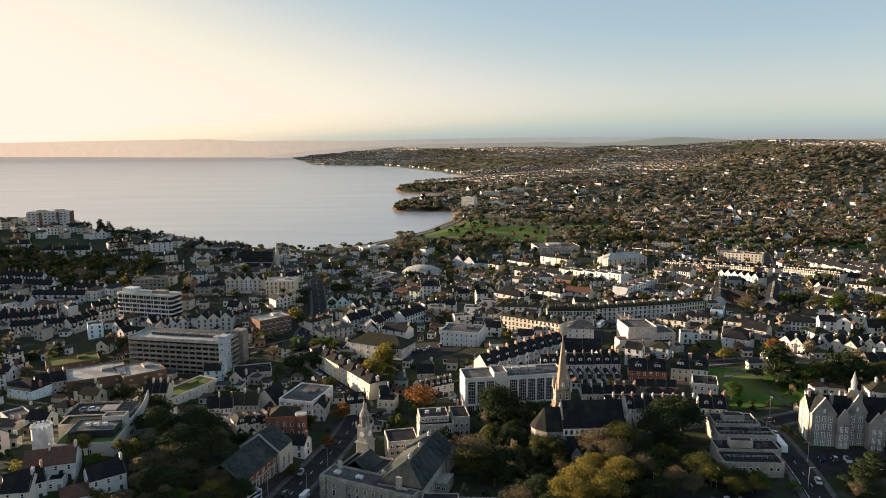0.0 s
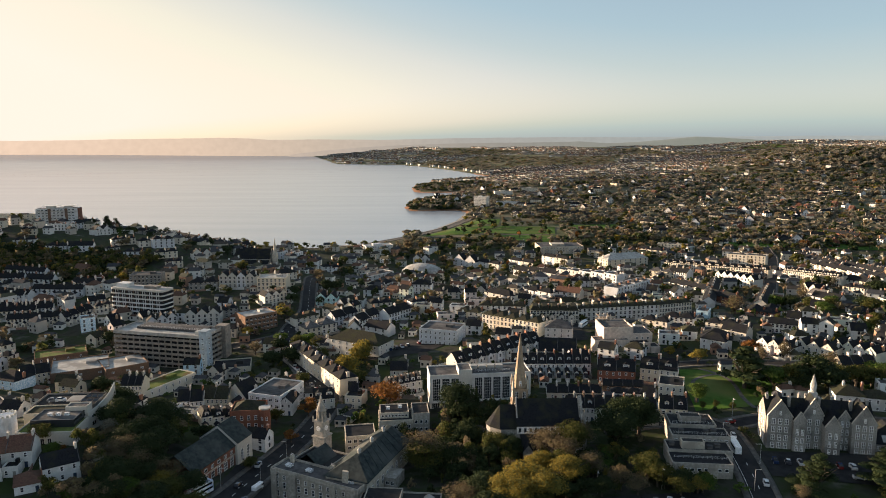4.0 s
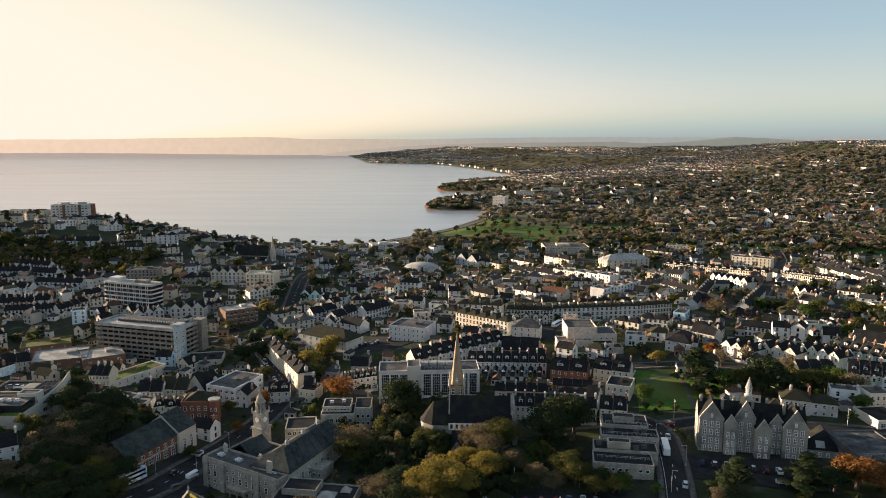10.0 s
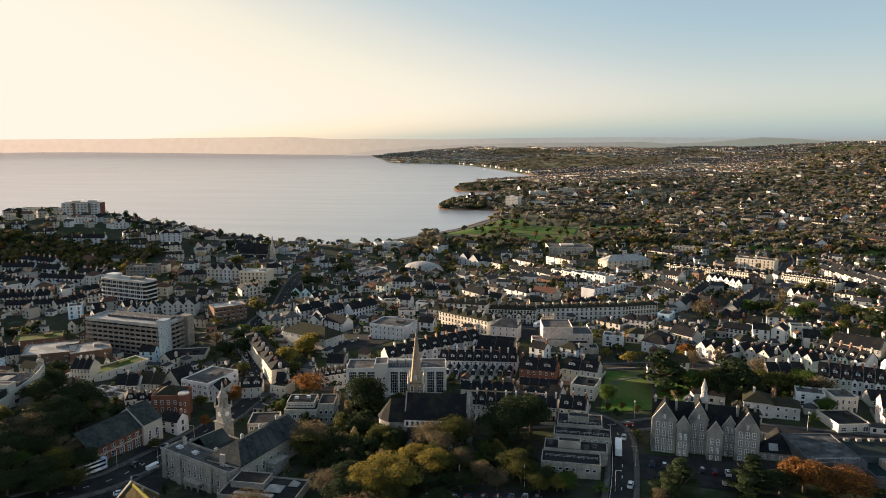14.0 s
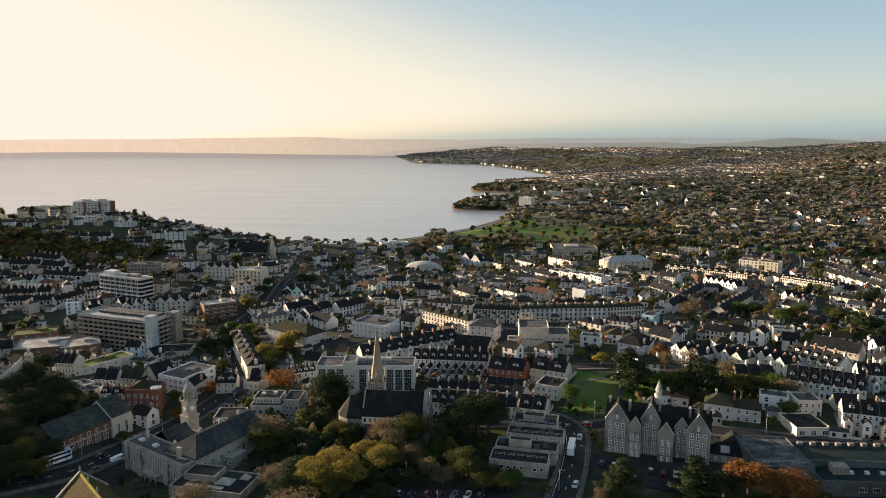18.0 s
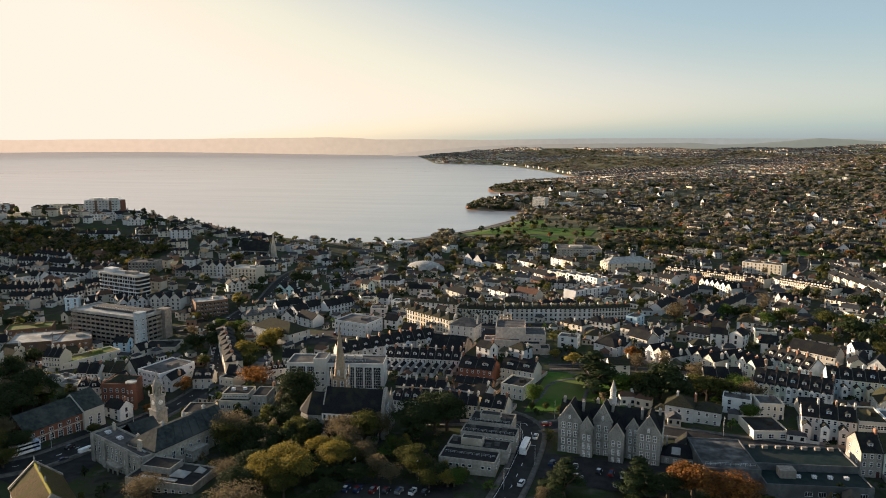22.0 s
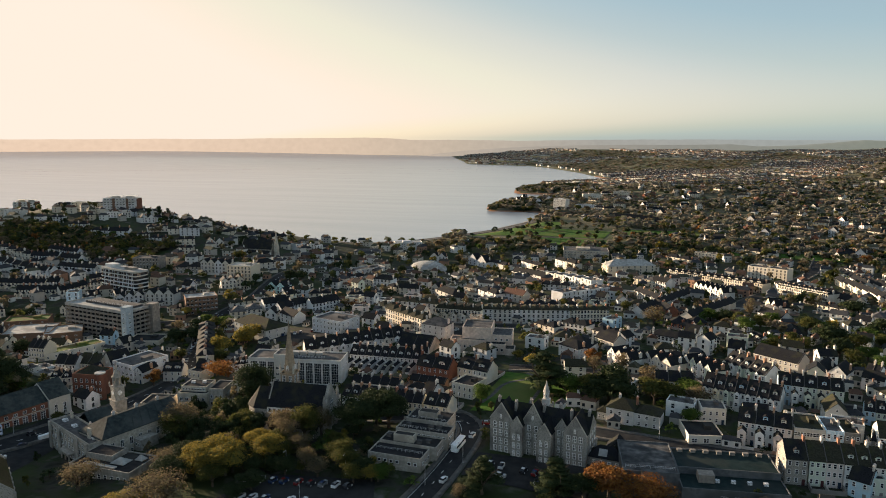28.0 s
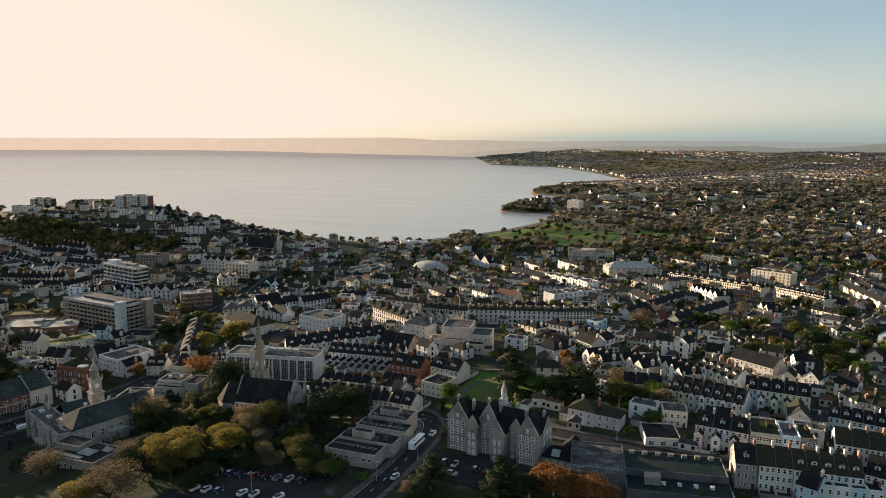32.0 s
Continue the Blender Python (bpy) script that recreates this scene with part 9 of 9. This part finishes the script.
# open slopes that carry rows of houses and few trees
def estate(x, y):
    return patch(x, y, 420, 3.7) + .10 * math.sin(x / 260) - .35 * math.exp(-((x - 1100) / 260) ** 2 - ((y - 2050) / 220) ** 2)


# the far crowns mostly take the leaf colour paled as haze
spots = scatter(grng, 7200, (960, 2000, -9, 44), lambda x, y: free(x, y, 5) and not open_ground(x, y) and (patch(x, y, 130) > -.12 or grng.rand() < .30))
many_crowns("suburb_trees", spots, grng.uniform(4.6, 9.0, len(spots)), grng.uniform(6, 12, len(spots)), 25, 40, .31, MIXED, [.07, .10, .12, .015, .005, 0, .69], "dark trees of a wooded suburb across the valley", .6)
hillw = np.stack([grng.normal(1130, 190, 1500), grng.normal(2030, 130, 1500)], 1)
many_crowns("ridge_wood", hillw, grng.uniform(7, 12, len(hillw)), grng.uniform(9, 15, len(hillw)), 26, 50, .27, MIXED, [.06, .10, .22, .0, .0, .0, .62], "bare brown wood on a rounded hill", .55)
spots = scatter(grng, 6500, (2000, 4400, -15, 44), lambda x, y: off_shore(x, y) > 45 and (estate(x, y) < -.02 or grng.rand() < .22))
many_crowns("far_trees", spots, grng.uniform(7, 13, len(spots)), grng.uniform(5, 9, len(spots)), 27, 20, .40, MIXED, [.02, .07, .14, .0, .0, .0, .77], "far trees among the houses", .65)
heads = np.concatenate([np.stack([grng.uniform(-112, 0, 200), grng.uniform(1390, 1560, 200)], 1), np.stack([grng.uniform(-125, 60, 260), grng.uniform(1880, 2120, 260)], 1)])
heads = heads[off_shore(heads[:, 0], heads[:, 1]) > 1]
many_crowns("headland_trees", heads, grng.uniform(5, 8, len(heads)), grng.uniform(5, 9, len(heads)), 28, 50, .32, MIXED, [.7, .15, .15, 0, 0, 0, 0], "wind-shaped dark trees on the low headlands", .8)

# detached villas in the wooded suburb
vrng = random.Random(12)
kinds = []
for k, (w, d, st, roof, wall, cover) in enumerate(((14, 11, 2, "hip", WHITE, SLATE), (12, 10, 3, "front", WHITE, SLATE), (16, 11, 2, "gable", CREAM, SLATE), (22, 11, 3, "hip", CREAM, SLATE), (11, 9, 2, "front", BRICK, TILE), (30, 9, 2, "gable", WHITE, SLATE))):
    kinds.append((w, d, st, roof, wall, cover))
spots = scatter(grng, 190, (960, 1750, -6, 42), lambda x, y: free(x, y, 14) and not open_ground(x, y))
firsts = {}
for x, y in spots:
    k = vrng.choice((0, 0, 1, 1, 2, 3, 4, 5))
    w, d, st, roof, wall, cover = kinds[k]
    turn = vrng.choice((-30, -40, -20, 10, 30, -60)) + vrng.uniform(-8, 8)
    if k not in firsts:
        firsts[k] = house(x, y, turn, w, d, st, roof, wall, cover, f"detached {'red-brick' if wall is BRICK else 'pale'} villa standing among trees", "house", "", False, across=max(2, int(w / 4)), sides="lr", name="suburban_villa", stacks=2, win=(1.3, 1.7))
        firsts[k].matrix_basis = pose(x, y, lowest(x, y, turn, w, d), 0, 0, turn)
    else:
        copy_thing(firsts[k], pose(x, y, lowest(x, y, turn, w, d), 0, 0, turn))
        TAKEN.append((x, y, turn, w, d))


spots = scatter(grng, 360, (1000, 2050, -4, 44), lambda x, y: free(x, y, 11) and not open_ground(x, y))
many_houses("suburb_houses", spots, 31, "pale houses scattered through the wooded suburb")


def estate_rows(count, area, seed, step=15, thick=0.0):
    """Streets of houses in parallel rows that bend with the slope, as on hillside estates: places and turns."""
    rng = np.random.RandomState(seed)
    out = []
    for x, y in scatter(rng, count, area, lambda x, y: estate(x, y) > thick):
        a = -.35 + 1.1 * patch(x, y, 800, 8.1) + (math.pi / 2 if rng.rand() < .2 else 0)
        for k in range(rng.randint(5, 14)):
            out.append((x, y, math.degrees(a)))
            if rng.rand() < .5:
                out.append((x - math.sin(a) * 24, y + math.cos(a) * 24, math.degrees(a)))
            a += rng.normal() * .04
            x, y = x + math.cos(a) * step, y + math.sin(a) * step
    out = np.array(out)
    return out[off_shore(out[:, 0], out[:, 1]) > 15]


rows = estate_rows(250, (1800, 3000, -5, 44), 41, 15, -.02)
many_houses("hillside_estate", rows, 32, "rows of pale houses on the far hillsides", (8.5, 12.5), (4.6, 6.2))
rows = estate_rows(420, (2900, 4600, -16, 40), 42, 17, -.10)
many_houses("far_town", rows, 33, "distant town of pale houses along the bay", (9, 15), (4.5, 8))
# hotels and blocks along the far sea front
front = []
for (ax, ay), (bx, by) in zip(SHORE[3:9], SHORE[4:10]):
    m = max(1, int(math.hypot(bx - ax, by - ay) / 38))
    front += [(ax + (bx - ax) * k / m + 30, ay + (by - ay) * k / m + 24, math.degrees(math.atan2(by - ay, bx - ax))) for k in range(m) if (k * 7) % 5 > 1]
many_houses("far_sea_front", np.array(front), 36, "pale hotels and blocks along the far sea front", (11, 20), (5, 10), (8, 11))
# ---- parked cars and lamps ----
def car(x, y, turn, kind="car", z=None):
    """A small car or van: body, glazed cabin and four wheels."""
    if kind not in CARS:
        L, W, H, cab = {"car": (4.2, 1.75, .85, (-1.3, 1.0, .6)), "van": (5.2, 1.95, 1.9, (1.2, 2.2, .1)), "bus": (10.5, 2.5, 2.6, (-5.0, 5.0, .15))}[kind]
        b = Geo()
        r = [(-L / 2, -W / 2 + .2), (-L / 2 + .2, -W / 2), (L / 2 - .4, -W / 2), (L / 2, -W / 2 + .35), (L / 2, W / 2 - .35), (L / 2 - .4, W / 2), (-L / 2 + .2, W / 2), (-L / 2, W / 2 - .2)]
        b.solid([(p, q, .28) for p, q in r], [(p * .99, q * .97, .28 + H) for p, q in r])
        c = Geo()
        if kind == "car":
            c.solid([(-1.7, -.8, 1.12), (1.05, -.8, 1.12), (1.05, .8, 1.12), (-1.7, .8, 1.12)], [(-1.2, -.62, 1.62), (.35, -.62, 1.62), (.35, .62, 1.62), (-1.2, .62, 1.62)], 0, 1)
        else:
            z = .28 + H * .55
            c.box(cab[0], -W / 2 - .03, z, cab[1] + .45, W / 2 + .03, z + H * .28, 0)
        w = Geo()
        n = 10
        ring = [(math.cos(a * math.tau / n) * .32, math.sin(a * math.tau / n) * .32) for a in range(n)]
        w.solid([(p, -.1, q) for p, q in ring][::-1], [(p, .1, q) for p, q in ring][::-1])
        CARS[kind] = (b.mesh("car_body", CARPAINT if kind == "car" else FRAME), c.mesh("glazing", GLASS, CARPAINT), w.mesh("wheel", TYRE), L, W)
    body, glass, wheel, L, W = CARS[kind]
    root = thing({"car": "parked_car", "van": "parked_van", "bus": "parked_bus"}[kind], x, y, turn, {"car": "small parked car on dark asphalt", "van": "parked van beside the road", "bus": "single-deck bus on the road"}[kind], kind, "parked vehicles" if kind == "car" else "", ground_at(x, y) + .32 if z is None else z)
    part("car_body", body, None, root)
    part("glazing", glass, None, root)
    for u in (-L * .3, L * .3):
        for v in (-W / 2 + .05, W / 2 - .05):
            part("wheel", wheel, None, root, at=pose(u, v, .32))


CARS = {}
crng = random.Random(5)
for k in range(9):
    car(60 + 4.6 * k + crng.uniform(-.4, .4), 212.5 + .35 * k, 78 + crng.uniform(-4, 4))
for k in (0, 1, 2, 4, 5, 7, 8):
    car(64 + 4.4 * k, 200.5 + .4 * k, 75 + crng.uniform(-5, 5), "van" if k == 8 else "car")
for k in (0, 1, 2, 4, 5, 6, 8):
    car(137 + 4.1 * k, 241.5 - .9 * k, 80 + crng.uniform(-4, 4))
for x, y, t in ((146, 233, -10), (160, 229, -12), (127.5, 226, 76), (129.6, 262, 82), (133, 274, 15), (-57, 236, 78), (-52, 226, 70), (-44, 247, 60), (-50, 214, 30), (-55, 254, 85)):
    car(x, y, t)
for k in (0, 1, 2, 3, 5, 6):
    car(-18 + 3.2 * k, 388 + 1.6 * k, 110 + crng.uniform(-5, 5))
for k in (0, 1, 3, 4):
    car(70 + 4 * k, 408 + 1.2 * k, 70)
for x, y, t in ((-140.5, 264, 12), (-137.5, 264.5, 8), (-131.5, 264, 10)):
    car(x, y, t, z=39.95)
for k in range(14):
    # along the kerb of the winding street
    (x, y), n = road_c[0][30 + 2 * k + k // 4], road_c[1][30 + 2 * k + k // 4]
    car(x + n[0] * 3.4, y + n[1] * 3.4, math.degrees(math.atan2(-n[0], n[1])))
car(92, 424, 62, "bus")
car(98, 428, 62, "bus")
car(80, 394, 15, "van")
car(126.4, 252, 84, "bus")
car(-50, 236, 70, "van")
car(89, 238.5, 80)

lamp_pole, lamp_arm, lamp_head = Geo(), Geo(), Geo()
lamp_pole.drum(0, 0, -.5, 8, .1, .06, 8)
lamp_arm.box(-.04, -1.4, 7.9, .04, .04, 8.0)
lamp_head.box(-.14, -1.9, 7.86, .14, -1.3, 8.02)
lamp_meshes = lamp_pole.mesh("pole", METAL), lamp_arm.mesh("arm", METAL), lamp_head.mesh("lamp_head", PALEROOF)
for x, y, t in ((122, 222, 90), (131, 240, -90), (124, 258, 90), (136, 281, 0), (118, 287, 0), (-50, 240, -90), (-62, 232, 90), (-46, 262, -90), (70, 222, 0), (92, 224, 0), (84, 204, 0), (150, 252, 180), (170, 262, 0), (200, 272, 0)):
    post = thing("street_lamp", x, y, t, "tall grey steel street lamp by the road", "street lamp", "street lamps")
    for me in lamp_meshes:
        part(me.name.split(".")[0], me, None, post)


def double_decker(x, y, turn):
    """A red, white and blue double-decker at the kerb."""
    r = thing("double_decker_bus", x, y, turn, "red, white and blue double-decker bus at the kerb", "bus", "", ground_at(x, y) + .32)
    red, blue = material("red_bus_paint", (.45, .04, .03), 0.3, 1.0, spread=.05, gloss=.5), material("blue_bus_paint", (.05, .15, .42), 0.3, 1.0, spread=.05, gloss=.5)
    for name, x0, x1, mat, label in (("rear_body", -5.3, -3.2, red, "red bus rear"), ("middle_body", -3.196, 2.6, FRAME, "white bus side"), ("front_body", 2.604, 5.3, blue, "blue bus front")):
        g = Geo()
        g.box(x0, -1.25, .35, x1, 1.25, 4.25)
        part(name, g, mat, r, label)
    for z in (1.5, 3.1):
        g = Geo()
        g.box(-4.9, -1.28, z, 4.9, 1.28, z + .75)
        part("window_band", g, GLASS, r)
    wheel = CARS["bus"][2]
    for u in (-3.2, 3.3):
        for v in (-1.2, 1.2):
            part("wheel", wheel, None, r, at=pose(u, v, .45))


double_decker(-66.5, 223.5, 62)
